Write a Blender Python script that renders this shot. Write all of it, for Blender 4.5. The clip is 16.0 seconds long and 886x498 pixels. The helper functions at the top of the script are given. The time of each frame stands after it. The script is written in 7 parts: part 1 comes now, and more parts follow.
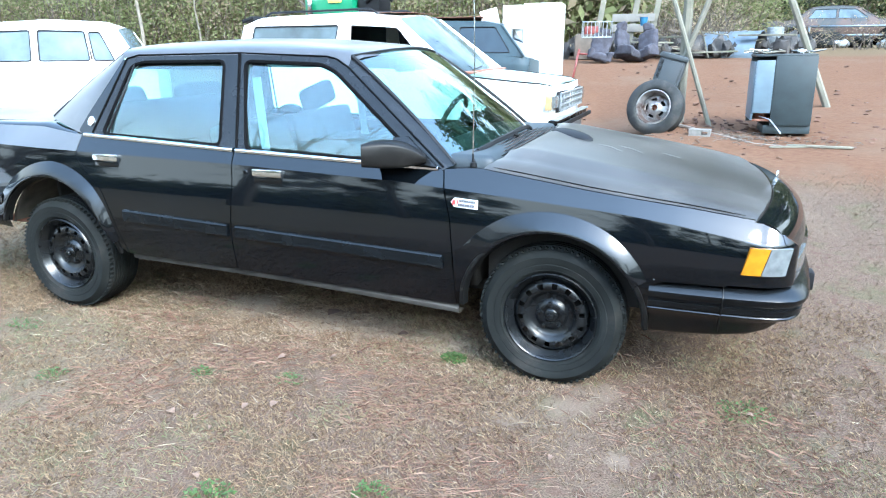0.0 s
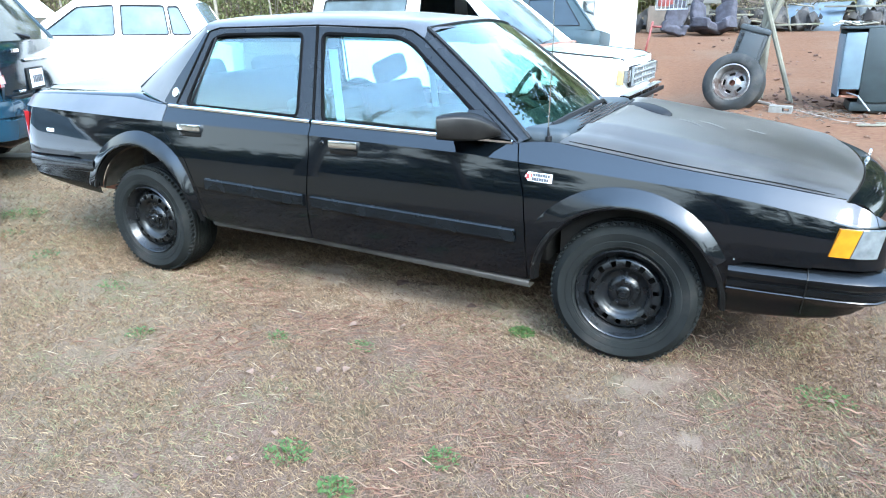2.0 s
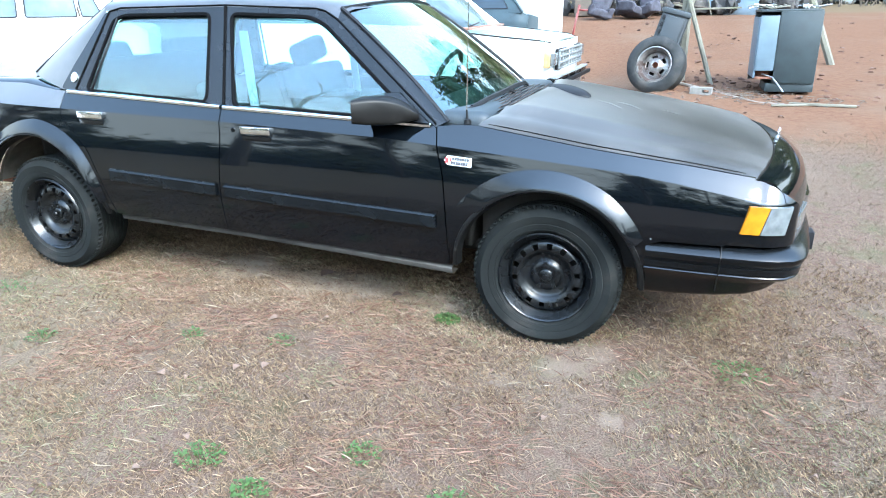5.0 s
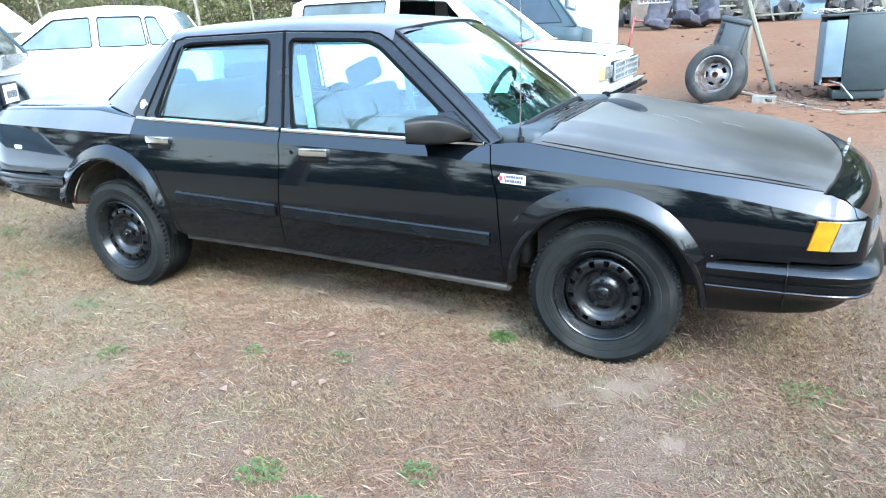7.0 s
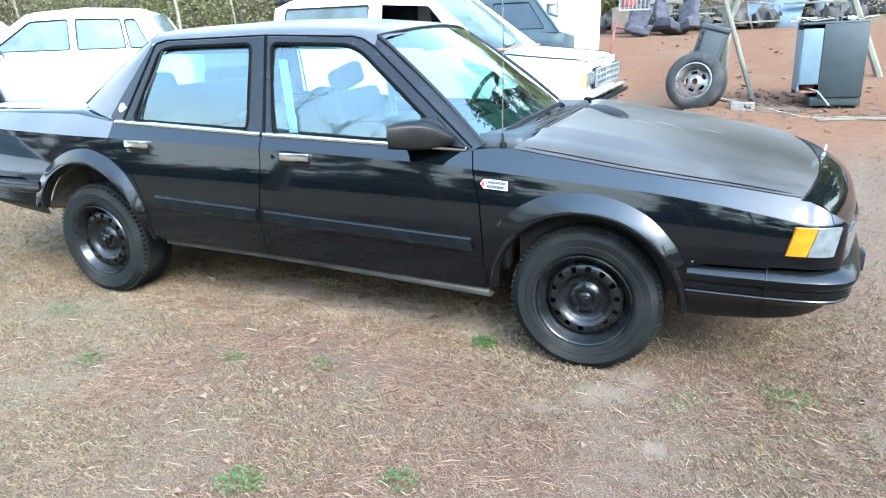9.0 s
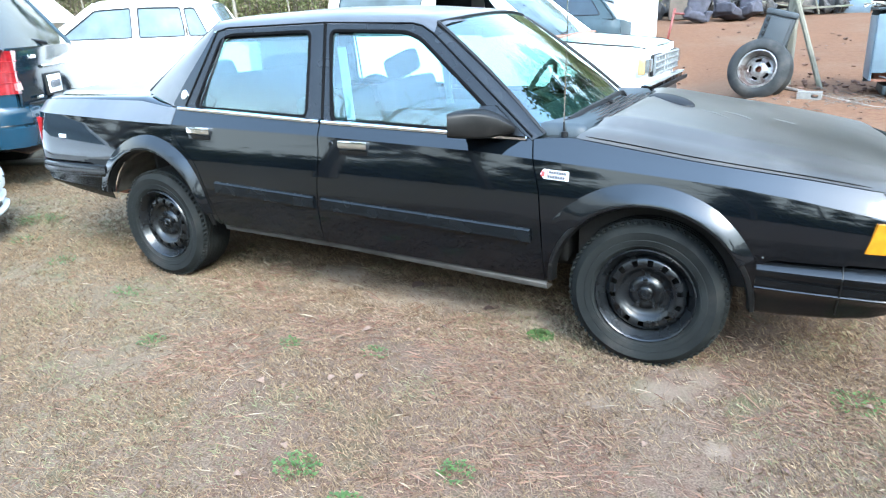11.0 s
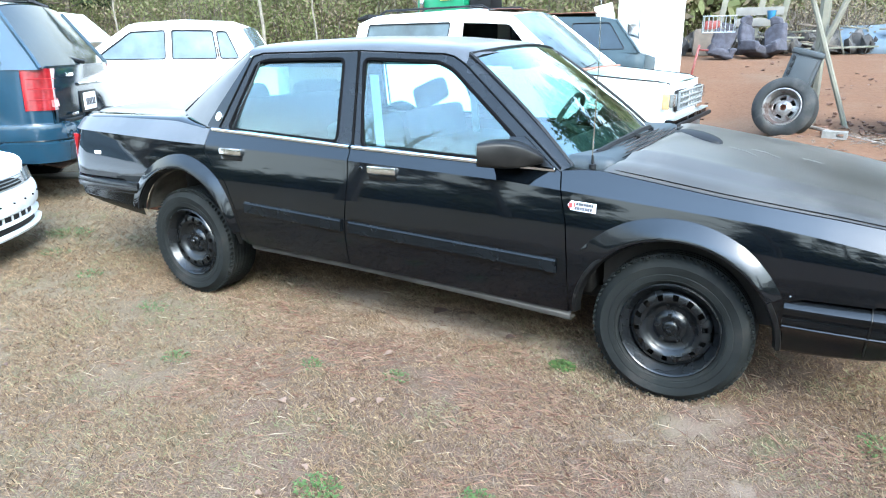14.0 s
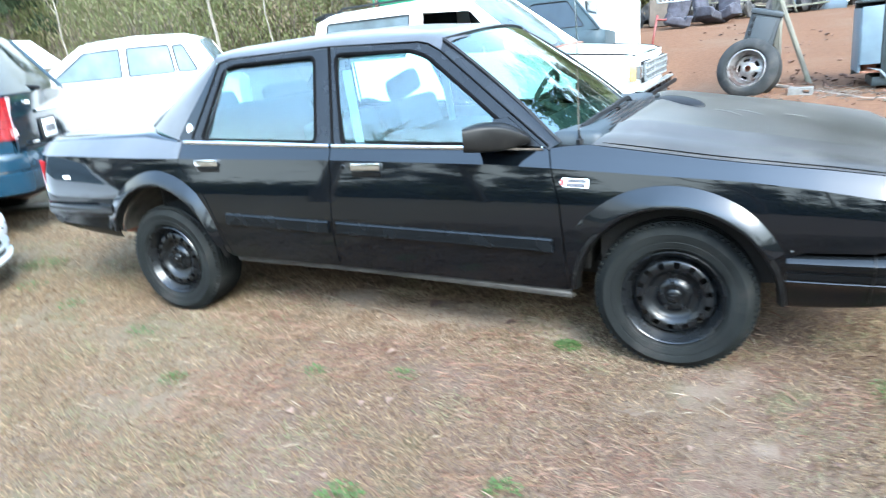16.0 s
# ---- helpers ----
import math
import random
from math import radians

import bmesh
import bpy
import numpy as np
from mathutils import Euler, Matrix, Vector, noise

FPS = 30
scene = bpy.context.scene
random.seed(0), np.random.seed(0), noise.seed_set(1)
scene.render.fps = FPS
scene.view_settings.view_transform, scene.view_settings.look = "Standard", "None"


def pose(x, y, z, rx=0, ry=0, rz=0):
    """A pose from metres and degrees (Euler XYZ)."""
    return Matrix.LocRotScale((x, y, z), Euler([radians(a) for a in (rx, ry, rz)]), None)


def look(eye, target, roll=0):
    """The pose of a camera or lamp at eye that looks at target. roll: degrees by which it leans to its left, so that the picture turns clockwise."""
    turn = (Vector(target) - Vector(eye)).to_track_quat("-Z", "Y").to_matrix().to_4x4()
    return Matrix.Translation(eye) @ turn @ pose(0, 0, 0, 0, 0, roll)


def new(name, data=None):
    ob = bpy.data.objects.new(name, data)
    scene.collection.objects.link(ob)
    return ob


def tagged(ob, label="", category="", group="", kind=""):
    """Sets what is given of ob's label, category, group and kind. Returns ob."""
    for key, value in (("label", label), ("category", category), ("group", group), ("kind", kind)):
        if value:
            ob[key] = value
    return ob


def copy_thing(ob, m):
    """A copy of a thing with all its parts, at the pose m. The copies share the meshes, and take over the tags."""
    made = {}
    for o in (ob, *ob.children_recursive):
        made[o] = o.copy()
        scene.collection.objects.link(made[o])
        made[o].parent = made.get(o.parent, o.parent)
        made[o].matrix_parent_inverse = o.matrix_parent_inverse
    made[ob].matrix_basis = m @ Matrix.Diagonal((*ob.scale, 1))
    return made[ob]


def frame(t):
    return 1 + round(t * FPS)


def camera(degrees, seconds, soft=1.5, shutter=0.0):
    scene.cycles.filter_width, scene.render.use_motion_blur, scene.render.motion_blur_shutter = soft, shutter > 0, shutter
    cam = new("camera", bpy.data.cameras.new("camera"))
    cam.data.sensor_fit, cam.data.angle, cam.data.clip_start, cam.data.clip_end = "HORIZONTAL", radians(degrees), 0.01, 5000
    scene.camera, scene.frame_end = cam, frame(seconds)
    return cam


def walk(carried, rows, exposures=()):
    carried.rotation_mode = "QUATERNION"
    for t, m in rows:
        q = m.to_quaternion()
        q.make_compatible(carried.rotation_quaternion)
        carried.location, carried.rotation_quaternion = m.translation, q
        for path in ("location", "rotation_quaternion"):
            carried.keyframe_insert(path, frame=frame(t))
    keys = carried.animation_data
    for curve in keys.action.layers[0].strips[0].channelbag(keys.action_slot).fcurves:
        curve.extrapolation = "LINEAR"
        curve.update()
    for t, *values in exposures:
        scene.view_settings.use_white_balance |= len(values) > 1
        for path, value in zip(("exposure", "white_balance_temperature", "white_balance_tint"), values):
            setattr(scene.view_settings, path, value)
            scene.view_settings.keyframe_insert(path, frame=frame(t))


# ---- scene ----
cam = camera(67.3, 16.0, soft=1.0, shutter=0.5)
PATH = [
    (0, (0.46, -2.518, 1.382), (-0.192, -0.718, 0.804), -0.3),
    (0.5, (0.446, -2.528, 1.389), (-0.182, -0.715, 0.825), -0.2),
    (1, (0.417, -2.554, 1.387), (-0.333, -0.803, 0.78), -0.8),
    (1.5, (0.416, -2.551, 1.388), (-0.384, -0.821, 0.781), -0.8),
    (2, (0.417, -2.552, 1.373), (-0.392, -0.84, 0.728), -0.5),
    (2.5, (0.435, -2.538, 1.373), (-0.362, -0.819, 0.734), -1.1),
    (3, (0.423, -2.532, 1.375), (-0.351, -0.802, 0.735), -0.1),
    (3.3, (0.425, -2.544, 1.373), (-0.367, -0.809, 0.769), 1.3),
    (3.5, (0.447, -2.532, 1.359), (-0.253, -0.776, 0.705), 1.6),
    (3.7, (0.452, -2.515, 1.355), (-0.206, -0.751, 0.68), 0.6),
    (5.8, (0.471, -2.452, 1.361), (-0.174, -0.687, 0.675), -0.7),
    (6, (0.469, -2.449, 1.363), (-0.193, -0.684, 0.695), -0.6),
    (6.5, (0.472, -2.453, 1.37), (-0.266, -0.711, 0.724), -1.2),
    (7, (0.467, -2.458, 1.372), (-0.328, -0.739, 0.729), -2.4),
    (7.5, (0.47, -2.445, 1.364), (-0.26, -0.711, 0.683), -2.0),
    (8, (0.474, -2.451, 1.372), (-0.246, -0.701, 0.723), -1.4),
    (8.5, (0.469, -2.451, 1.374), (-0.238, -0.694, 0.731), -1.8),
    (8.7, (0.469, -2.451, 1.374), (-0.252, -0.7, 0.745), -1.8),
    (10.8, (0.416, -2.442, 1.372), (-0.438, -0.755, 0.693), -2.2),
    (11, (0.412, -2.442, 1.372), (-0.459, -0.766, 0.712), -2.2),
    (11.5, (0.404, -2.433, 1.376), (-0.534, -0.782, 0.749), -3.4),
    (12, (0.393, -2.419, 1.377), (-0.594, -0.795, 0.756), -4.1),
    (12.5, (0.39, -2.436, 1.383), (-0.588, -0.802, 0.771), -3.4),
    (13, (0.391, -2.464, 1.387), (-0.556, -0.801, 0.809), -1.0),
    (13.5, (0.389, -2.47, 1.386), (-0.541, -0.795, 0.813), -0.9),
    (14, (0.385, -2.48, 1.383), (-0.537, -0.804, 0.799), -0.6),
    (14.5, (0.39, -2.498, 1.379), (-0.503, -0.815, 0.769), -0.6),
    (15, (0.404, -2.535, 1.372), (-0.441, -0.831, 0.753), -1.0),
    (15.5, (0.401, -2.547, 1.356), (-0.373, -0.827, 0.69), -0.1),
    (16, (0.297, -2.474, 1.359), (-0.561, -0.772, 0.754), -5.8),
]
walk(cam, [(t, look(eye, target, roll)) for t, eye, target, roll in PATH], exposures=[(0, 2.08, 6200, -1), (3, 2.12, 6250, -1), (7, 2.19, 6250, -1), (8.5, 2.19, 6300, -1), (12, 2.14, 6420, -1), (13.5, 2.08, 6480, -1), (14.5, 2.10, 6480, -1), (16, 2.22, 6440, -1)])

# ---- world, sun, exposure ----
world = bpy.data.worlds.new("overcast_sky")
scene.world = world
world.use_nodes = True
wn, wl = world.node_tree.nodes, world.node_tree.links
sky = wn.new("ShaderNodeTexSky")
sky.sky_type = "NISHITA"
sky.sun_disc = False
sky.sun_elevation, sky.sun_rotation = radians(41), radians(132)
sky.air_density, sky.dust_density, sky.ozone_density = 1.0, 0.5, 1.2
wcoord = wn.new("ShaderNodeTexCoord")
wnoise = wn.new("ShaderNodeTexNoise")
wnoise.inputs["Scale"].default_value = 2.6
wnoise.inputs["Detail"].default_value = 6
wramp = wn.new("ShaderNodeValToRGB")
wramp.color_ramp.elements[0].position, wramp.color_ramp.elements[1].position = 0.60, 0.90
wmix = wn.new("ShaderNodeMix")
wmix.data_type = "RGBA"
wmix.inputs["B"].default_value = (7.8, 8.8, 10.0, 1)
wl.new(wcoord.outputs["Generated"], wnoise.inputs["Vector"])
wl.new(wnoise.outputs["Fac"], wramp.inputs["Fac"])
wsep, whaze, wmax = wn.new("ShaderNodeSeparateXYZ"), wn.new("ShaderNodeMapRange"), wn.new("ShaderNodeMath")
wmax.operation = "MAXIMUM"
whaze.interpolation_type = "SMOOTHSTEP"
whaze.inputs["From Min"].default_value, whaze.inputs["From Max"].default_value = 0.30, 0.66
whaze.inputs["To Min"].default_value, whaze.inputs["To Max"].default_value = 1.0, 0.0
wl.new(wcoord.outputs["Generated"], wsep.inputs["Vector"])
wl.new(wsep.outputs["Z"], whaze.inputs["Value"])
wl.new(wramp.outputs["Color"], wmax.inputs[0])
wl.new(whaze.outputs["Result"], wmax.inputs[1])
wzen, wtop = wn.new("ShaderNodeMapRange"), wn.new("ShaderNodeMath")
wtop.operation = "MAXIMUM"
wzen.interpolation_type = "SMOOTHSTEP"
wzen.inputs["From Min"].default_value, wzen.inputs["From Max"].default_value = 0.80, 0.97
wzen.inputs["To Min"].default_value, wzen.inputs["To Max"].default_value = 0.20, 0.24
wl.new(wsep.outputs["Z"], wzen.inputs["Value"])
wl.new(wmax.outputs[0], wtop.inputs[0])
wl.new(wzen.outputs["Result"], wtop.inputs[1])
wside, wthin = wn.new("ShaderNodeMapRange"), wn.new("ShaderNodeVectorMath")
wthin.operation = "SCALE"
wside.interpolation_type = "SMOOTHSTEP"
wside.inputs["From Min"].default_value, wside.inputs["From Max"].default_value = -0.55, 0.12
wside.inputs["To Min"].default_value, wside.inputs["To Max"].default_value = 1.0, 0.75
wl.new(wsep.outputs["X"], wside.inputs["Value"])
wl.new(wtop.outputs[0], wmix.inputs["Factor"])
wgain = wn.new("ShaderNodeVectorMath")
wgain.operation = "SCALE"
wgain.inputs["Scale"].default_value = 4.2
wl.new(sky.outputs["Color"], wgain.inputs[0])
wl.new(wgain.outputs["Vector"], wmix.inputs["A"])
wl.new(wmix.outputs["Result"], wthin.inputs[0])
wl.new(wside.outputs["Result"], wthin.inputs["Scale"])
# the overcast glows broadly round the hidden sun
wdot, wpos, wpow, wglow, wlit = wn.new("ShaderNodeVectorMath"), wn.new("ShaderNodeMath"), wn.new("ShaderNodeMath"), wn.new("ShaderNodeMath"), wn.new("ShaderNodeVectorMath")
wdot.operation, wpos.operation, wpow.operation, wglow.operation, wlit.operation = "DOT_PRODUCT", "MAXIMUM", "POWER", "MULTIPLY_ADD", "SCALE"
wdot.inputs[1].default_value = Vector((0.56, -0.50, 0.66)).normalized()
wpos.inputs[1].default_value, wpow.inputs[1].default_value = 0.0, 3.0
wglow.inputs[1].default_value, wglow.inputs[2].default_value = 2.2, 1.0
wl.new(wcoord.outputs["Generated"], wdot.inputs[0])
wl.new(wdot.outputs["Value"], wpos.inputs[0])
wl.new(wpos.outputs[0], wpow.inputs[0])
wl.new(wpow.outputs[0], wglow.inputs[0])
wl.new(wthin.outputs["Vector"], wlit.inputs[0])
wl.new(wglow.outputs[0], wlit.inputs["Scale"])
wl.new(wlit.outputs["Vector"], wn["Background"].inputs["Color"])
wn["Background"].inputs["Strength"].default_value = 0.105
sun = new("sun", bpy.data.lights.new("sun", "SUN"))
sun.data.energy, sun.data.angle, sun.data.color = 1.5, radians(22), (1.0, 0.965, 0.92)
sun.matrix_world = look((0, 0, 0), (-0.56, 0.50, -0.66))


# ---- materials ----
def material(name, color, rough=0.5, metal=0.0, vary=0.25, size=8.0, bump=0.0, bump_size=60.0, coat=0.0, second=None,
             second_at=0.62, third=None, random=0.0, spec=0.5, transmit=0.0, rough_vary=0.1, coat_rough=0.06):
    """A surface with grain and larger stains in object space; second: stain colour, third: fine specks."""
    m = bpy.data.materials.new(name)
    m.use_nodes = True
    n, l = m.node_tree.nodes, m.node_tree.links
    b = n["Principled BSDF"]
    b.inputs["Metallic"].default_value = metal
    b.inputs["Coat Weight"].default_value = coat
    b.inputs["Coat Roughness"].default_value = coat_rough
    b.inputs["Specular IOR Level"].default_value = spec
    b.inputs["Transmission Weight"].default_value = transmit
    co = n.new("ShaderNodeTexCoord")
    big, fine = n.new("ShaderNodeTexNoise"), n.new("ShaderNodeTexNoise")
    for tex, s, d in ((big, size, 5), (fine, bump_size, 4)):
        tex.inputs["Scale"].default_value, tex.inputs["Detail"].default_value = s, d
        l.new(co.outputs["Object"], tex.inputs["Vector"])
    def mixer(fac, a, c):
        x = n.new("ShaderNodeMix")
        x.data_type = "RGBA"
        l.new(fac, x.inputs["Factor"])
        for key, v in (("A", a), ("B", c)):
            if isinstance(v, tuple):
                x.inputs[key].default_value = (*v, 1)
            else:
                l.new(v, x.inputs[key])
        return x.outputs["Result"]
    def ramp(src, lo, hi):
        r = n.new("ShaderNodeMapRange")
        r.inputs["From Min"].default_value, r.inputs["From Max"].default_value = lo, hi
        l.new(src, r.inputs["Value"])
        return r.outputs["Result"]
    dark = tuple(c * (1 - vary) for c in color)
    light = tuple(min(c * (1 + vary), 0.95) for c in color)
    out = mixer(ramp(big.outputs["Fac"], 0.3, 0.7), dark, light)
    if third:
        out = mixer(ramp(fine.outputs["Fac"], 0.55, 0.72), out, third)
    if second:
        stain = n.new("ShaderNodeTexNoise")
        stain.inputs["Scale"].default_value, stain.inputs["Detail"].default_value = size * 0.45, 8
        stain.inputs["Roughness"].default_value = 0.65
        l.new(co.outputs["Object"], stain.inputs["Vector"])
        out = mixer(ramp(stain.outputs["Fac"], second_at - 0.06, second_at + 0.06), out, second)
    if random:
        info = n.new("ShaderNodeObjectInfo")
        hsv = n.new("ShaderNodeHueSaturation")
        l.new(out, hsv.inputs["Color"])
        r = n.new("ShaderNodeMapRange")
        r.inputs["To Min"].default_value, r.inputs["To Max"].default_value = 1 - random, 1 + random
        l.new(info.outputs["Random"], r.inputs["Value"])
        l.new(r.outputs["Result"], hsv.inputs["Value"])
        out = hsv.outputs["Color"]
    l.new(out, b.inputs["Base Color"])
    rr = n.new("ShaderNodeMapRange")
    rr.inputs["To Min"].default_value, rr.inputs["To Max"].default_value = max(rough - rough_vary, 0.02), min(rough + rough_vary, 1)
    l.new(big.outputs["Fac"], rr.inputs["Value"])
    l.new(rr.outputs["Result"], b.inputs["Roughness"])
    if bump:
        bp = n.new("ShaderNodeBump")
        bp.inputs["Strength"].default_value, bp.inputs["Distance"].default_value = bump, 0.01
        l.new(fine.outputs["Fac"], bp.inputs["Height"])
        l.new(bp.outputs["Normal"], b.inputs["Normal"])
    return m


def clear_glass(name, tint, rough=0.0, dust=0.0, film=(0.55, 0.62, 0.66), base=0.075, power=4.0):
    """A thin automobile pane: a dielectric sheet seen through, tinted."""
    m = bpy.data.materials.new(name)
    m.use_nodes = True
    n, l = m.node_tree.nodes, m.node_tree.links
    n.remove(n["Principled BSDF"])
    tr, gl, lw, mx = n.new("ShaderNodeBsdfTransparent"), n.new("ShaderNodeBsdfGlossy"), n.new("ShaderNodeLayerWeight"), n.new("ShaderNodeMixShader")
    pw, fr = n.new("ShaderNodeMath"), n.new("ShaderNodeMath")
    pw.operation, fr.operation = "POWER", "MULTIPLY_ADD"
    lw.inputs["Blend"].default_value, pw.inputs[1].default_value = 0.5, power
    fr.inputs[1].default_value, fr.inputs[2].default_value = 0.96 - base, base
    l.new(lw.outputs["Facing"], pw.inputs[0])
    l.new(pw.outputs[0], fr.inputs[0])
    tr.inputs["Color"].default_value = (*tint, 1)
    gl.inputs["Roughness"].default_value = rough
    gl.inputs["Color"].default_value = (0.86, 0.98, 1.0, 1)
    l.new(fr.outputs[0], mx.inputs["Fac"])
    l.new(tr.outputs["BSDF"], mx.inputs[1])
    l.new(gl.outputs["BSDF"], mx.inputs[2])
    if not dust:
        l.new(mx.outputs["Shader"], n["Material Output"].inputs["Surface"])
        return m
    # a thin film on old glass: dust, its colour also carrying reflected sky haze
    co, nz, rg, df, md = n.new("ShaderNodeTexCoord"), n.new("ShaderNodeTexNoise"), n.new("ShaderNodeMapRange"), n.new("ShaderNodeBsdfDiffuse"), n.new("ShaderNodeMixShader")
    nz.inputs["Scale"].default_value, nz.inputs["Detail"].default_value = 5, 6
    rg.inputs["From Min"].default_value, rg.inputs["From Max"].default_value = 0.3, 0.75
    rg.inputs["To Min"].default_value, rg.inputs["To Max"].default_value = dust * 0.6, dust * 1.4
    df.inputs["Color"].default_value = (*film, 1)
    l.new(co.outputs["Object"], nz.inputs["Vector"])
    l.new(nz.outputs["Fac"], rg.inputs["Value"])
    l.new(rg.outputs["Result"], md.inputs["Fac"])
    l.new(mx.outputs["Shader"], md.inputs[1])
    l.new(df.outputs["BSDF"], md.inputs[2])
    l.new(md.outputs["Shader"], n["Material Output"].inputs["Surface"])
    return m


M = {}
M["black"] = material("black_paint", (0.0018, 0.0026, 0.0036), 0.05, vary=0.3, size=3, bump=0.055, bump_size=3.5, rough_vary=0.015, spec=0.52)
M["hood"] = material("faded_black_paint", (0.045, 0.0410, 0.0370), 0.34, vary=0.4, size=2.5, bump=0.05, bump_size=5, coat=0.06, coat_rough=0.2, second=(0.082, 0.075, 0.068), second_at=0.60, spec=0.30)
M["scuff"] = material("pale_scuff", (0.14, 0.14, 0.14), 0.8, vary=0.3, size=20)
M["bumper"] = material("satin_black_bumper", (0.0035, 0.004, 0.0045), 0.2, vary=0.3, size=5, bump=0.04, bump_size=30, second=(0.0085, 0.0092, 0.0098), second_at=0.66, spec=0.32)
M["flare"] = material("glossy_black_trim", (0.003, 0.0036, 0.0045), 0.10, vary=0.3, size=6, spec=0.45)
M["lip"] = material("dusty_rolled_lip", (0.006, 0.006, 0.006), 0.4, vary=0.5, size=26, second=(0.10, 0.095, 0.088), second_at=0.70, spec=0.2)
M["frame"] = material("satin_black_frame", (0.008, 0.009, 0.0105), 0.26, vary=0.3, size=6, spec=0.28)
# paler base: dulled clear coat, with the sky's sheen put into the colour
M["semi"] = material("dulled_sky_pale_black_paint", (0.0432, 0.0432, 0.04608), 0.36, vary=0.3, size=2.5, bump=0.02, bump_size=6, second=(0.0672, 0.0672, 0.06912), second_at=0.62, coat=0.5, coat_rough=0.22)
M["rubber_trim"] = material("grey_black_rubber_strip", (0.004, 0.005, 0.006), 0.26, vary=0.3, size=9, bump=0.04, spec=0.22)
M["mirror_black"] = material("dusty_mirror_plastic", (0.0075, 0.007, 0.0065), 0.40, vary=0.4, size=12, bump=0.05, second=(0.017, 0.0155, 0.014), second_at=0.62, spec=0.16)
M["matte_black"] = material("matte_black_plastic", (0.009, 0.009, 0.010), 0.55, vary=0.3, size=10, spec=0.2)
M["gap"] = material("dark_underbody", (0.010, 0.009, 0.008), 0.9, vary=0.4, size=6, bump=0.2)
M["gap_black"] = material("black_rubber_seal", (0.0025, 0.0025, 0.0028), 0.7, vary=0.3, size=20, spec=0.05)
M["liner"] = material("dusty_wheel_well", (0.0975, 0.08625, 0.07125), 0.95, vary=0.5, size=9, bump=0.3)
M["tyre"] = material("worn_tyre_rubber", (0.0105, 0.0118, 0.0115), 0.72, vary=0.4, size=7, bump=0.16, second=(0.026, 0.024, 0.022), second_at=0.60, spec=0.10)
M["steel"] = material("black_steel_wheel", (0.0055, 0.0062, 0.007), 0.27, vary=0.4, size=12, bump=0.05, second=(0.0140, 0.0132, 0.0125), second_at=0.66, spec=0.34)
M["chrome"] = material("weathered_chrome", (0.75, 0.76, 0.78), 0.16, metal=1.0, vary=0.15, size=30)
M["glass"] = clear_glass("tinted_side_glass", (0.58, 0.85, 0.86), dust=0.045, film=(0.44, 0.66, 0.72), base=0.115)
M["windscreen"] = clear_glass("green_windscreen", (0.42, 0.64, 0.56), base=0.15, power=2.5)
M["far_glass"] = material("dim_vehicle_glass", (0.075, 0.102, 0.115), 0.07, vary=0.5, size=2, spec=0.35)
M["dark_glass"] = material("dark_vehicle_glass", (0.012, 0.018, 0.022), 0.05, vary=0.3, size=2, spec=0.45)
M["cloth"] = material("blue_grey_velour", (0.016, 0.030, 0.034), 0.95, vary=0.25, size=14)
M["interior"] = material("dark_blue_vinyl", (0.0168, 0.024, 0.0288), 0.6, vary=0.25, size=8)
M["belt"] = material("pale_seat_belt", (0.24, 0.315, 0.375), 0.8, vary=0.1, size=30)
M["amber"] = material("amber_lens", (0.375, 0.1425, 0.0075), 0.2, vary=0.2, size=30, coat=0.6)
M["orange_lens"] = material("orange_lens", (0.42, 0.07, 0.014), 0.2, vary=0.2, size=30, coat=0.3)
M["pale_amber"] = material("faded_amber_lens", (0.375, 0.27, 0.135), 0.2, vary=0.2, size=30)
M["clear_lens"] = material("clear_lens", (0.11, 0.12, 0.123), 0.15, vary=0.3, size=25, coat=0.7)
M["red_lens"] = material("red_lens", (0.16, 0.006, 0.009), 0.14, vary=0.25, size=20, coat=0.35)
M["bright_red"] = material("bright_red_lens", (0.26, 0.014, 0.018), 0.2, vary=0.2, size=30, coat=0.2)
M["pale_red"] = material("pale_red_lens", (0.30, 0.07, 0.07), 0.15, vary=0.2, size=30, coat=0.8)
M["rust_flap"] = material("rusted_brown_sheet", (0.10, 0.062, 0.042), 0.8, vary=0.4, size=9, bump=0.1)
M["gate_paint"] = material("near_black_blue_paint", (0.006, 0.014, 0.022), 0.1, vary=0.3, size=3, spec=0.4)
M["white_paint"] = material("chalky_white_paint", (0.80, 0.80, 0.78), 0.30, vary=0.05, size=3, coat=0.4, second=(0.66, 0.65, 0.62), second_at=0.70)
M["patina"] = material("worn_white_and_green_paint", (0.2095, 0.2774, 0.2588), 0.42, vary=0.25, size=3, second=(0.06162, 0.1479, 0.1479), second_at=0.54, third=(0.4437, 0.3944, 0.3574))
M["rust"] = material("rust", (0.176, 0.068, 0.04), 0.9, vary=0.4, size=9, bump=0.3, second=(0.272, 0.16, 0.12), second_at=0.58)
M["blue_paint"] = material("dark_blue_metallic_paint", (0.009, 0.028, 0.046), 0.10, metal=0.0, vary=0.2, size=3, bump=0.03, bump_size=3, coat=0.25, coat_rough=0.05, spec=0.5)
M["slate_paint"] = material("slate_blue_paint", (0.02625, 0.04125, 0.04875), 0.5, vary=0.2, size=3, second=(0.01875, 0.0225, 0.024), spec=0.2, second_at=0.66)
M["grey_trim"] = material("silver_grey_plastic", (0.26, 0.28, 0.29), 0.4, metal=0.4, vary=0.25, size=16)
M["wood"] = material("weathered_lumber", (0.1333, 0.124, 0.0961), 0.9, vary=0.25, size=5, bump=0.25, second=(0.0992, 0.1054, 0.0713), second_at=0.60)
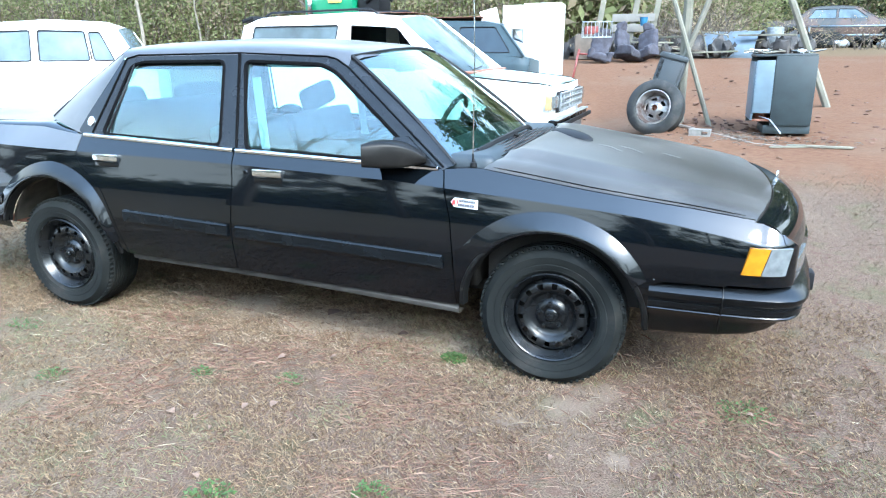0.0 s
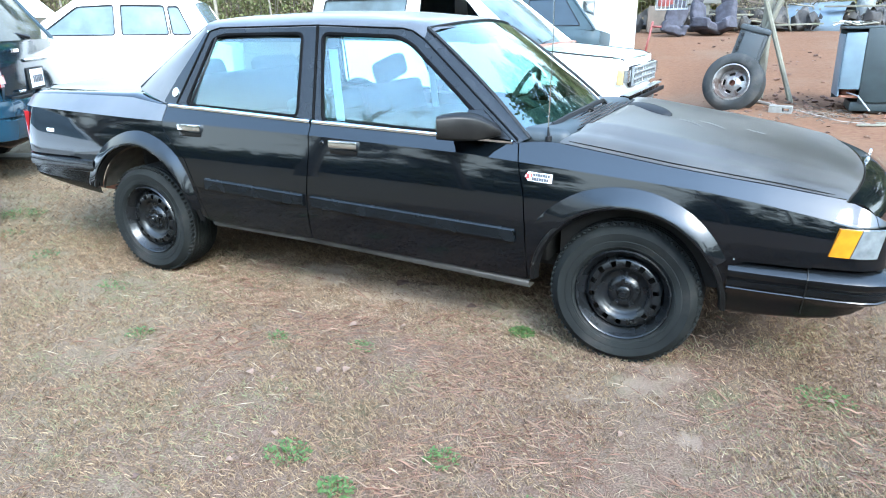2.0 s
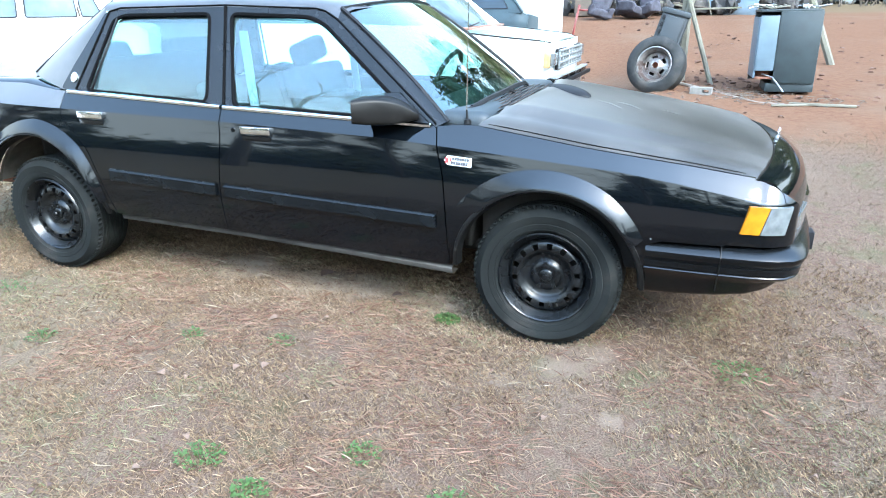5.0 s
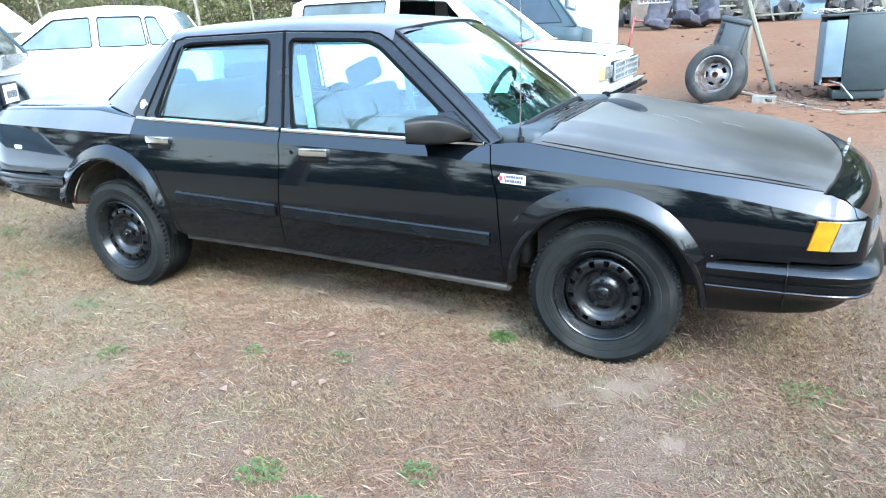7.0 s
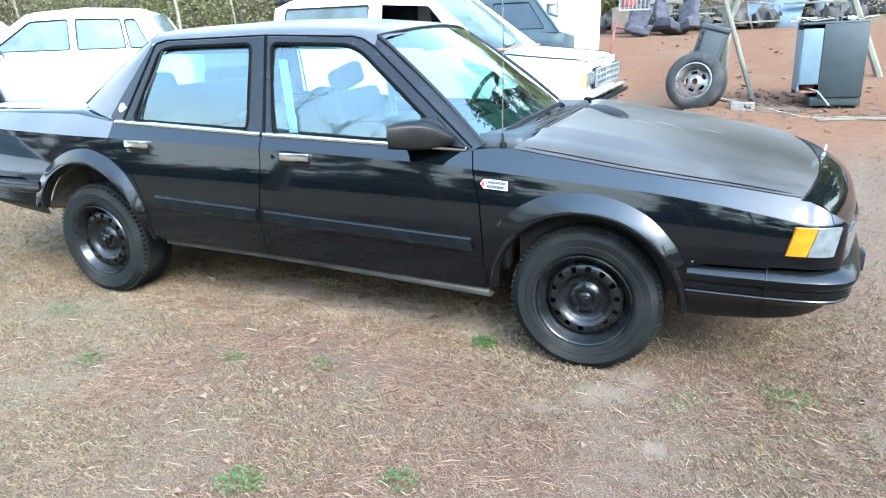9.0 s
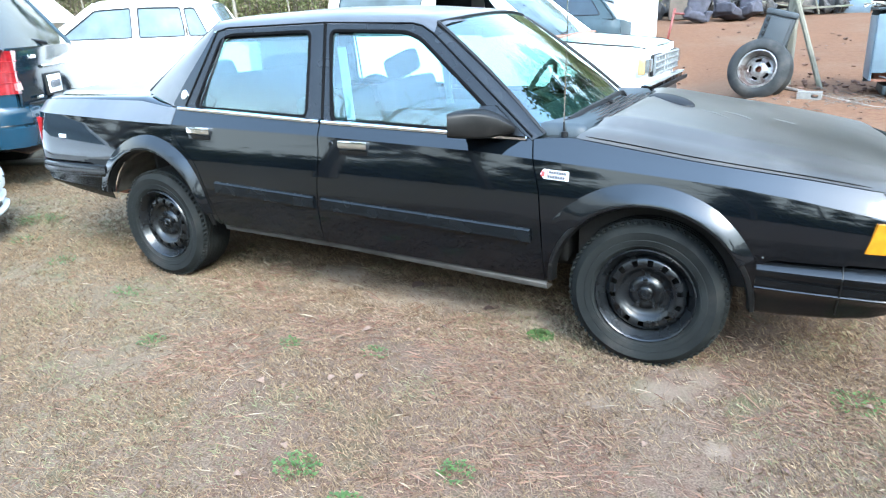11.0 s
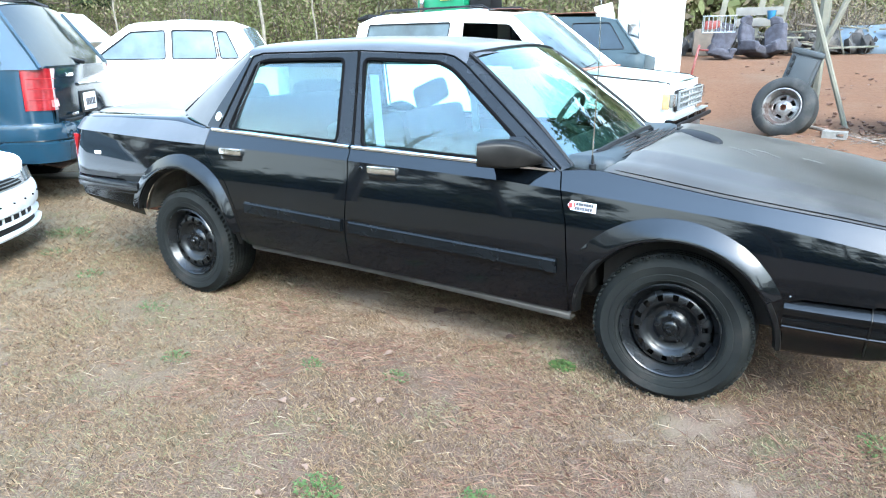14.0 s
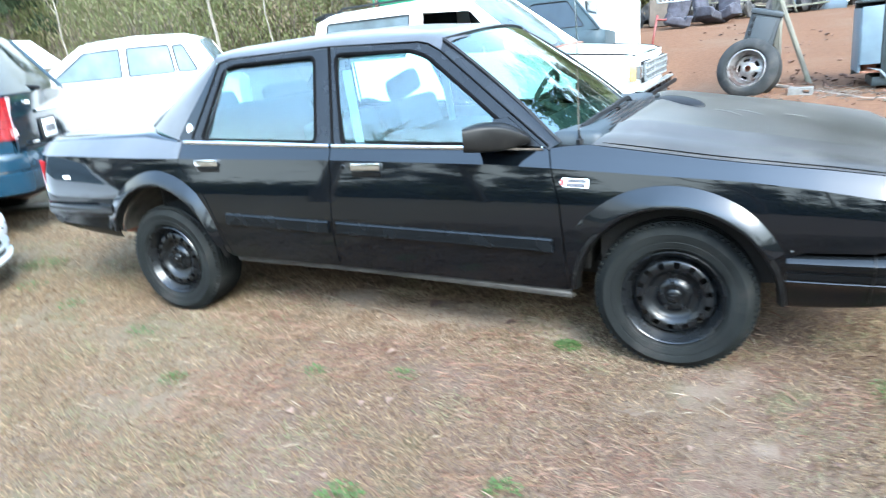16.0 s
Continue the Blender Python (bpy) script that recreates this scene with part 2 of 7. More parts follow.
M["concrete"] = material("pale_concrete", (0.1479, 0.1402, 0.1275), 0.95, vary=0.15, size=20, bump=0.3)
M["label_white"] = material("white_decal", (0.78, 0.78, 0.78), 0.4, vary=0.05)
M["label_red"] = material("red_decal", (0.55, 0.03, 0.03), 0.4, vary=0.1)
M["label_ink"] = material("dark_print", (0.05, 0.05, 0.06), 0.5, vary=0.1)


# ---- mesh helpers ----
def part(name, bm, mat, parent=None, label="", smooth=True, sharp=38):
    """Links a bmesh as one mesh object under a thing or a part."""
    bmesh.ops.recalc_face_normals(bm, faces=bm.faces)
    me = bpy.data.meshes.new(name)
    if smooth:
        for e in bm.edges:
            if len(e.link_faces) == 2 and e.calc_face_angle(0) > radians(sharp):
                e.smooth = False
    bm.to_mesh(me)
    bm.free()
    me.materials.append(M[mat] if isinstance(mat, str) else mat)
    me.polygons.foreach_set("use_smooth", [smooth] * len(me.polygons))
    ob = new(name, me)
    if parent:
        ob.parent = parent
    if label:
        tagged(ob, label)
    return ob


def thing(name, label, category, m=Matrix(), group="", kind=""):
    """An empty at the base of a thing, which carries its parts."""
    ob = new(name)
    ob.matrix_world = m
    ob.empty_display_size = 0.2
    return tagged(ob, label, category, group, kind)


def grid(P, bm=None, wrap=False):
    """A sheet through rows of points."""
    bm = bm or bmesh.new()
    V = [[bm.verts.new(p) for p in row] for row in P]
    for a in range(len(V) - 1):
        for b in range(len(V[0]) - (0 if wrap else 1)):
            c = (b + 1) % len(V[0])
            bm.faces.new((V[a][b], V[a][c], V[a + 1][c], V[a + 1][b]))
    return bm


def thicken(bm, d):
    """Gives an open sheet depth by moving a second skin along the vector d."""
    faces = list(bm.faces)
    got = bmesh.ops.extrude_face_region(bm, geom=faces, use_keep_orig=True)
    bmesh.ops.translate(bm, verts=[v for v in got["geom"] if isinstance(v, bmesh.types.BMVert)], vec=d)
    return bm


def box(size, at=(0, 0, 0), bevel=0.0, turn=None, bm=None, seg=2):
    own = bmesh.new()
    bmesh.ops.create_cube(own, size=1)
    bmesh.ops.scale(own, vec=size, verts=own.verts)
    if bevel:
        bmesh.ops.bevel(own, geom=list(own.edges), offset=bevel, segments=seg, affect="EDGES", profile=0.6)
    if turn is not None:
        bmesh.ops.transform(own, matrix=turn, verts=own.verts)
    bmesh.ops.translate(own, vec=at, verts=own.verts)
    return join(bm, own)


def join(bm, own):
    if bm is None:
        return own
    at = {v: bm.verts.new(v.co) for v in own.verts}
    for f in own.faces:
        bm.faces.new([at[v] for v in f.verts])
    own.free()
    return bm


def tube(points, radii, sides=8, bm=None, flat=1.0, caps=True):
    """A round bar along points; radii: one or one a point."""
    bm = bm or bmesh.new()
    points = [Vector(p) for p in points]
    radii = radii if isinstance(radii, (list, tuple)) else [radii] * len(points)
    rings = []
    for i, p in enumerate(points):
        d = (points[min(i + 1, len(points) - 1)] - points[max(i - 1, 0)]).normalized()
        a = d.orthogonal().normalized() if not rings else (side_axis - d * side_axis.dot(d)).normalized()
        side_axis = a
        b = d.cross(a)
        rings.append([bm.verts.new(p + radii[i] * (math.cos(k * math.tau / sides) * a + flat * math.sin(k * math.tau / sides) * b)) for k in range(sides)])
    for r, s in zip(rings, rings[1:]):
        for k in range(sides):
            bm.faces.new((r[k], r[(k + 1) % sides], s[(k + 1) % sides], s[k]))
    if caps:
        bm.faces.new(rings[0][::-1])
        bm.faces.new(rings[-1])
    return bm


def lathe(profile, seg=48, bm=None, close=False):
    """Turns (radius, along y) points round the y axis."""
    rows = [[(r * math.cos(k * math.tau / seg), y, r * math.sin(k * math.tau / seg)) for k in range(seg)] for r, y in profile]
    if close:
        rows.append(rows[0])
    bm = grid(rows, bm, wrap=True)
    bmesh.ops.remove_doubles(bm, verts=bm.verts, dist=1e-5)
    return bm


def plate(outer, holes, where, d):
    """A flat cut-out with holes; where: (a, b) to a place; d: its depth as a vector."""
    bm = bmesh.new()
    edges = []
    for loop in (outer, *holes):
        vs = [bm.verts.new((a, 0, b)) for a, b in loop]
        edges += [bm.edges.new((p, q)) for p, q in zip(vs, vs[1:] + vs[:1])]
    bmesh.ops.triangle_fill(bm, edges=edges, use_beauty=True, use_dissolve=False, normal=(0, 1, 0))
    def inside(p, loop):
        odd = False
        for (ax, az), (bx, bz) in zip(loop, loop[1:] + loop[:1]):
            if (az > p.z) != (bz > p.z) and p.x < (bx - ax) * (p.z - az) / (bz - az) + ax:
                odd = not odd
        return odd
    bad = [f for f in bm.faces if any(inside(f.calc_center_median(), list(h)) for h in holes) or not inside(f.calc_center_median(), list(outer))]
    bmesh.ops.delete(bm, geom=bad, context="FACES")
    for v in bm.verts:
        v.co = where(v.co.x, v.co.z)
    return thicken(bm, d)


def rounded(points, r, n=4):
    """A closed outline with its corners rounded off."""
    out, count = [], len(points)
    for i, p in enumerate(points):
        p, a, b = Vector(p), Vector(points[i - 1]), Vector(points[(i + 1) % count])
        rr = min(r, (a - p).length * 0.45, (b - p).length * 0.45)
        s, e = p + (a - p).normalized() * rr, p + (b - p).normalized() * rr
        for k in range(n + 1):
            t = k / n
            out.append(tuple((1 - t) ** 2 * s + 2 * t * (1 - t) * p + t * t * e))
    return out


def interp(x, xs, ys):
    return float(np.interp(x, xs, ys))


def coons(bottom, top, left, right, nu, nv, skin):
    """A patch between four outlines in (x, z), laid on skin(x, z)."""
    def along(c, t):
        c = np.array(c, float)
        s = np.r_[0, np.cumsum(np.hypot(*np.diff(c, axis=0).T))]
        return np.array([np.interp(t * s[-1], s, c[:, k]) for k in (0, 1)])
    rows = []
    for j in range(nv + 1):
        v, row = j / nv, []
        for i in range(nu + 1):
            u = i / nu
            b, t, lft, rgt = along(bottom, u), along(top, u), along(left, v), along(right, v)
            corner = (1 - u) * (1 - v) * np.array(bottom[0]) + u * (1 - v) * np.array(bottom[-1]) + (1 - u) * v * np.array(top[0]) + u * v * np.array(top[-1])
            x, z = (1 - v) * b + v * t + (1 - u) * lft + u * rgt - corner
            row.append(skin(x, z))
        rows.append(row)
    return rows


def mirrored(P, width):
    return [[(x, width - y, z) for x, y, z in row] for row in P]


# ---- ground ----
def ground_z(x, y):
    """The yard: level under the sedan, rising to the wood edge, lower where the white utility stands."""
    bank = interp(y, [-100, 0.8, 1.6, 5, 6, 13, 22, 40, 100], [0, 0, 0.03, 0.32, 0.41, 1.0, 1.35, 1.6, 1.8])
    dip = interp(y, [-100, 0.8, 5, 6.5, 9, 13, 22, 40, 100], [0, 0, 0.01, 0.06, 0.40, 1.0, 1.35, 1.6, 1.8])
    f = interp(x, [-14, -6.5, -4.0, -0.9, 0.1], [0.75, 0.65, 0.10, 0.08, 1.0])
    return dip + (bank - dip) * f


# ---- the black sedan ----
WIDE = 1.76
AXLES = (0.0, -2.664)


def crease_z(x):
    return interp(x, [-3.7, -3.33, -2.72, -1.54, -0.68, 0.26, 0.47, 0.66, 0.76], [0.922, 0.914, 0.894, 0.872, 0.843, 0.774, 0.746, 0.712, 0.692])


def shoulder_z(x):
    return interp(x, [-3.72, -3.6, -3.3, -2.75, -2.5, -1.5, -0.47, -0.34, 0.11, 0.5, 0.733, 0.95],
                  [0.955, 0.985, 0.995, 0.995, 0.968, 0.928, 0.897, 0.908, 0.848, 0.805, 0.772, 0.72])


def sedan_skin(x, z):
    """The right flank: how deep the body lies at a length and height."""
    zc, zt = crease_z(x), shoulder_z(x)
    if x > 0.2:
        w = min(0.16, (x - 0.2) * 0.9)
        zt = sum(shoulder_z(x + w * k / 4) for k in range(-4, 5)) / 9
    if z > zc:
        t = (z - zc) / max(zt - zc, 0.02)
        y = 0.125 * (zc - 0.58) + interp(x, [-3.0, -2.45], [0.98, 0.72]) * max(zt - zc, 0.02) * (0.85 * t ** 0.9 + 0.15 * t * t)
    elif z > 0.58:
        y = 0.125 * (zc - 0.58) * ((z - 0.58) / (zc - 0.58)) ** 2.0
    else:
        y = 0.11 * max(0.0, (0.55 - z) / 0.39) ** 1.6
    d = max(0.0, x - 0.3)
    y += 0.11 * d * d
    d = min(max(0.0, x - 0.76) / 0.14, 0.985)
    y += 0.105 * (1 - math.sqrt(1 - d * d))
    d = max(0.0, -3.1 - x) / 0.64
    y += 0.03 * d * d
    d = min(max(0.0, -3.46 - x) / 0.22, 0.98)
    y += 0.11 * (1 - math.sqrt(1 - d * d))
    return (x, y, z)


def arch(cx, cz, rx, rz, a0, a1, n=24):
    return [(cx + rx * math.cos(radians(a0 + (a1 - a0) * k / n)), cz + rz * math.sin(radians(a0 + (a1 - a0) * k / n))) for k in range(n + 1)]


def flank(name, bottom, top, left, right, nu, nv, mat="black", label=""):
    """A pair of body panels, one on each side of the sedan."""
    P = coons(bottom, top, left, right, nu, nv, lambda x, z: (x, z))
    # one row of the sheet runs along the pressed crease
    A = np.array(P)
    v = np.linspace(0, 1, nv + 1)
    jc = round(nv * 0.80)
    for i in range(nu + 1):
        over = A[:, i, 1] - np.array([crease_z(x) for x in A[:, i, 0]])
        k = int(np.argmax(over > 0))
        if over[0] < 0 < over[-1]:
            vc = v[k - 1] + (v[k] - v[k - 1]) * over[k - 1] / (over[k - 1] - over[k])
            w = np.interp(np.arange(nv + 1), [0, jc, nv], [0, vc, 1])
            A[:, i, 0], A[:, i, 1] = np.interp(w, v, A[:, i, 0]), np.interp(w, v, A[:, i, 1])
    P = [[sedan_skin(x, z) for x, z in row] for row in A]
    a = part(name, thicken(grid(P), (0, 0.018, 0)), mat, sedan, label, sharp=13)
    part(name, thicken(grid(mirrored(P, WIDE)), (0, -0.018, 0)), mat, sedan, label, sharp=13)
    return a


def pair(name, bm, mat, parent, label="", smooth=True):
    """A part and its mirror image on the far side."""
    far = bm.copy()
    for v in far.verts:
        v.co.y = WIDE - v.co.y
    bmesh.ops.reverse_faces(far, faces=far.faces)
    a = part(name, bm, mat, parent, label, smooth)
    part(name, far, mat, parent, label, smooth)
    return a


def glass_y(z):
    return 0.092 + (z - 0.93) * 0.5


def upper(x, z):
    """A place on the leaning side of the cabin."""
    return (x, glass_y(z), z)


def steel_wheel(cx, y_face, cz, parent, flip=False, r=0.309):
    """Tyre and black steel rim of one corner; its outer face looks to -y."""
    w = new("wheel")
    w.parent = parent
    w.matrix_local = pose(cx, y_face, cz, 0, 0, 180 if flip else 0)
    side = [(0.188, 0.012), (0.197, 0.0), (0.210, -0.010), (0.2125, -0.0085), (0.215, -0.012), (0.235, -0.0165), (0.238, -0.0145), (0.241, -0.0168), (0.262, -0.017), (0.268, -0.019), (0.272, -0.015), (0.286, -0.006), (0.296, 0.008), (0.302, 0.020)]
    tread = []
    for k in range(7):
        y0 = 0.024 + k * 0.0235
        tread += [(r, y0), (r, y0 + 0.018), (r - 0.007, y0 + 0.019), (r - 0.007, y0 + 0.0225)]
    bm = lathe(side + tread[:-2] + [(0.305, 0.20), (0.26, 0.215), (0.19, 0.205)], 72)
    for k in range(72):
        a = k * math.tau / 72
        box((0.012, 0.022, 0.008), ((r - 0.0085) * math.cos(a), 0.012, (r - 0.0085) * math.sin(a)), 0, Matrix.Rotation(-a + math.pi / 2 + 0.5, 4, "Y"), bm)
    part("tyre", bm, "tyre", w, "worn black all-season tyre")
    seg = 112
    # bead, barrel and stepped disc
    part("rim_barrel", lathe([(0.176, 0.185), (0.190, 0.185), (0.193, 0.17), (0.180, 0.16), (0.172, 0.08), (0.176, 0.03), (0.190, 0.016), (0.196, -0.004), (0.191, -0.010), (0.184, -0.004), (0.180, 0.010), (0.166, 0.022), (0.160, 0.05), (0.166, 0.09), (0.170, 0.17), (0.176, 0.185)], seg), "steel", w)
    prof = [(0.163, 0.052), (0.157, 0.036), (0.150, 0.026), (0.1435, 0.0218), (0.139, 0.0198), (0.131, 0.0175), (0.123, 0.017), (0.1185, 0.0174), (0.105, 0.024), (0.098, 0.036), (0.088, 0.044), (0.070, 0.046), (0.062, 0.038), (0.054, 0.030), (0.040, 0.028), (0.031, 0.030)]
    bm = bmesh.new()
    V = [[bm.verts.new((rr * math.cos(k * math.tau / seg), y, rr * math.sin(k * math.tau / seg))) for k in range(seg)] for rr, y in prof]
    for a in range(len(V) - 1):
        for k in range(seg):
            # vent slots round the crown of the disc
            if a in (3, 4, 5, 6) and k % 8 in (1, 2, 3):
                continue
            bm.faces.new((V[a][k], V[a][(k + 1) % seg], V[a + 1][(k + 1) % seg], V[a + 1][k]))
    part("wheel_disc", thicken(bm, (0, 0.006, 0)), "steel", w, sharp=50)
    bm = lathe([(0.0, 0.002), (0.012, 0.003), (0.016, 0.008), (0.017, 0.020), (0.026, 0.022), (0.031, 0.028), (0.032, 0.05)], 24)
    part("hub_cap", bm, "steel", w)
    for k in range(5):
        a = k * math.tau / 5 + 0.4
        nut = bmesh.new()
        bmesh.ops.create_cone(nut, segments=6, radius1=0.0105, radius2=0.0085, depth=0.022, cap_ends=True)
        bmesh.ops.transform(nut, matrix=pose(0.052 * math.cos(a), 0.022, 0.052 * math.sin(a), 90, 0, 0), verts=nut.verts)
        part("lug_nut", nut, "steel", w, smooth=False)
    # dark brake drum behind the slots
    part("brake_drum", lathe([(0.02, 0.07), (0.13, 0.07), (0.15, 0.09), (0.15, 0.15)], 32), "gap", w)
    return w


sedan = thing("black_sedan", "glossy black four-door sedan with faded hood and black steel wheels", "car")

# panel outlines in length and height
R1, R2 = 0.385, 0.372
rear_arch = arch(-2.640, 0.330, 0.395, 0.425, 6, 165)
front_arch = arch(0.0, 0.312, 0.378, 0.372, -2, 178)[::-1]
hinge_cut = [(-0.405, 0.312), (-0.412, 0.55), (-0.425, 0.70), (-0.452, 0.80), (-0.475, shoulder_z(-0.475))]
mid_cut = [(-1.525, 0.356), (-1.515, 0.60), (-1.500, 0.80), (-1.515, shoulder_z(-1.5))]
rear_cut = [(-2.190, 0.374), (-2.20, 0.43), (-2.232, 0.56), (-2.29, 0.70), (-2.40, 0.80), (-2.452, 0.865), (-2.455, shoulder_z(-2.455))]
g = 0.0028


def line(a, b, n=12):
    return [tuple(np.array(a) + (np.array(b) - np.array(a)) * k / n) for k in range(n + 1)]


def top_line(x0, x1, n=16):
    return [(x0 + (x1 - x0) * k / n, shoulder_z(x0 + (x1 - x0) * k / n)) for k in range(n + 1)]


def shifted(c, d):
    return [(x + d, z) for x, z in c]


# front fender, with the wheel opening as its lower edge
left, right = shifted(hinge_cut, g), [(0.655, 0.53), (0.662, 0.60), (0.70, 0.70), (0.733, 0.772)]
flank("front_fender", [left[0]] + front_arch[1:-1] + [(0.385, 0.49), (0.42, 0.53), (0.655, 0.53)], top_line(left[-1][0], 0.733), left, right, 44, 22)
left, right = shifted(mid_cut, g), shifted(hinge_cut, -g)
flank("front_door", line(left[0], right[0]), top_line(left[-1][0], right[-1][0]), left, right, 30, 30)
left, right = shifted(rear_cut, g), shifted(mid_cut, -g)
flank("rear_door", line(left[0], right[0]), top_line(left[-1][0], right[-1][0]), left, right, 26, 30)
right = shifted(rear_cut, -g)
left = [(-3.60, 0.655), (-3.62, 0.76), (-3.64, 0.90), (-3.655, shoulder_z(-3.655))]
flank("quarter_panel", line((-3.60, 0.655), (-3.10, 0.655)) + [(-3.055, 0.62)] + rear_arch[::-1][2:-1] + [right[0]], top_line(-3.655, right[-1][0], 30), left, right, 72, 24)
# shoulder above the crease: dulled coat, with reflected sky painted in as paler colour
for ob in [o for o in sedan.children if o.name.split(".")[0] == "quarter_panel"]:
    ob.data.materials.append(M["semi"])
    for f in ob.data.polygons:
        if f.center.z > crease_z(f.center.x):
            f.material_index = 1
# rocker sill
P = [[(x, 0.062 + dy, interp(x, [-2.24, -1.45, -0.87, -0.38], [0.372, 0.354, 0.326, 0.300]) + dz) for dy, dz in ((0.08, -0.040), (0.02, -0.038), (0.002, -0.034), (-0.004, -0.024), (-0.006, -0.012), (-0.001, -0.003), (0.03, 0.012))] for x in np.linspace(-2.19, -0.402, 12)]
pair("rocker_sill", grid(P), material("dusty_black_sill", (0.048, 0.044, 0.040), 0.8, vary=0.4, size=9, bump=0.1, spec=0.12), sedan)

# dark inner shell behind the gaps, with wheel wells
part("inner_shell", box((1.45, 1.50, 0.50), (-1.32, 0.88, 0.60), 0.02), "gap", sedan)
part("floor_pan", box((3.4, 1.20, 0.06), (-1.4, 0.88, 0.335), 0.01), "gap", sedan)
for cx in AXLES:
    bm = lathe([(0.40, 0.0), (0.42, 0.0), (0.42, 0.34), (0.1, 0.35)], 40)
    bmesh.ops.delete(bm, geom=[v for v in bm.verts if v.co.z < (0.10 if cx < -1 else 0.02)], context="VERTS")
    bmesh.ops.translate(bm, verts=bm.verts, vec=(cx, 0.09, 0.33 if cx < -1 else 0.29))
    pair("wheel_well", bm, "liner", sedan, "mud-dusted wheel well")
    pair("strut", tube([(cx, 0.32, 0.30), (cx - 0.02, 0.36, 0.62)], [0.045, 0.06], 12), "gap", sedan)

# wheel arch flares: a narrow rolled lip all round, and a broad brow over the wheel
for cx, cz, rx, rz, a0, a1, b0, b1, wf, wb in ((0.0, 0.312, 0.378, 0.372, -1, 179, 30, 142, 0.055, 0.086), (-2.640, 0.330, 0.395, 0.425, 5, 158, 14, 160, 0.030, 0.060)):
    P = []
    for k in range(57):
        a = radians(a0 + (a1 - a0) * k / 56)
        row = []
        for o, out in ((0.016, 0.003), (0.013, -0.006), (0.006, -0.010), (-0.003, -0.009), (-0.006, 0.004), (-0.014, 0.03)):
            x, z = cx + (rx + o) * math.cos(a), cz + (rz + o) * math.sin(a)
            row.append((x, sedan_skin(x, max(z, 0.26))[1] + out, z))
        P.append(row)
    pair("wheel_arch_lip", grid(P), "lip", sedan, "dull rolled lip of the wheel opening")
    P = []
    for k in range(49):
        t = k / 48
        a = radians(b0 + (b1 - b0) * t)
        wide = interp(t, [0, 0.25, 0.5, 0.75, 1.0], [wf, 0.072, 0.078, wb, wb])
        proud = interp(t, [0, 0.08, 0.6, 0.9, 1.0], [0.026, 0.034, 0.034, 0.016, 0.002])
        row = []
        for f, out in ((1.0, -0.10), (0.985, 0.06), (0.75, 0.34), (0.45, 0.70), (0.20, 0.94), (0.09, 1.0), (0.02, 0.96), (0.0, 0.80), (-0.03, -0.1)):
            x, z = cx + (rx + wide * f) * math.cos(a), cz + (rz + wide * f) * math.sin(a)
            row.append((x, sedan_skin(x, max(z, 0.26))[1] - out * proud, z))
        P.append(row)
    bm = grid(P)
    bm.faces.new([bm.verts.new(p) for p in P[0]])
    pair("wheel_arch_flare", bm, "flare", sedan, "rounded black wheel arch brow")

# side mouldings
for x0, x1, z0, z1 in ((-1.487, -0.455, 0.533, 0.492), (-2.155, -1.535, 0.560, 0.535)):
    P = []
    for x in np.linspace(x0, x1, 16):
        zc = interp(x, [x0, x1], [z0, z1]) + 0.026
        y = sedan_skin(x, zc)[1]
        P.append([(x, y + d, zc + h) for d, h in ((0.006, -0.031), (-0.010, -0.029), (-0.014, -0.022), (-0.012, -0.010), (-0.015, 0.0), (-0.012, 0.012), (-0.014, 0.022), (-0.009, 0.029), (0.006, 0.031))])
    bm = grid(P)
    for row in (P[0], P[-1]):
        bm.faces.new([bm.verts.new(p) for p in row])
    pair("side_moulding", bm, "rubber_trim", sedan, "ribbed dark rubber side moulding")

# chrome belt strips at the foot of the windows
for x0, x1 in ((-1.507, -0.50), (-2.44, -1.522)):
    P = []
    for x in np.linspace(x0, x1, 14):
        z = shoulder_z(x)
        y = sedan_skin(x, z)[1]
        P.append([(x, y + d, z + h) for d, h in ((0.0, -0.009), (-0.009, -0.006), (-0.010, 0.003), (-0.005, 0.009), (0.012, 0.012))])
    pair("belt_strip", grid(P), "chrome", sedan, "thin chrome belt strip")

# cabin sides: door frames, glass, pillars
front_glass = [(-1.462, 0.930), (-0.575, 0.915), (-1.068, 1.282), (-1.15, 1.312), (-1.565, 1.326)]
front_frame = [(-1.515, 0.938), (-0.482, 0.905), (-1.005, 1.300), (-1.07, 1.334), (-1.12, 1.345), (-1.60, 1.362)]
rear_glass = [(-2.340, 0.970), (-1.612, 0.944), (-1.684, 1.326), (-2.19, 1.320), (-2.255, 1.300)]
rear_frame = [(-2.405, 0.974), (-1.523, 0.940), (-1.608, 1.362), (-2.22, 1.352), (-2.29, 1.335)]
pair("front_door_frame", plate(front_frame, [rounded(front_glass, 0.03)], upper, (0, 0.03, 0)), "frame", sedan)
pair("rear_door_frame", plate(rear_frame, [rounded(rear_glass, 0.03)], upper, (0, 0.03, 0)), "frame", sedan)
def glass_at(x, z):
    return (x, glass_y(z) + 0.014, z)
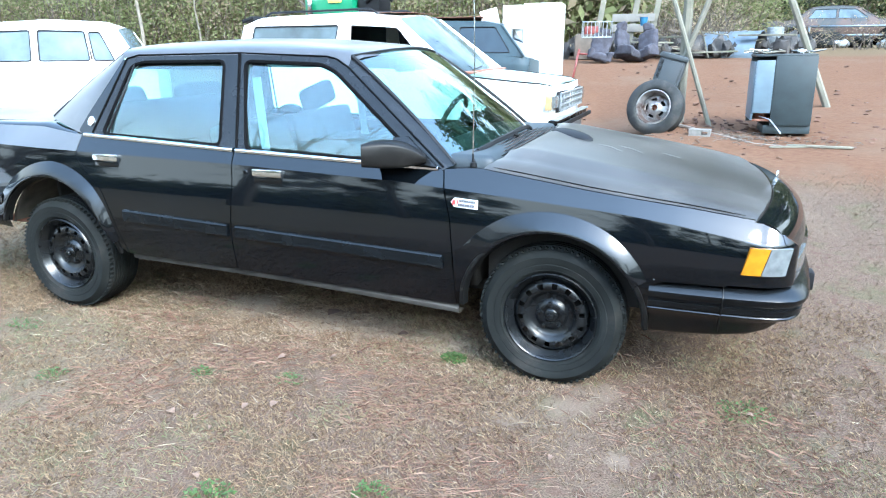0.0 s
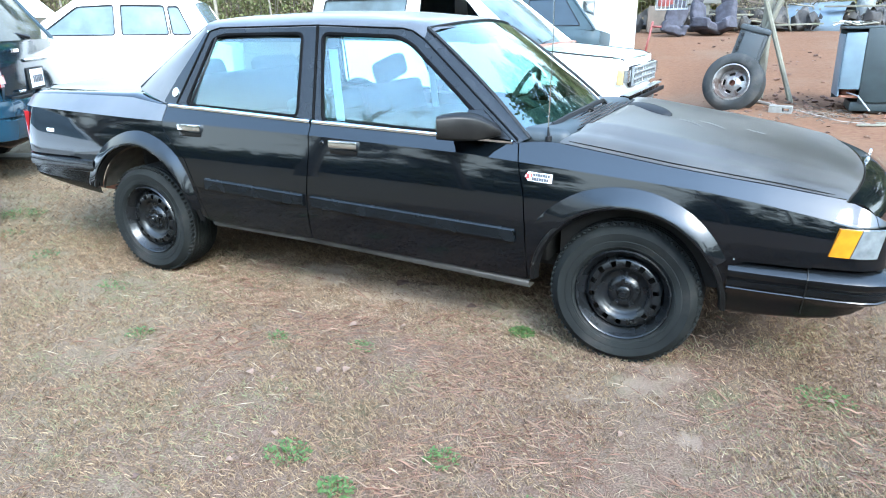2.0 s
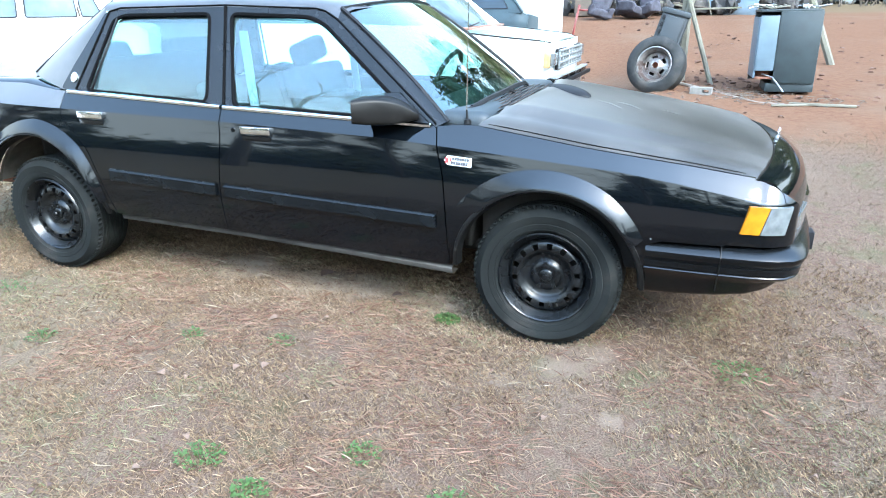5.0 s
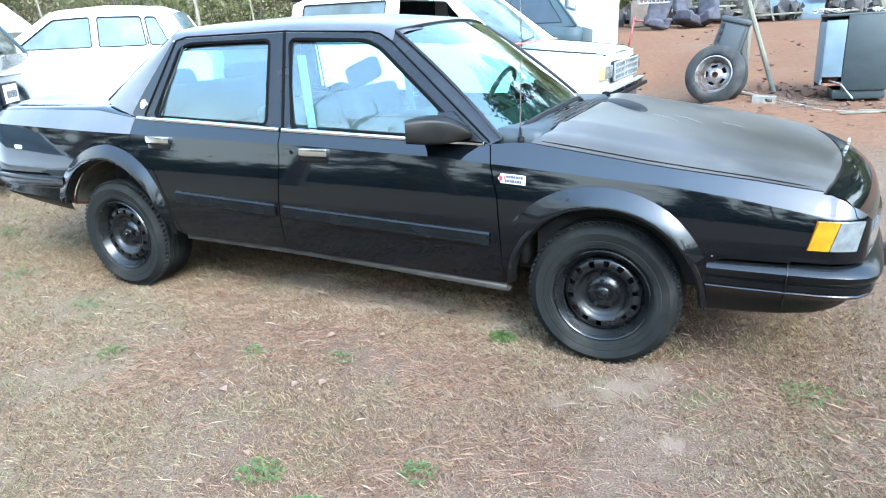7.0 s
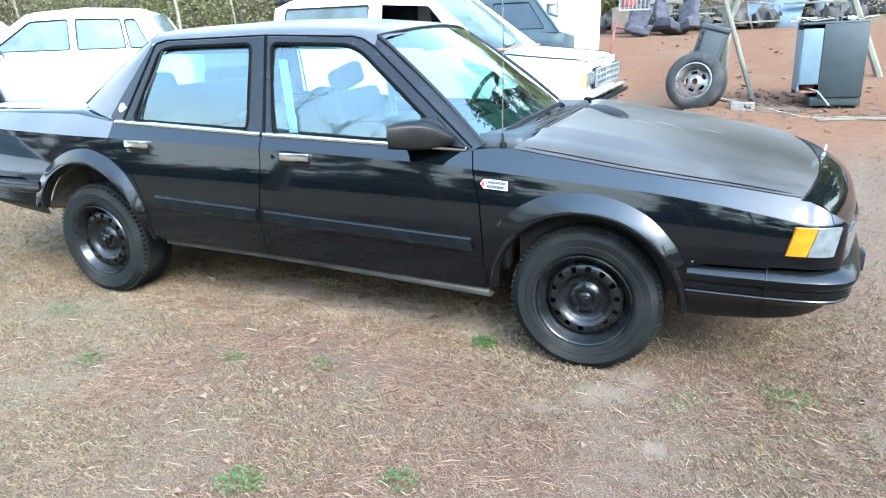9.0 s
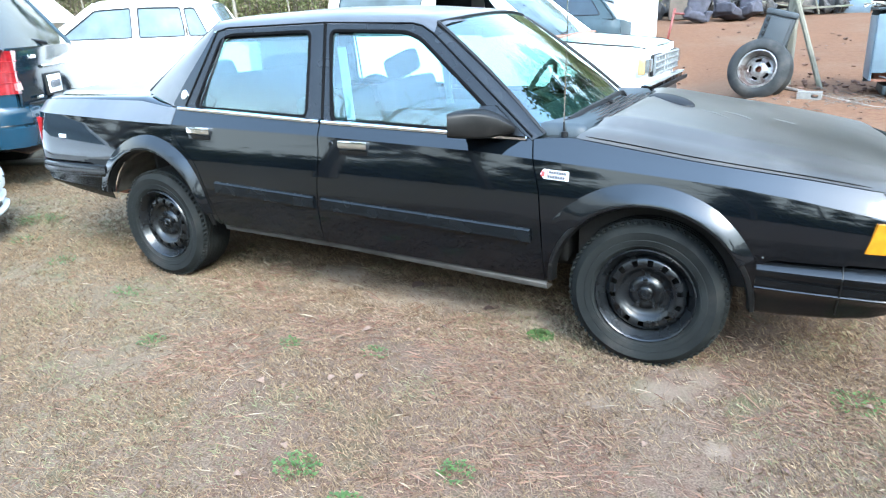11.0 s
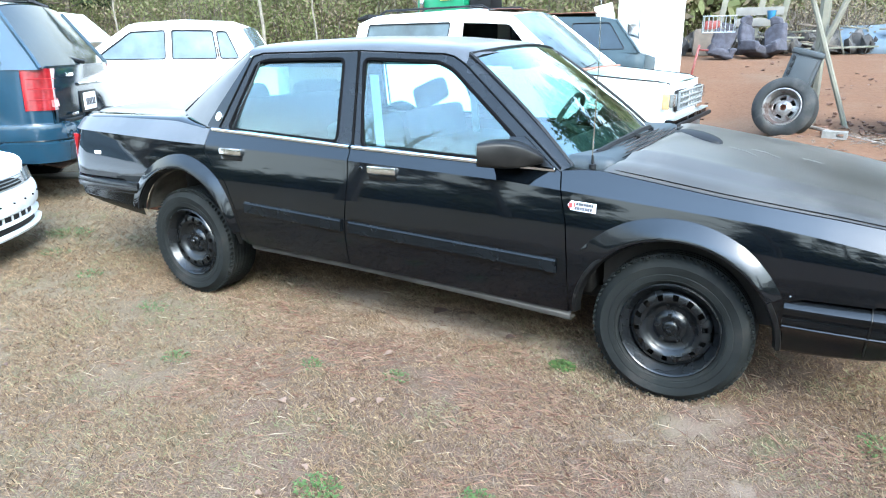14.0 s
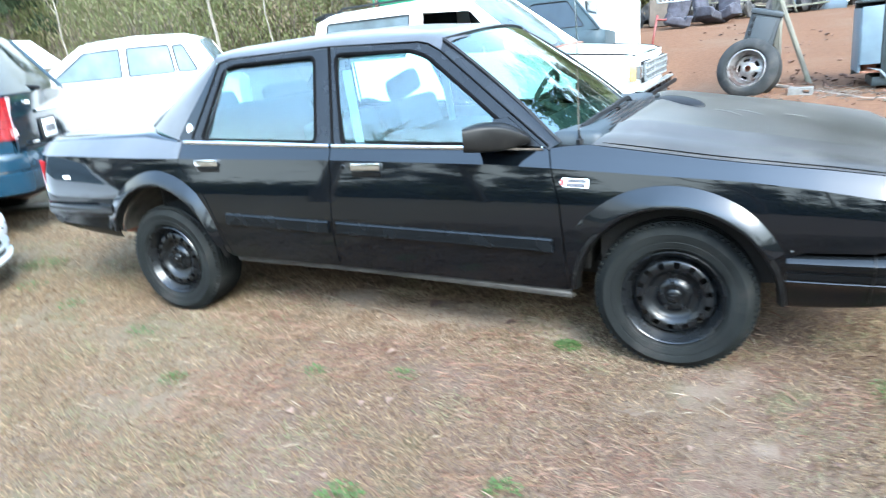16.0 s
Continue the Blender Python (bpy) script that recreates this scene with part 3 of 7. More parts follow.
def pane(loop):
    """A thin glass sheet, bowed a little."""
    z0, z1 = min(z for x, z in loop), max(z for x, z in loop)
    rows = []
    for k in range(13):
        z = z0 + (z1 - z0) * (0.002 + 0.996 * k / 12)
        cut = [a[0] + (b[0] - a[0]) * (z - a[1]) / (b[1] - a[1]) for a, b in zip(loop, loop[1:] + loop[:1]) if (a[1] - z) * (b[1] - z) < 0]
        h = z - z0
        y = glass_y(z) + 0.017 + 0.40 * h * (h - (z1 - z0))
        rows.append([(min(cut) + (max(cut) - min(cut)) * j / 10, y, z) for j in range(11)])
    return grid(rows)


pair("front_window", pane(front_glass), "glass", sedan, "clear tinted side window")
pair("rear_window", pane(rear_glass), "glass", sedan, "clear tinted side window")
# rubber seals round the glass
for loop in (front_glass, rear_glass):
    pts = [upper(*p) for p in rounded(loop, 0.035)]
    pts = [(x, y + 0.004, z) for x, y, z in pts]
    pair("window_seal", tube(pts + pts[:1], 0.010, 6, caps=False), "gap_black", sedan)
# dark gaps and weatherstrip round the doors' frames
for loop, a, b in ((front_frame, 1, 6), (rear_frame, 1, 5)):
    pts = [upper(x + (0.004 if k == 0 and a == 1 else 0), z) for k, (x, z) in enumerate((loop + loop[:1])[a:b + 1])]
    pair("weatherstrip", tube([(x, y - 0.001, z + 0.003) for x, y, z in pts], 0.0045, 6), "gap_black", sedan)
# division bar before the rear door's back edge
pair("window_divider", tube([upper(-2.306, 0.97), upper(-2.232, 1.31)], 0.006, 6), "matte_black", sedan)
quarter = [(-2.505, 0.978), (-2.412, 0.966), (-2.296, 1.334), (-2.335, 1.330)]
pair("quarter_applique", plate(rounded(quarter, 0.02), [], lambda x, z: (x, glass_y(z) + 0.002, z), (0, 0.02, 0)), "black", sedan, "glossy black panel behind the rear door")
bm = lathe([(0.0, -0.006), (0.016, -0.005), (0.023, -0.002), (0.024, 0.004)], 28)
bmesh.ops.transform(bm, matrix=pose(-2.432, glass_y(1.03) - 0.002, 1.03, -26, 0, 0) @ Matrix.Diagonal((0.9, 1, 1.15, 1)), verts=bm.verts)
pair("emblem", bm, "chrome", sedan, "small round silver emblem")
# rear pillar, in the same paler paint for the sky it mirrors
P = []
for t in np.linspace(0, 1, 12):
    a = Vector((-2.485 + 0.172 * t, glass_y(0.970 + 0.365 * t) + 0.003, 0.970 + 0.365 * t))
    b = Vector((-2.76 + 0.44 * t - 0.03 * math.sin(t * 3.1), 0.20 + 0.17 * t, 1.035 + 0.355 * t))
    m = (a + b) / 2 + Vector((-0.01, -0.03, 0.012))
    P.append([tuple((1 - s) ** 2 * a + 2 * s * (1 - s) * m + s * s * b) for s in np.linspace(0, 1, 8)])
pair("rear_pillar", grid(P), "semi", sedan)
# front pillar
P = []
for t in np.linspace(0, 1, 12):
    a = Vector((-0.478 - 0.527 * t, glass_y(0.893 + 0.41 * t) - 0.001, 0.893 + 0.41 * t))
    b = Vector((-0.445 - 0.575 * t, 0.150 + 0.19 * t, 0.905 + 0.445 * t)) + Vector((0.055, 0.0, 0.045)) * t * (1 - t)
    m = (a + b) / 2 + Vector((0.02, -0.012, 0.016))
    P.append([tuple((1 - s) ** 2 * a + 2 * s * (1 - s) * m + s * s * b) for s in np.linspace(0, 1, 6)])
pair("front_pillar", grid(P), "frame", sedan)

# roof
def roof_row(x):
    zc = interp(x, [-2.40, -2.2, -1.8, -1.4, -1.1, -0.93], [1.400, 1.425, 1.440, 1.433, 1.405, 1.372])
    ze = interp(x, [-2.40, -2.2, -1.6, -1.12, -1.0], [1.34, 1.352, 1.362, 1.347, 1.315])
    ye = glass_y(ze)
    half = [(ye - 0.002, ze - 0.004), (ye + 0.004, ze + 0.014), (ye + 0.03, ze + 0.034), (ye + 0.09, ze + (zc - ze) * 0.72)]
    half += [(ye + (0.88 - ye) * f, ze + (zc - ze) * (0.72 + 0.28 * math.sin((f - 0.15) / 0.85 * math.pi / 2))) for f in (0.3, 0.5, 0.75)]
    return half + [(0.88, zc)] + [(WIDE - y, z) for y, z in half[::-1]]
P = []
for k in range(23):
    t = k / 22
    row = []
    for j, (y, z) in enumerate(roof_row(-0.99 - 1.33 * t)):
        c = 1 - ((y - 0.88) / 0.6) ** 2
        x = -0.99 - 1.33 * t + c * (0.075 * (1 - t) ** 2 - 0.05 * t ** 2)
        row.append((x, y, z - (0.02 if k == 0 else 0)))
    P.append(row)
part("roof", grid(P), "semi", sedan, "faded dull black roof")

# windscreen and rear screen
def screen(bottom, top, bulge, n=18, m=12):
    rows = []
    for j in range(m + 1):
        v, row = j / m, []
        for i in range(n + 1):
            u = i / n
            c = 1 - (2 * u - 1) ** 2
            a = Vector((interp(c, [0, 1], [bottom[0][0], bottom[1][0]]), bottom[0][1] + (WIDE - 2 * bottom[0][1]) * u, interp(c, [0, 1], [bottom[0][2], bottom[1][2]])))
            b = Vector((interp(c, [0, 1], [top[0][0], top[1][0]]), top[0][1] + (WIDE - 2 * top[0][1]) * u, interp(c, [0, 1], [top[0][2], top[1][2]])))
            p = a.lerp(b, v) + Vector((bulge, 0, abs(bulge) * 0.8)) * 4 * v * (1 - v) * 0.25
            row.append(tuple(p))
        rows.append(row)
    return rows
W = screen([(-0.452, 0.150, 0.902), (-0.375, 0.88, 0.955)], [(-1.008, 0.325, 1.345), (-0.925, 0.88, 1.378)], 0.05)
ws = part("windscreen", grid(W), "windscreen", sedan, "raked clear windscreen reflecting the sky")
part("rear_screen", grid(screen([(-2.75, 0.21, 1.035), (-2.86, 0.88, 1.055)], [(-2.33, 0.375, 1.383), (-2.38, 0.88, 1.405)], -0.04)), "windscreen", sedan)
edge = [r[0] for r in W]
pair("windscreen_trim", tube([(x + 0.004, y - 0.006, z + 0.004) for x, y, z in edge], 0.009, 6), "matte_black", sedan)
part("windscreen_header", tube([(x, y, z + 0.005) for x, y, z in W[-1]], 0.006, 6), "matte_black", sedan)
pair("rear_screen_trim", tube([(-2.755, 0.205, 1.04), (-2.56, 0.285, 1.21), (-2.33, 0.37, 1.388)], 0.008, 6), "matte_black", sedan)

# hood with raised centre and side lines
def hood_edge(x):
    return sedan_skin(x, shoulder_z(x) - 0.002)[1] + 0.012
P = []
for i in range(27):
    t = i / 26
    row = []
    for j in range(29):
        u = -1 + 2 * j / 28
        c = 1 - u * u
        x0, x1 = -0.325 + 0.15 * c, 0.733 + 0.115 * c
        x = x0 + (x1 - x0) * t
        xe = -0.335 + 1.068 * t
        ye, ze = hood_edge(xe), shoulder_z(xe) + 0.004
        y = 0.88 + u * (0.88 - ye)
        zc = interp(x, [-0.35, -0.12, 0.3, 0.6, 0.86], [0.990, 0.990, 0.920, 0.856, 0.788])
        ridge = 0.010 * math.exp(-((abs(u) - 0.72) / 0.03) ** 2) * (1 - 0.4 * t) - 0.008 * math.exp(-((abs(u) - 0.80) / 0.03) ** 2)
        z = ze + (zc - ze) * (1 - abs(u) ** 2.3) + ridge
        if j in (0, 28):
            z -= 0.012
        if i in (0, 26):
            z -= 0.010
        row.append((x, y, z))
    P.append(row)
HOOD = P
hood = part("hood", thicken(grid(P), (0, 0, -0.02)), "hood", sedan, "dull faded black hood")
pair("hood_seam", tube([(x, y - 0.005, z + 0.003) for x, y, z in [r[0] for r in HOOD[1:]]], 0.0065, 6), "gap_black", sedan)
pair("hood_groove", tube([tuple(Vector(r[0]).lerp(Vector(r[1]), 0.5) + Vector((0, 0, 0.0008))) for r in HOOD[1:-1]], [0.0008, 0.002] + [0.0026] * (len(HOOD) - 6) + [0.002, 0.0008], 5), "gap_black", sedan)
# pale scuffs in the old paint
for i0, j0, n in ((7, 10, 3), (9, 11, 3), (14, 12, 2)):
    a, b = Vector(HOOD[i0][j0]), Vector(HOOD[i0 + n][j0 - 1 if n == 3 else j0])
    c = a.lerp(b, 0.5)
    c.z = max(c.z, HOOD[i0 + n // 2][j0][2]) + 0.0015
    part("scuff", tube([a + Vector((0, 0, 0.0005)), c, b + Vector((0, 0, 0.0005))], [0.0004, 0.0010, 0.0004], 5, flat=0.5), "scuff", hood, "pale scuff in the faded paint")
# engine bay floor under the gaps
part("engine_bay", box((1.0, 1.46, 0.30), (0.20, 0.88, 0.50), 0.02), "gap", sedan)
# low air scoop at the back of the hood
bm = bmesh.new()
bmesh.ops.create_uvsphere(bm, u_segments=24, v_segments=12, radius=1)
bmesh.ops.transform(bm, matrix=pose(-0.06, 0.77, 0.970, 0, 4.5, -42) @ Matrix.Diagonal((0.145, 0.060, 0.028, 1)), verts=bm.verts)
part("hood_scoop", bm, "matte_black", sedan, "low black scoop at the rear of the hood")

# cowl with louvres, wipers
P = []
for i in range(17):
    u = -1 + 2 * i / 16
    c = 1 - u * u
    y = 0.88 + u * 0.74
    P.append([(-0.462 + 0.085 * c, y, 0.890 + 0.054 * c), (-0.320 + 0.150 * c, y, 0.885 + 0.075 * c)])
part("cowl_panel", thicken(grid(P), (0, 0, -0.012)), "matte_black", sedan)
louvre = material("dusty_brown_louvre", (0.045, 0.034, 0.030), 0.8, vary=0.4, size=30)
for k in range(11):
    ya, yb = 0.30 + 0.1065 * k, 0.30 + 0.1065 * k + 0.094
    for s in (0.12, 0.30, 0.48, 0.66, 0.84):
        pts = []
        for y in (ya, (ya + yb) / 2, yb):
            c = 1 - ((y - 0.88) / 0.74) ** 2
            pts.append((-0.445 + 0.085 * c + s * (0.115 + 0.062 * c), y, 0.897 + 0.058 * c + s * 0.016 * c))
        part("louvre", tube(pts, 0.0050, 5, flat=0.6), louvre if (k + int(s * 10)) % 4 else "matte_black", sedan)
for y0, y1 in ((0.26, 0.74), (0.66, 1.10)):
    def on_cowl(y, lift):
        c = 1 - ((y - 0.88) / 0.74) ** 2
        return (-0.445 + 0.082 * c + 0.02 - lift * 0.4, y, 0.908 + 0.054 * c + lift)
    wiper = part("wiper_arm", tube([on_cowl(y1 + 0.06, -0.005), on_cowl(y1, 0.014), on_cowl((y0 + y1) / 2, 0.018), on_cowl(y0 + 0.05, 0.018)], [0.014, 0.011, 0.009, 0.007], 6), "matte_black", sedan)
    part("wiper_blade", tube([on_cowl(y0 + (y1 - y0) * t, 0.010 + 0.005 * math.sin(t * 3.1)) for t in np.linspace(0, 1.0, 8)], 0.008, 6, flat=1.5), "matte_black", wiper)

# antenna
ant = part("antenna", tube([(-0.372, 0.165, 0.900), (-0.372, 0.165, 0.916), (-0.373, 0.166, 0.919), (-0.376, 0.168, 0.955)], [0.015, 0.013, 0.006, 0.004], 10), "matte_black", sedan)
part("mast", tube([(-0.376, 0.168, 0.95), (-0.372, 0.170, 1.3), (-0.38, 0.172, 1.78)], [0.0028, 0.0025, 0.0018], 6), "chrome", ant)
bm = bmesh.new()
bmesh.ops.create_uvsphere(bm, u_segments=10, v_segments=8, radius=0.006)
bmesh.ops.translate(bm, verts=bm.verts, vec=(-0.38, 0.172, 1.78))
part("tip", bm, "chrome", ant)

# trunk lid and tail
P = []
for i in range(15):
    t = i / 14
    row = []
    for j in range(21):
        u = -1 + 2 * j / 20
        c = 1 - u * u
        x = (-2.745 - 0.11 * c) * (1 - t) + (-3.62 - 0.085 * c) * t
        ye = 0.185 + 0.05 * t ** 3
        z = 1.037 + 0.018 * c - 0.012 * t - 0.05 * max(0, t - 0.9) * 10 * 0.25
        if j in (0, 20):
            z -= 0.02
        row.append((x, 0.88 + u * (0.88 - ye), z))
    P.append(row)
part("trunk_lid", thicken(grid(P), (0, 0, -0.02)), "semi", sedan, "dull black trunk lid")
P = []
for x in np.linspace(-3.655, -2.50, 20):
    zt = shoulder_z(x)
    y = sedan_skin(x, zt)[1]
    yt, ztt = 0.190 + 0.05 * max(0, (-2.745 - x) / 0.9) ** 3, 1.020 - 0.012 * max(0, (-2.745 - x) / 0.9)
    if x > -2.745:
        ztt, yt = 1.02 - 0.04 * (x + 2.745) / 0.245, 0.21 - 0.06 * (x + 2.745) / 0.245 * 1.0
    P.append([(x, y, zt), (x, y + 0.010, zt + (ztt - zt) * 0.45), (x, (y + yt) / 2 + 0.006, zt + (ztt - zt) * 0.82), (x, yt, ztt)])
pair("deck_side", grid(P), "black", sedan)
P = []
for j in range(21):
    u = -1 + 2 * j / 20
    c = 1 - u * u
    x, y = -3.63 - 0.075 * c, 0.88 + u * 0.72
    P.append([(x, y, 1.005), (x - 0.012, y, 0.985), (x - 0.03, y, 0.86), (x - 0.03, y, 0.66)])
part("tail_face", thicken(grid(P), (0.02, 0, 0)), "black", sedan)
P = []
for k in range(9):
    t = k / 8
    x = -3.575 - 0.085 * t
    P.append([(x - 0.01, sedan_skin(x, 0.8)[1] - 0.004, z) for z in (0.725, 0.74, 0.80, 0.875, 0.888)])
pair("tail_lamp", thicken(grid(P), (0.015, 0.02, 0)), "red_lens", sedan, "red wraparound tail lamp")
pair("side_marker", box((0.055, 0.012, 0.020), (-3.34, sedan_skin(-3.34, 0.80)[1] - 0.002, 0.795), 0.004), "label_white", sedan, "small pale side marker")


# bumpers
def bumper(name, path, profile, rise=None):
    P = []
    for i, p in enumerate(path):
        a, b = Vector(path[max(i - 1, 0)]), Vector(path[min(i + 1, len(path) - 1)])
        d = (b - a).normalized()
        n = Vector((d.y, -d.x))
        lift = rise(p[0]) if rise else 0
        P.append([(p[0] + n.x * o, p[1] + n.y * o, z + lift * (1 if k < 3 else 0.55 if k == 3 else 0)) for k, (o, z) in enumerate(profile)])
    return part(name, grid(P), "bumper", sedan, "satin black plastic bumper with a grooved strip")
half = [(0.385, 0.014), (0.50, 0.012), (0.65, 0.014), (0.76, 0.020), (0.83, 0.032), (0.878, 0.054), (0.908, 0.090), (0.926, 0.14), (0.942, 0.22), (0.960, 0.36), (0.980, 0.54), (0.992, 0.70)]
path = half + [(0.996, 0.88)] + [(x, WIDE - y) for x, y in half[::-1]]
fb = bumper("front_bumper", path, [(-0.11, 0.288), (-0.075, 0.292), (-0.060, 0.305), (-0.040, 0.360), (-0.018, 0.400), (0.002, 0.412), (0.006, 0.418), (0.002, 0.423), (0.002, 0.427), (0.009, 0.431), (0.010, 0.452), (0.004, 0.455), (0.004, 0.459), (0.012, 0.463), (0.024, 0.480), (0.025, 0.494), (0.015, 0.506), (-0.02, 0.522), (-0.06, 0.536)], lambda x: interp(x, [0.45, 0.72, 0.9, 1.0], [0, 0.02, 0.07, 0.08]))
half = [(-3.66, 0.45), (-3.645, 0.30), (-3.615, 0.18), (-3.565, 0.09), (-3.49, 0.035), (-3.38, 0.012), (-3.22, 0.004), (-3.03, 0.004), (-2.985, 0.006)]
half = [(x - 0.075 if x < -3.4 else x, y) for x, y in half]
path = [(-3.75, 0.88), (-3.748, 0.66)] + half
path = [(x, WIDE - y) for x, y in half[::-1]] + [(-3.748, WIDE - 0.66)] + path
rb = bumper("rear_bumper", path, [(-0.05, 0.432), (-0.030, 0.440), (-0.016, 0.452), (-0.006, 0.50), (-0.002, 0.562), (0.001, 0.569), (0.001, 0.575), (0.014, 0.580), (0.018, 0.594), (0.019, 0.622), (0.013, 0.640), (-0.05, 0.668)], lambda x: interp(x, [-3.7, -3.0], [0.075, 0]))
part("bumper_guard", box((0.03, 0.08, 0.075), (1.000, 0.46, 0.455), 0.008), "matte_black", fb)

# joint between the bumper's end cap and its face, and a pale rivet on the fender
pair("bumper_joint", tube([(0.648, y, z) for y, z in ((0.060, 0.335), (0.046, 0.375), (0.022, 0.408), (0.007, 0.425), (0.003, 0.445), (-0.004, 0.470), (-0.011, 0.492), (0.002, 0.508), (0.030, 0.524))], 0.0028, 5), "lip", fb)
pair("rivet", lathe([(0.0, -0.002), (0.0025, -0.0015), (0.004, 0.003)], 10), "grey_trim", sedan)
for ob in [o for o in sedan.children if o.name.split(".")[0] == "rivet"]:
    ob.location = (0.400, sedan_skin(0.40, 0.535)[1] if ob.name == "rivet" else -sedan_skin(0.40, 0.535)[1], 0.535)

# nose: header panel, lamps, grille
def nose_edge(u, t):
    """Across (u) and down (t) the front."""
    c = 1 - u * u
    x0 = 0.740 + 0.115 * c
    xt = interp(t, [0, 0.3, 0.6, 0.85, 1.0], [0, 0.070, 0.118, 0.142, 0.146])
    zt = interp(t, [0, 0.3, 0.6, 0.85, 1.0], [0.768, 0.758, 0.728, 0.675, 0.63]) + 0.016 * c * (1 - t)
    ys = sedan_skin(0.740 + xt * 0.75, min(zt, 0.765))[1] + 0.001
    return (x0 + xt * (0.75 + 0.25 * c), 0.88 + u * (0.88 - ys), zt)
part("header_panel", thicken(grid([[nose_edge(-1 + j / 14, i / 8) for j in range(29)] for i in range(9)]), (-0.012, 0, -0.012)), "black", sedan, "glossy black nose panel")
P = [[(lambda p: (p[0] - 0.02 - 0.02 * i, p[1], p[2] - 0.085 * i * 0.5))(nose_edge(-1 + j / 14, 1.0)) for j in range(29)] for i in range(4)]
part("lower_nose", grid(P), "matte_black", sedan)
for u0, u1, nm, mt in ((-0.93, -0.55, "headlamp", "clear_lens"), (0.55, 0.93, "headlamp", "clear_lens"), (-0.42, 0.42, "grille", "chrome")):
    P = [[(lambda p: (p[0] + 0.012, p[1], p[2] - 0.015 - 0.09 * i / 3))(nose_edge(u0 + (u1 - u0) * j / 8, 1.0)) for j in range(9)] for i in range(4)]
    part(nm, thicken(grid(P), (-0.03, 0, 0)), mt, sedan)
# wraparound turn signal
def signal(x, f):
    s = sedan_skin(x, 0.64)
    return (x, s[1] - 0.006, 0.582 + f * 0.102 - 0.008 * (x - 0.7))
for nm, a0, a1, b0, b1, mt in (("amber_lamp", 0.700, 0.725, 0.765, 0.790, "amber"), ("cornering_lamp", 0.768, 0.793, 0.852, 0.868, "clear_lens")):
    P = [[signal(a0 + (a1 - a0) * f + ((b0 - a0) + ((b1 - b0) - (a1 - a0)) * f) * k / 6, f) for f in np.linspace(0, 1, 5)] for k in range(7)]
    pair(nm, thicken(grid(P), (-0.01, 0.03, 0)), mt, sedan, "amber turn signal lens" if mt == "amber" else "clear cornering lamp lens")
P = [[(lambda s: (s[0], s[1] + 0.006, s[2]))(sedan_skin(x, z)) for z in [*np.linspace(0.535, crease_z(x), 20), *np.linspace(crease_z(x), 0.765, 11)[1:]]] for x in np.linspace(0.655, 0.893, 30)]
P = [[(lambda s: (s[0], s[1] + 0.003, s[2]))(sedan_skin(x, min(z, interp(x, [0.70, 0.733, 0.80, 0.86, 0.89, 0.93], [0.782, 0.773, 0.744, 0.708, 0.684, 0.60])))) for x, y, z in row] for row in P]
pair("fender_cap", thicken(grid(P), (0, 0.02, 0)), "black", sedan)
# hood ornament
orn = part("hood_ornament", tube([(0.872, 0.88, 0.775), (0.878, 0.88, 0.798)], [0.011, 0.005], 8), "grey_trim", sedan)
bm = lathe([(0.014, -0.003), (0.018, -0.003), (0.018, 0.003), (0.014, 0.003)], 20, close=True)
bmesh.ops.transform(bm, matrix=pose(0.880, 0.88, 0.816, 0, 0, 90), verts=bm.verts)
part("ring", bm, "chrome", orn)

# fender badge: a red shape and two rows of print on white
badge = thicken(grid([[(lambda p: (p[0], p[1] - 0.003, p[2]))(sedan_skin(-0.422 + 0.115 * u + (0.014 if abs(v) == 1 and u == 0 else 0), 0.775 + 0.018 * v - 0.006 * u)) for v in (-1, 0, 1)] for u in np.linspace(0, 1, 7)]), (0, 0.002, 0))
bd = part("fender_badge", badge, "label_white", sedan, "small white fender badge with red mark")
def badge_bar(u0, u1, v0, v1, mt, nm):
    bm = grid([[(lambda p: (p[0], p[1] - 0.005, p[2]))(sedan_skin(-0.422 + 0.115 * u, 0.775 + 0.018 * v - 0.006 * u)) for v in (v0, v1)] for u in np.linspace(u0, u1, 3)])
    part(nm, thicken(bm, (0, 0.002, 0)), mt, bd, smooth=False)
badge_bar(0.05, 0.17, -0.55, 0.55, "label_red", "red_mark")
badge_bar(0.22, 0.27, -0.2, 0.75, "label_red", "red_mark")
for k in range(7):
    badge_bar(0.30 + 0.09 * k, 0.375 + 0.09 * k, 0.15, 0.8, "label_ink", "print_bar")
    badge_bar(0.26 + 0.09 * k, 0.335 + 0.09 * k, -0.8, -0.1, "label_ink", "print_bar")

# door handles, lock, mirror
for x0, z0 in ((-1.385, 0.842), (-2.328, 0.868)):
    y = sedan_skin(x0 + 0.08, z0)[1]
    h = pair("door_handle", box((0.155, 0.022, 0.034), (x0 + 0.078, y - 0.006, z0), 0.006), "chrome", sedan, "chrome pull-up door handle")
    pair("handle_cup", box((0.150, 0.014, 0.032), (x0 + 0.080, y - 0.005, z0 - 0.032), 0.006), "flare", sedan)
bm = lathe([(0.0, -0.004), (0.010, -0.004), (0.014, 0.0), (0.016, 0.006)], 18)
bmesh.ops.translate(bm, verts=bm.verts, vec=(-1.430, sedan_skin(-1.43, 0.845)[1], 0.838))
pair("door_lock", bm, "rubber_trim", sedan)
P = []
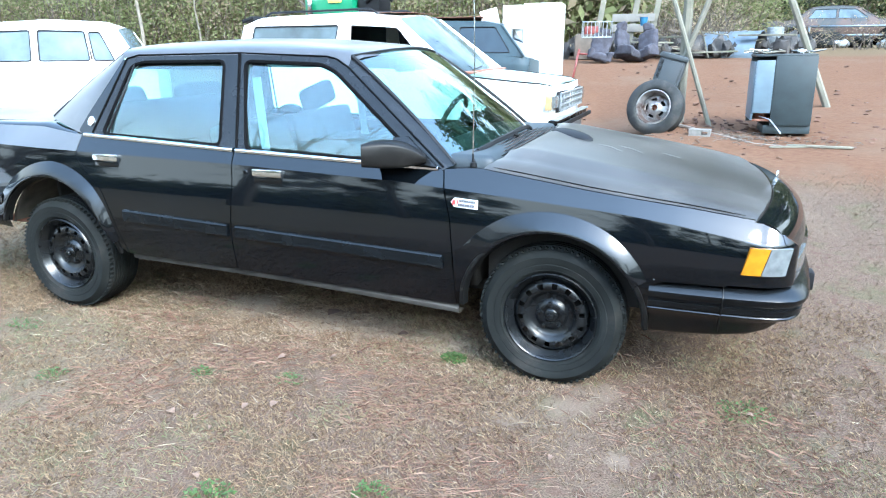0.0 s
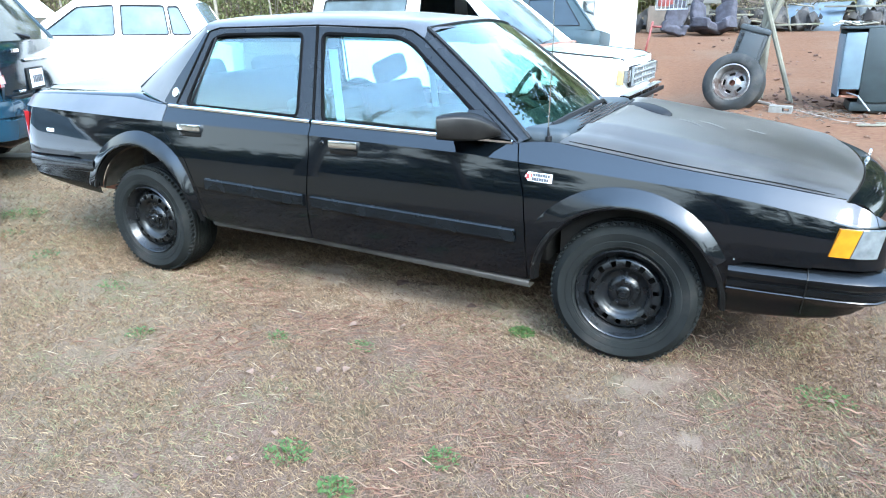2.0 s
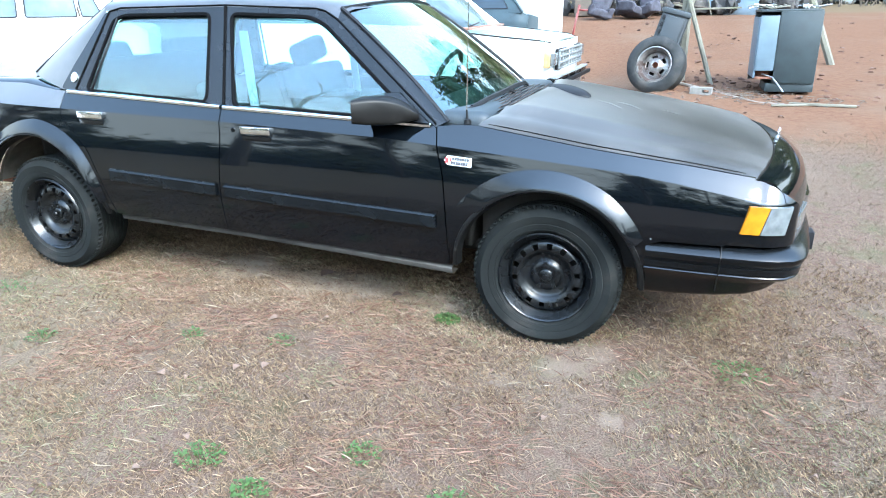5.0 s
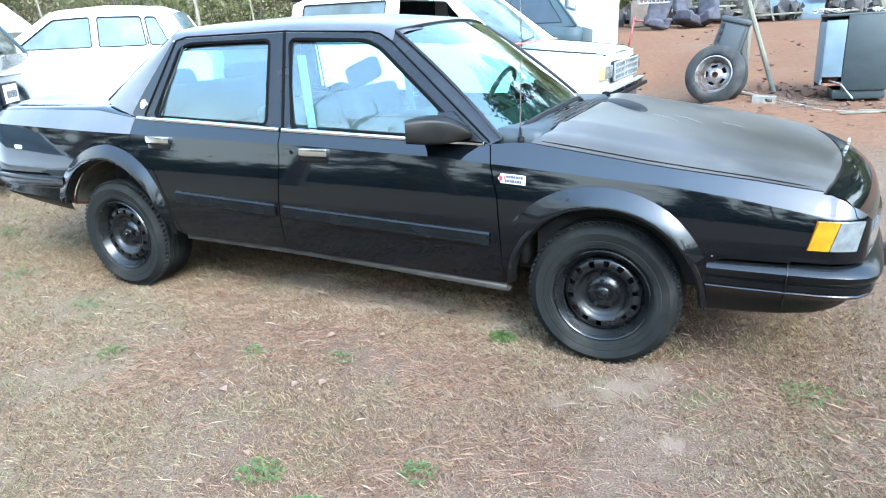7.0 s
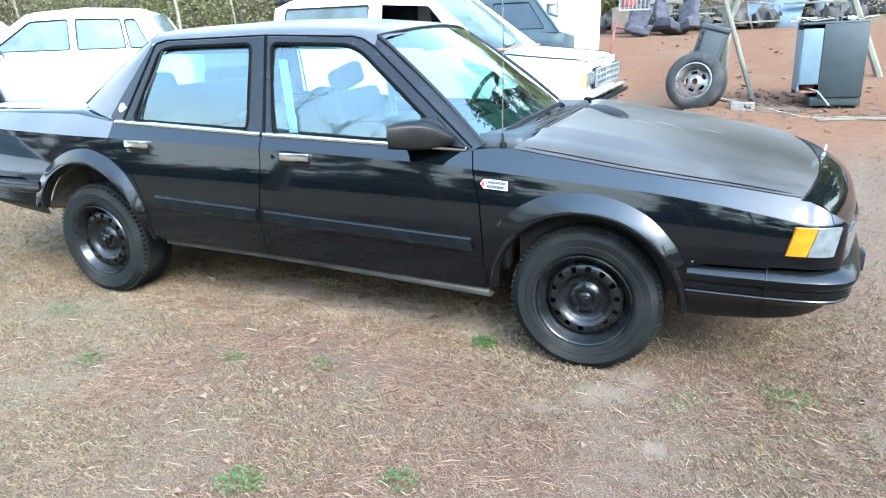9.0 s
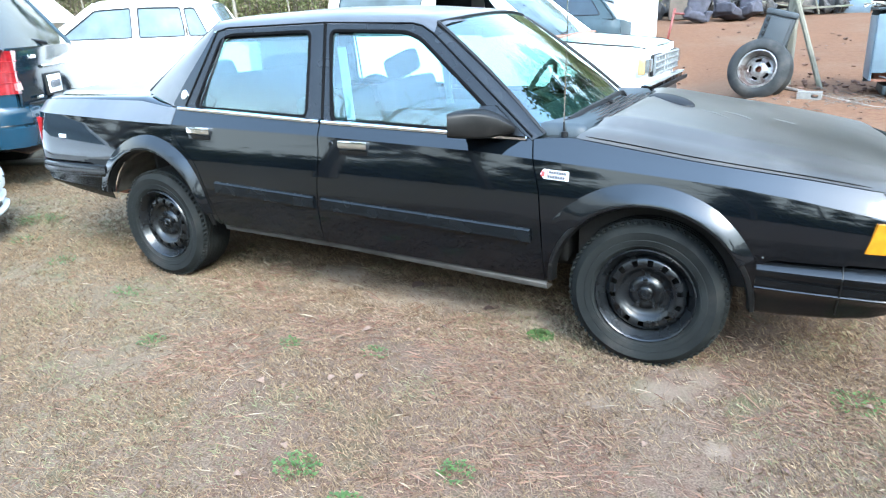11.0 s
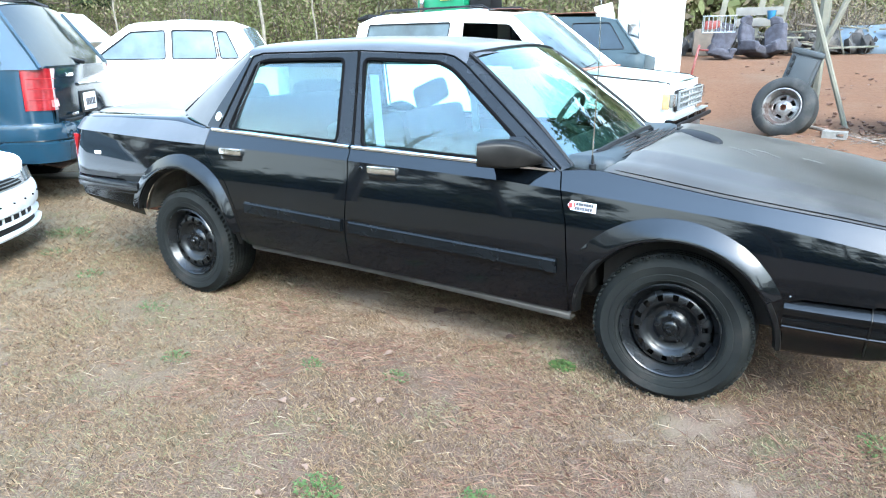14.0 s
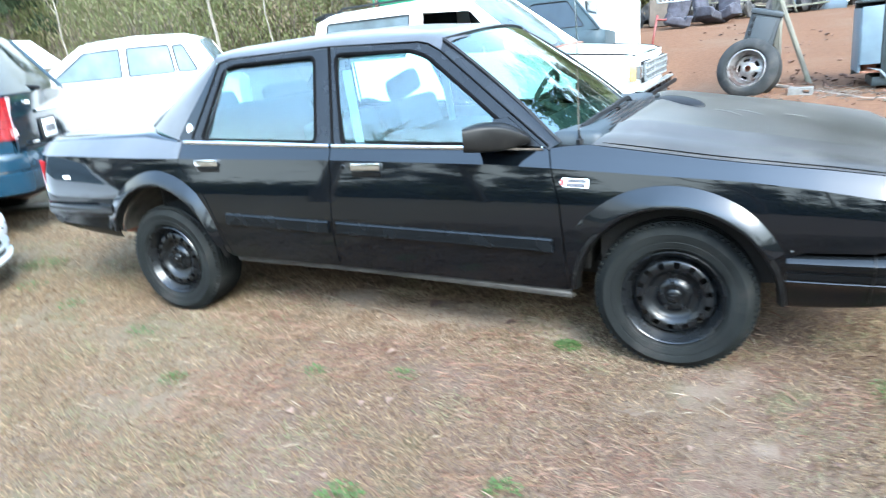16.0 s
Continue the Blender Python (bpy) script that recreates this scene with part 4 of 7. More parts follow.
for k in range(13):
    # housing sections from the mirror face to the taper at the sail
    f = k / 12
    x = -0.772 + 0.22 * f
    hgt = 0.047 + 0.010 * math.sin(math.pi * f) - 0.034 * f ** 3
    dep = 0.080 * (1 - 0.72 * f ** 1.2)
    yc = -0.036 + 0.105 * f
    zc = 0.964 - 0.026 * f ** 2.5
    P.append([(x - 0.012 * math.cos(a), yc + dep * math.copysign(abs(math.cos(a)) ** 0.3, math.cos(a)), zc + hgt * math.copysign(abs(math.sin(a)) ** 0.3, math.sin(a))) for a in (j * math.tau / 20 for j in range(20))])
bm = grid(P, wrap=True)
bm.faces.new([v for v in list(bm.verts)[-20:]])
mir = pair("side_mirror", bm, "mirror_black", sedan, "black door mirror housing")
c = Vector((-0.764, -0.038, 0.966))
bm = bmesh.new()
bm.faces.new([bm.verts.new(c + Vector((0, 0.068 * math.copysign(abs(math.cos(a)) ** 0.6, math.cos(a)), 0.042 * math.copysign(abs(math.sin(a)) ** 0.6, math.sin(a))))) for a in (j * math.tau / 20 for j in range(20))])
part("mirror_glass", thicken(bm, (0.004, 0, 0)), "chrome", mir)
pair("mirror_sail", plate([(-0.74, 0.920), (-0.505, 0.908), (-0.585, 0.968), (-0.655, 1.020), (-0.72, 1.015)], [], lambda x, z: (x, glass_y(z) - 0.016, z), (0, 0.03, 0)), "frame", sedan)

# wheels
for cx in AXLES:
    cz = 0.302 if cx > -1 else 0.314
    steel_wheel(cx, 0.055, cz, sedan)
    steel_wheel(cx, WIDE - 0.055, cz, sedan, True)

# cabin: seats, belts, steering wheel, dash, linings
def cushion(size, at, turn=None, bevel=0.05):
    return box(size, at, min(bevel, min(size) * 0.45), turn, seg=3)
for y in (0.50, 1.26):
    seat = part("front_seat", cushion((0.50, 0.56, 0.16), (-1.36, y, 0.58)), "cloth", sedan, "blue-grey velour front seat")
    part("backrest", cushion((0.15, 0.54, 0.48), (-1.67, y, 0.79), Matrix.Rotation(radians(-14), 4, "Y")), "cloth", seat)
    part("headrest", cushion((0.10, 0.32, 0.14), (-1.745, y, 1.10), Matrix.Rotation(radians(-10), 4, "Y") @ Matrix.Rotation(radians(10), 4, "X"), 0.045), "cloth", seat)
    for d in (-0.06, 0.06):
        part("headrest_post", tube([(-1.72, y + d, 0.98), (-1.74, y + d, 1.08)], 0.007, 6), "chrome", seat)
rs = part("rear_seat", cushion((0.5, 1.30, 0.17), (-2.22, 0.88, 0.62)), "cloth", sedan, "blue-grey velour rear bench")
part("backrest", cushion((0.15, 1.30, 0.52), (-2.52, 0.88, 0.84), Matrix.Rotation(radians(-18), 4, "Y")), "cloth", rs)
for y in (0.52, 1.24):
    part("headrest", cushion((0.13, 0.40, 0.15), (-2.63, y, 1.10), Matrix.Rotation(radians(-16), 4, "Y"), 0.06), "cloth", rs)
part("parcel_shelf", box((0.35, 1.32, 0.02), (-2.72, 0.88, 1.0), 0.004), "interior", sedan)
part("dashboard", cushion((0.40, 1.42, 0.17), (-0.48, 0.88, 0.86)), "interior", sedan)
ring = tube([(0.19 * math.cos(k * math.tau / 28), 0, 0.19 * math.sin(k * math.tau / 28)) for k in range(29)], 0.014, 8, caps=False)
tube([(-0.18, 0, 0), (0.18, 0, 0)], 0.02, 6, ring)
tube([(0, 0, 0), (0, 0, -0.18)], 0.02, 6, ring)
tube([(0, 0, 0), (0, 0.25, 0.0)], 0.025, 8, ring)
bmesh.ops.transform(ring, matrix=pose(-0.86, 1.26, 0.94, 0, 0, -90) @ pose(0, 0, 0, -24, 0, 0), verts=ring.verts)
part("steering_wheel", ring, "interior", sedan, "dark steering wheel")
for x, y in ((-1.545, 0.30),):
    P = [[(x + 0.05 * t - 0.025 + w, y + 0.02 + 0.10 * (1 - t) * 0.2, 0.70 + 0.55 * (1 - t)) for w in (0.0, 0.048)] for t in np.linspace(0, 1, 8)]
    pair("seat_belt", thicken(grid(P), (0, 0.003, 0)), "belt", sedan, "pale webbing seat belt hanging from the pillar")
pair("door_lining", plate([(-2.40, 0.35), (-0.50, 0.35), (-0.50, 0.885), (-2.40, 0.945)], [], lambda x, z: (x, 0.135, z), (0, 0.02, 0)), "interior", sedan)
pair("headliner_edge", plate([(-2.26, 1.285), (-1.66, 1.285), (-1.69, 1.33), (-2.20, 1.33)], [], lambda x, z: (x, glass_y(z) + 0.035, z), (0, 0.03, 0)), "matte_black", sedan, "sagging dark edge of the headliner")
part("headliner", box((1.20, 1.05, 0.012), (-1.66, 0.88, 1.345), 0.004), "cloth", sedan)
part("firewall", box((0.03, 1.45, 0.50), (-0.36, 0.88, 0.62)), "gap", sedan)
part("rear_bulkhead", box((0.03, 1.40, 0.45), (-2.78, 0.88, 0.78)), "gap", sedan)
part("inside_mirror", box((0.03, 0.22, 0.055), (-0.98, 0.88, 1.29), 0.012), "matte_black", sedan)
part("tail_pipe", tube([(-3.62, 0.45, 0.36), (-2.9, 0.5, 0.34)], 0.025, 10), "rust", sedan)


# ---- ground sheet, grass, weeds ----
def soil_material():
    """Dry lawn that gives way to red clay behind the vehicles."""
    m = bpy.data.materials.new("dry_lawn_and_red_clay")
    m.use_nodes = True
    n, l = m.node_tree.nodes, m.node_tree.links
    b = n["Principled BSDF"]
    b.inputs["Roughness"].default_value = 1.0
    b.inputs["Specular IOR Level"].default_value = 0.1
    co, sep = n.new("ShaderNodeTexCoord"), n.new("ShaderNodeSeparateXYZ")
    l.new(co.outputs["Object"], sep.inputs["Vector"])
    def noise_tex(s, d=6, r=0.6):
        x = n.new("ShaderNodeTexNoise")
        x.inputs["Scale"].default_value, x.inputs["Detail"].default_value, x.inputs["Roughness"].default_value = s, d, r
        l.new(co.outputs["Object"], x.inputs["Vector"])
        return x.outputs["Fac"]
    def span(src, lo, hi):
        r = n.new("ShaderNodeMapRange")
        r.inputs["From Min"].default_value, r.inputs["From Max"].default_value = lo, hi
        l.new(src, r.inputs["Value"])
        return r.outputs["Result"]
    def mix(f, a, c):
        x = n.new("ShaderNodeMix")
        x.data_type = "RGBA"
        l.new(f, x.inputs["Factor"])
        for k, v in (("A", a), ("B", c)):
            if isinstance(v, tuple):
                x.inputs[k].default_value = (*v, 1)
            else:
                l.new(v, x.inputs[k])
        return x.outputs["Result"]
    def calc(op, a, c):
        x = n.new("ShaderNodeMath")
        x.operation = op
        for k, v in ((0, a), (1, c)):
            if isinstance(v, (int, float)):
                x.inputs[k].default_value = v
            else:
                l.new(v, x.inputs[k])
        return x.outputs[0]
    fine, mid, big = noise_tex(140, 3), noise_tex(16, 6), noise_tex(1.6, 5)
    straw = mix(span(fine, 0.35, 0.65), (0.085, 0.054, 0.038), (0.235, 0.165, 0.122))
    straw = mix(span(mid, 0.52, 0.72), straw, (0.13, 0.072, 0.052))
    straw = mix(span(big, 0.54, 0.70), straw, mix(span(fine, 0.35, 0.65), (0.14, 0.10, 0.074), (0.235, 0.172, 0.130)))
    pale = calc("ADD", calc("MULTIPLY", span(sep.outputs["X"], -0.6, -3.2), 0.55), calc("SUBTRACT", noise_tex(1.1, 5), 0.55))
    straw = mix(span(pale, 0.0, 0.6), straw, mix(span(fine, 0.35, 0.65), (0.15, 0.115, 0.07), (0.26, 0.21, 0.14)))
    green = noise_tex(3.4, 7)
    straw = mix(calc("MULTIPLY", span(green, 0.54, 0.72), 0.6), straw, (0.10, 0.112, 0.045))
    clay = mix(span(mid, 0.3, 0.7), (0.150, 0.074, 0.043), (0.212, 0.117, 0.071))
    clay = mix(span(fine, 0.62, 0.8), clay, (0.12, 0.062, 0.042))
    clay = mix(calc("MULTIPLY", span(noise_tex(0.9, 6), 0.50, 0.70), 0.6), clay, (0.205, 0.138, 0.094))
    # bare sandy patches by the tyres; sill ones coloured lighter against the car's shade
    for sx, sy, r in ((0.12, -0.10, 0.13), (-0.56, 0.30, 0.22), (-0.95, 0.36, 0.26), (-1.27, 0.32, 0.28), (-1.72, 0.40, 0.28), (-2.15, 0.42, 0.2), (0.34, -0.42, 0.07), (-0.10, -0.28, 0.08), (0.2, 0.05, 0.14)):
        dx, dy = calc("SUBTRACT", sep.outputs["X"], sx), calc("MULTIPLY", calc("SUBTRACT", sep.outputs["Y"], sy), 1.35)
        dist = calc("POWER", calc("ADD", calc("MULTIPLY", dx, dx), calc("MULTIPLY", dy, dy)), 0.5)
        dist = calc("ADD", dist, calc("MULTIPLY", calc("SUBTRACT", noise_tex(9, 5), 0.5), 0.30))
        straw = mix(calc("MULTIPLY", span(dist, r, r * 0.55), 0.85 if sy > 0.25 else 0.32), straw, (0.44, 0.345, 0.265) if sy > 0.25 else (0.33, 0.258, 0.200))
    # border of the lawn, waving, further off towards the parked cars' tails
    edge = calc("ADD", calc("SUBTRACT", sep.outputs["Y"], 4.1), calc("MULTIPLY", calc("SUBTRACT", noise_tex(0.8, 6), 0.5), 2.6))
    edge = calc("ADD", edge, calc("MULTIPLY", calc("MINIMUM", calc("ADD", sep.outputs["X"], 3.0), 0.0), 0.9))
    edge = calc("SUBTRACT", edge, calc("MULTIPLY", calc("MAXIMUM", calc("SUBTRACT", sep.outputs["X"], 3.2), 0.0), 0.5))
    out = mix(span(edge, -0.35, 0.45), straw, clay)
    # fallen needles and scrub under the far trees
    out = mix(span(calc("ADD", sep.outputs["Y"], calc("MULTIPLY", noise_tex(0.5, 5), 3.0)), 17.5, 19.0), out, (0.17, 0.12, 0.07))
    damp = n.new("ShaderNodeVectorMath")
    damp.operation = "SCALE"
    damp.inputs["Scale"].default_value = 0.60
    l.new(out, damp.inputs[0])
    l.new(damp.outputs["Vector"], b.inputs["Base Color"])
    bp = n.new("ShaderNodeBump")
    bp.inputs["Strength"].default_value, bp.inputs["Distance"].default_value = 0.45, 0.015
    l.new(calc("ADD", fine, calc("MULTIPLY", mid, 2.0)), bp.inputs["Height"])
    l.new(bp.outputs["Normal"], b.inputs["Normal"])
    return m


def lumpy(x, y):
    """Small unevenness of the ground."""
    near = math.exp(-((x + 1.3) / 9) ** 2 - ((y - 0.5) / 9) ** 2)
    return ground_z(x, y) + 0.012 * near * noise.noise((x * 1.3, y * 1.3, 0)) * (0.35 + 0.65 * min(1, max(0, abs(y - 0.9) - 1.0))) + 0.03 * max(0, min(1, (y - 3) / 3)) * noise.noise((x * 0.9, y * 0.9, 4))


def spread(lo, hi, near0, near1, n_near, n_far):
    a = near0 - (near0 - lo) * np.linspace(1, 0, n_far) ** 2.5
    b = np.linspace(near0, near1, n_near)
    c = near1 + (hi - near1) * np.linspace(0, 1, n_far) ** 2.5
    return list(a[:-1]) + list(b) + list(c[1:])


ground = part("ground", grid([[(x, y, lumpy(x, y)) for x in spread(-400, 400, -9, 6, 90, 26)] for y in spread(-400, 400, -4, 14, 110, 26)]), soil_material())
tagged(ground, "dry tan lawn with pine straw and bare red clay", "ground", kind="structure")


def island_material(name, colors, rough=0.9, translucent=0.0):
    """Colours that change from blade to blade or leaf to leaf."""
    m = bpy.data.materials.new(name)
    m.use_nodes = True
    n, l = m.node_tree.nodes, m.node_tree.links
    b = n["Principled BSDF"]
    b.inputs["Roughness"].default_value = rough
    b.inputs["Specular IOR Level"].default_value = 0.2
    geo, r = n.new("ShaderNodeNewGeometry"), n.new("ShaderNodeValToRGB")
    e = r.color_ramp.elements
    while len(e) < len(colors):
        e.new(0.5)
    for k, c in enumerate(colors):
        c = tuple(v * (0.92 if "foliage" in name else f) for v, f in zip(c, (0.63, 0.60, 0.57)))
        e[k].position, e[k].color = k / (len(colors) - 1), (*c, 1)
    l.new(geo.outputs["Random Per Island"], r.inputs["Fac"])
    l.new(r.outputs["Color"], b.inputs["Base Color"])
    if translucent:
        tr, mx = n.new("ShaderNodeBsdfTranslucent"), n.new("ShaderNodeMixShader")
        mx.inputs["Fac"].default_value = translucent
        l.new(r.outputs["Color"], tr.inputs["Color"])
        l.new(b.outputs["BSDF"], mx.inputs[1])
        l.new(tr.outputs["BSDF"], mx.inputs[2])
        l.new(mx.outputs["Shader"], n["Material Output"].inputs["Surface"])
    return m


def stuff(name, verts, faces, mat, label, category):
    me = bpy.data.meshes.new(name)
    me.from_pydata([tuple(v) for v in verts], [], faces)
    me.materials.append(mat)
    return tagged(new(name, me), label, category, kind="stuff")


def blades(n, xs, ys, length, width, lean, mat, name, label, seed, keep=None):
    """Single grass blades or needles, each a thin bent triangle standing or lying on the ground."""
    rng, fade = np.random.default_rng(seed), random.Random(seed)
    V, F = [], []
    for x, y, a, s, t in zip(rng.uniform(*xs, n), rng.uniform(*ys, n), rng.uniform(0, math.tau, n), rng.uniform(0.5, 1.3, n), rng.beta(*lean, n)):
        if keep and not keep(x, y):
            continue
        rim = min(x - xs[0], xs[1] - x, y - ys[0], ys[1] - y) / 0.7
        if rim < 1 and fade.random() > rim:
            continue
        z = lumpy(x, y)
        ln, up = length * s, t * 1.4
        dx, dy = math.cos(a), math.sin(a)
        h, o = ln * math.sin(up) + 0.003, ln * math.cos(up)
        w = width * 0.5
        i = len(V)
        V += [(x - dy * w, y + dx * w, z - 0.003), (x + dy * w, y - dx * w, z - 0.003), (x + dx * o * 0.6 + dy * w * 0.6, y + dy * o * 0.6 - dx * w * 0.6, z + h * 0.75), (x + dx * o, y + dy * o, z + h)]
        F += [(i, i + 1, i + 2), (i, i + 2, i + 3)]
    return stuff(name, V, F, mat, label, "grass")


BARE = ((0.12, -0.10, 0.13), (-0.56, 0.30, 0.22), (-0.95, 0.36, 0.26), (-1.27, 0.32, 0.28), (-1.72, 0.40, 0.26), (0.34, -0.42, 0.10), (0.2, 0.05, 0.16))


def lawn_keep(x, y):
    for sx, sy, r in BARE:
        if math.hypot(x - sx, (y - sy) * 1.35) < r * (0.8 + 0.5 * noise.noise((x * 9, y * 9, 3))) and random.random() < 0.7:
            return False
    return noise.noise((x * 1.1, y * 1.1, 9)) > -0.5 or random.random() < 0.6


# where pine needles have drifted together
DRIFTS = ((-1.25, -0.15, 0.34), (-0.75, -0.16, 0.34), (-0.45, -0.30, 0.30), (-0.72, 0.10, 0.2), (-0.15, -0.65, 0.34), (-0.45, -1.05, 0.3), (-2.0, 0.1, 0.42), (0.75, -0.1, 0.45), (0.4, -0.9, 0.4), (-1.7, -0.55, 0.35))


def drifted(x, y):
    d = min(math.hypot(x - sx, (y - sy) * 1.2) / r for sx, sy, r in DRIFTS)
    return noise.noise((x * 2.6, y * 2.6, 1)) * 0.7 + 0.5 * noise.noise((x * 7, y * 7, 6)) > d - 0.75


def tuft(x, y):
    """Uneven cover, with thin spots where soil shows."""
    return lawn_keep(x, y) and 0.62 + 0.8 * noise.noise((x * 2.1, y * 2.1, 9)) + 0.7 * noise.noise((x * 11, y * 11, 3)) > random.random()


straw_mat = island_material("straw_blades", [(0.375, 0.277, 0.178), (0.20, 0.134, 0.086), (0.44, 0.34, 0.225), (0.072, 0.045, 0.03), (0.325, 0.232, 0.15), (0.125, 0.079, 0.05), (0.262, 0.183, 0.117), (0.045, 0.029, 0.02)])
pale_straw = island_material("pale_straw_blades", [(0.25, 0.20, 0.15), (0.16, 0.12, 0.086), (0.31, 0.255, 0.195), (0.21, 0.165, 0.118), (0.12, 0.094, 0.062)])
blades(420000, (-4.2, 2.3), (-2.4, 1.5), 0.026, 0.0024, (1.3, 3.0), straw_mat, "dry_grass", "short dry tan lawn grass", 3, tuft)
blades(90000, (-9.5, 3.6), (-1.2, 5.4), 0.030, 0.0036, (1.2, 3.6), pale_straw, "dry_grass", "short dry tan lawn grass behind the sedan", 4, lambda x, y: lawn_keep(x, y) and y < 4.0 - 0.9 * min(0, x + 3) + noise.noise((x, y, 2)))
blades(75000, (-7.0, -3.2), (-1.9, 2.6), 0.045, 0.0032, (1.2, 4.0), straw_mat, "dry_grass", "short dry tan lawn grass before the white coupe", 14, tuft)
blades(70000, (1.4, 5.0), (-1.9, 4.6), 0.026, 0.0030, (1.2, 4.0), pale_straw, "dry_grass", "short dry tan lawn grass before the sedan", 15, lawn_keep)
# grass coloured lighter here to make up for the shade beside the sill
lightened = island_material("shade_lifting_straw_blades", [(0.46, 0.36, 0.265), (0.30, 0.22, 0.155), (0.54, 0.44, 0.335), (0.20, 0.14, 0.10), (0.40, 0.31, 0.225), (0.12, 0.08, 0.056)])
blades(80000, (-3.1, 0.35), (-0.75, 1.25), 0.022, 0.0024, (1.2, 4.0), lightened, "dry_grass", "dry grass along the foot of the sedan, coloured paler against its shade", 19, lambda x, y: -0.05 < y + 0.12 * noise.noise((x * 4, y * 4, 8)) < 0.55 and noise.noise((x * 5, y * 5, 4)) > -0.25)
needle_mat = island_material("pine_needles", [(0.26, 0.145, 0.108), (0.34, 0.215, 0.165), (0.17, 0.085, 0.062), (0.37, 0.27, 0.205), (0.12, 0.055, 0.042)])
blades(90000, (-3.8, 2.3), (-2.3, 1.2), 0.085, 0.0014, (1.0, 14.0), needle_mat, "pine_straw", "drifts of reddish pine needles", 5, drifted)
blades(9000, (-3.8, 2.3), (-2.3, 1.2), 0.08, 0.0015, (1.0, 14.0), needle_mat, "pine_straw", "scattered reddish pine needles", 25)
green_straw = island_material("grey_green_blades", [(0.23, 0.235, 0.135), (0.30, 0.28, 0.18), (0.17, 0.19, 0.095), (0.26, 0.25, 0.16)])
blades(70000, (-6.0, 1.9), (-1.75, 1.6), 0.030, 0.0017, (1.2, 3.6), green_straw, "green_grass", "patches of faded grey-green grass", 16, lambda x, y: noise.noise((x * 1.1 + 7, y * 1.1, 5)) + 0.5 * noise.noise((x * 3 + 7, y * 3, 5)) > 0.12)
twig_mat = island_material("pale_stalks", [(0.36, 0.30, 0.22), (0.44, 0.38, 0.30), (0.26, 0.19, 0.14)])
blades(1200, (-3.2, 1.8), (-1.7, 0.9), 0.08, 0.0019, (1.0, 10.0), twig_mat, "pale_stalks", "scattered pale dry stalks", 6)


def weed(x, y, r, n, seed, m=None):
    """A low clump of small green leaves."""
    rng = np.random.default_rng(seed)
    bm = bmesh.new()
    for _ in range(n * 2):
        a, d = rng.uniform(0, math.tau), r * math.sqrt(rng.uniform(0, 1))
        px, py, h = d * math.cos(a) * 1.25, d * math.sin(a), rng.uniform(0.006, 0.035) * (1.2 - 0.6 * d / r)
        s, t = rng.uniform(0.004, 0.009), rng.uniform(0, math.tau)
        u, v = Vector((math.cos(t), math.sin(t), rng.uniform(-0.2, 0.5))) * s, Vector((-math.sin(t), math.cos(t), rng.uniform(-0.3, 0.3))) * s * 0.62
        c = Vector((px, py, h))
        q = [c - u, c - u * 0.2 + v, c + u * 0.7 + v * 0.6, c + u, c + u * 0.7 - v * 0.6, c - u * 0.2 - v]
        bm.faces.new([bm.verts.new(p) for p in q])
        if rng.uniform() < 0.3:
            tube([(px * 0.6, py * 0.6, -0.005), (px, py, h)], 0.0012, 3, bm, caps=False)
    ob = part("weed", bm, weed_mat, smooth=False)
    ob.matrix_world = pose(x, y, lumpy(x, y))
    return tagged(ob, "small bright green weed clump in the dry lawn", "weed", "weeds in the lawn", "stuff")


weed_mat = island_material("weed_leaves", [(0.06, 0.12, 0.035), (0.095, 0.17, 0.05), (0.05, 0.095, 0.03), (0.13, 0.20, 0.075)], 0.6)
for k, (x, y, r, n) in enumerate(((-0.45, 0.13, 0.05, 160), (-0.87, -1.06, 0.07, 80), (-0.38, -0.88, 0.055, 40), (-0.62, -1.15, 0.05, 60), (-4.6, 0.52, 0.16, 160), (-3.55, -0.03, 0.08, 50),
                                  (-2.07, -0.61, 0.06, 40), (-1.46, -0.37, 0.05, 30), (0.78, 0.05, 0.09, 60), (-0.05, -1.0, 0.06, 34), (-2.7, -0.25, 0.09, 40), (-1.05, -0.30, 0.05, 26), (-4.2, 0.15, 0.1, 50))):
    weed(x, y, r, n, 50 + k)


def dead_leaf(x, y, s, turn, col):
    """A curled brown leaf."""
    P = []
    for i in range(6):
        t = i / 5
        w = s * 0.42 * math.sin(math.pi * (0.08 + 0.88 * t))
        P.append([(s * (t - 0.5), w * k, 0.012 * abs(k) * s * 14 * 0.5 + 0.010 * math.sin(t * 3.1)) for k in (-1, 0, 1)])
    ob = part("dead_leaf", thicken(grid(P), (0, 0, 0.0008)), col)
    ob.matrix_world = pose(x, y, lumpy(x, y) + 0.006, 0, 0, turn)
    return tagged(ob, "curled dry brown leaf on the lawn", "leaf", "fallen leaves")


leaf_tan = material("tan_leaf", (0.1575, 0.09975, 0.07091), 0.8, vary=0.3, size=60)
leaf_dark = material("dark_leaf", (0.075, 0.04125, 0.03), 0.8, vary=0.3, size=60)
rng = random.Random(8)
for x, y, s, c in ((-1.098, -0.553, 0.036, leaf_tan), (-1.351, -0.689, 0.042, leaf_tan), (-1.202, -0.121, 0.05, leaf_tan), (-1.238, 0.437, 0.09, leaf_dark), (-0.773, 0.300, 0.05, leaf_dark), (-1.0, -0.5, 0.04, leaf_tan)):
    dead_leaf(x, y, s, rng.uniform(0, 360), c)
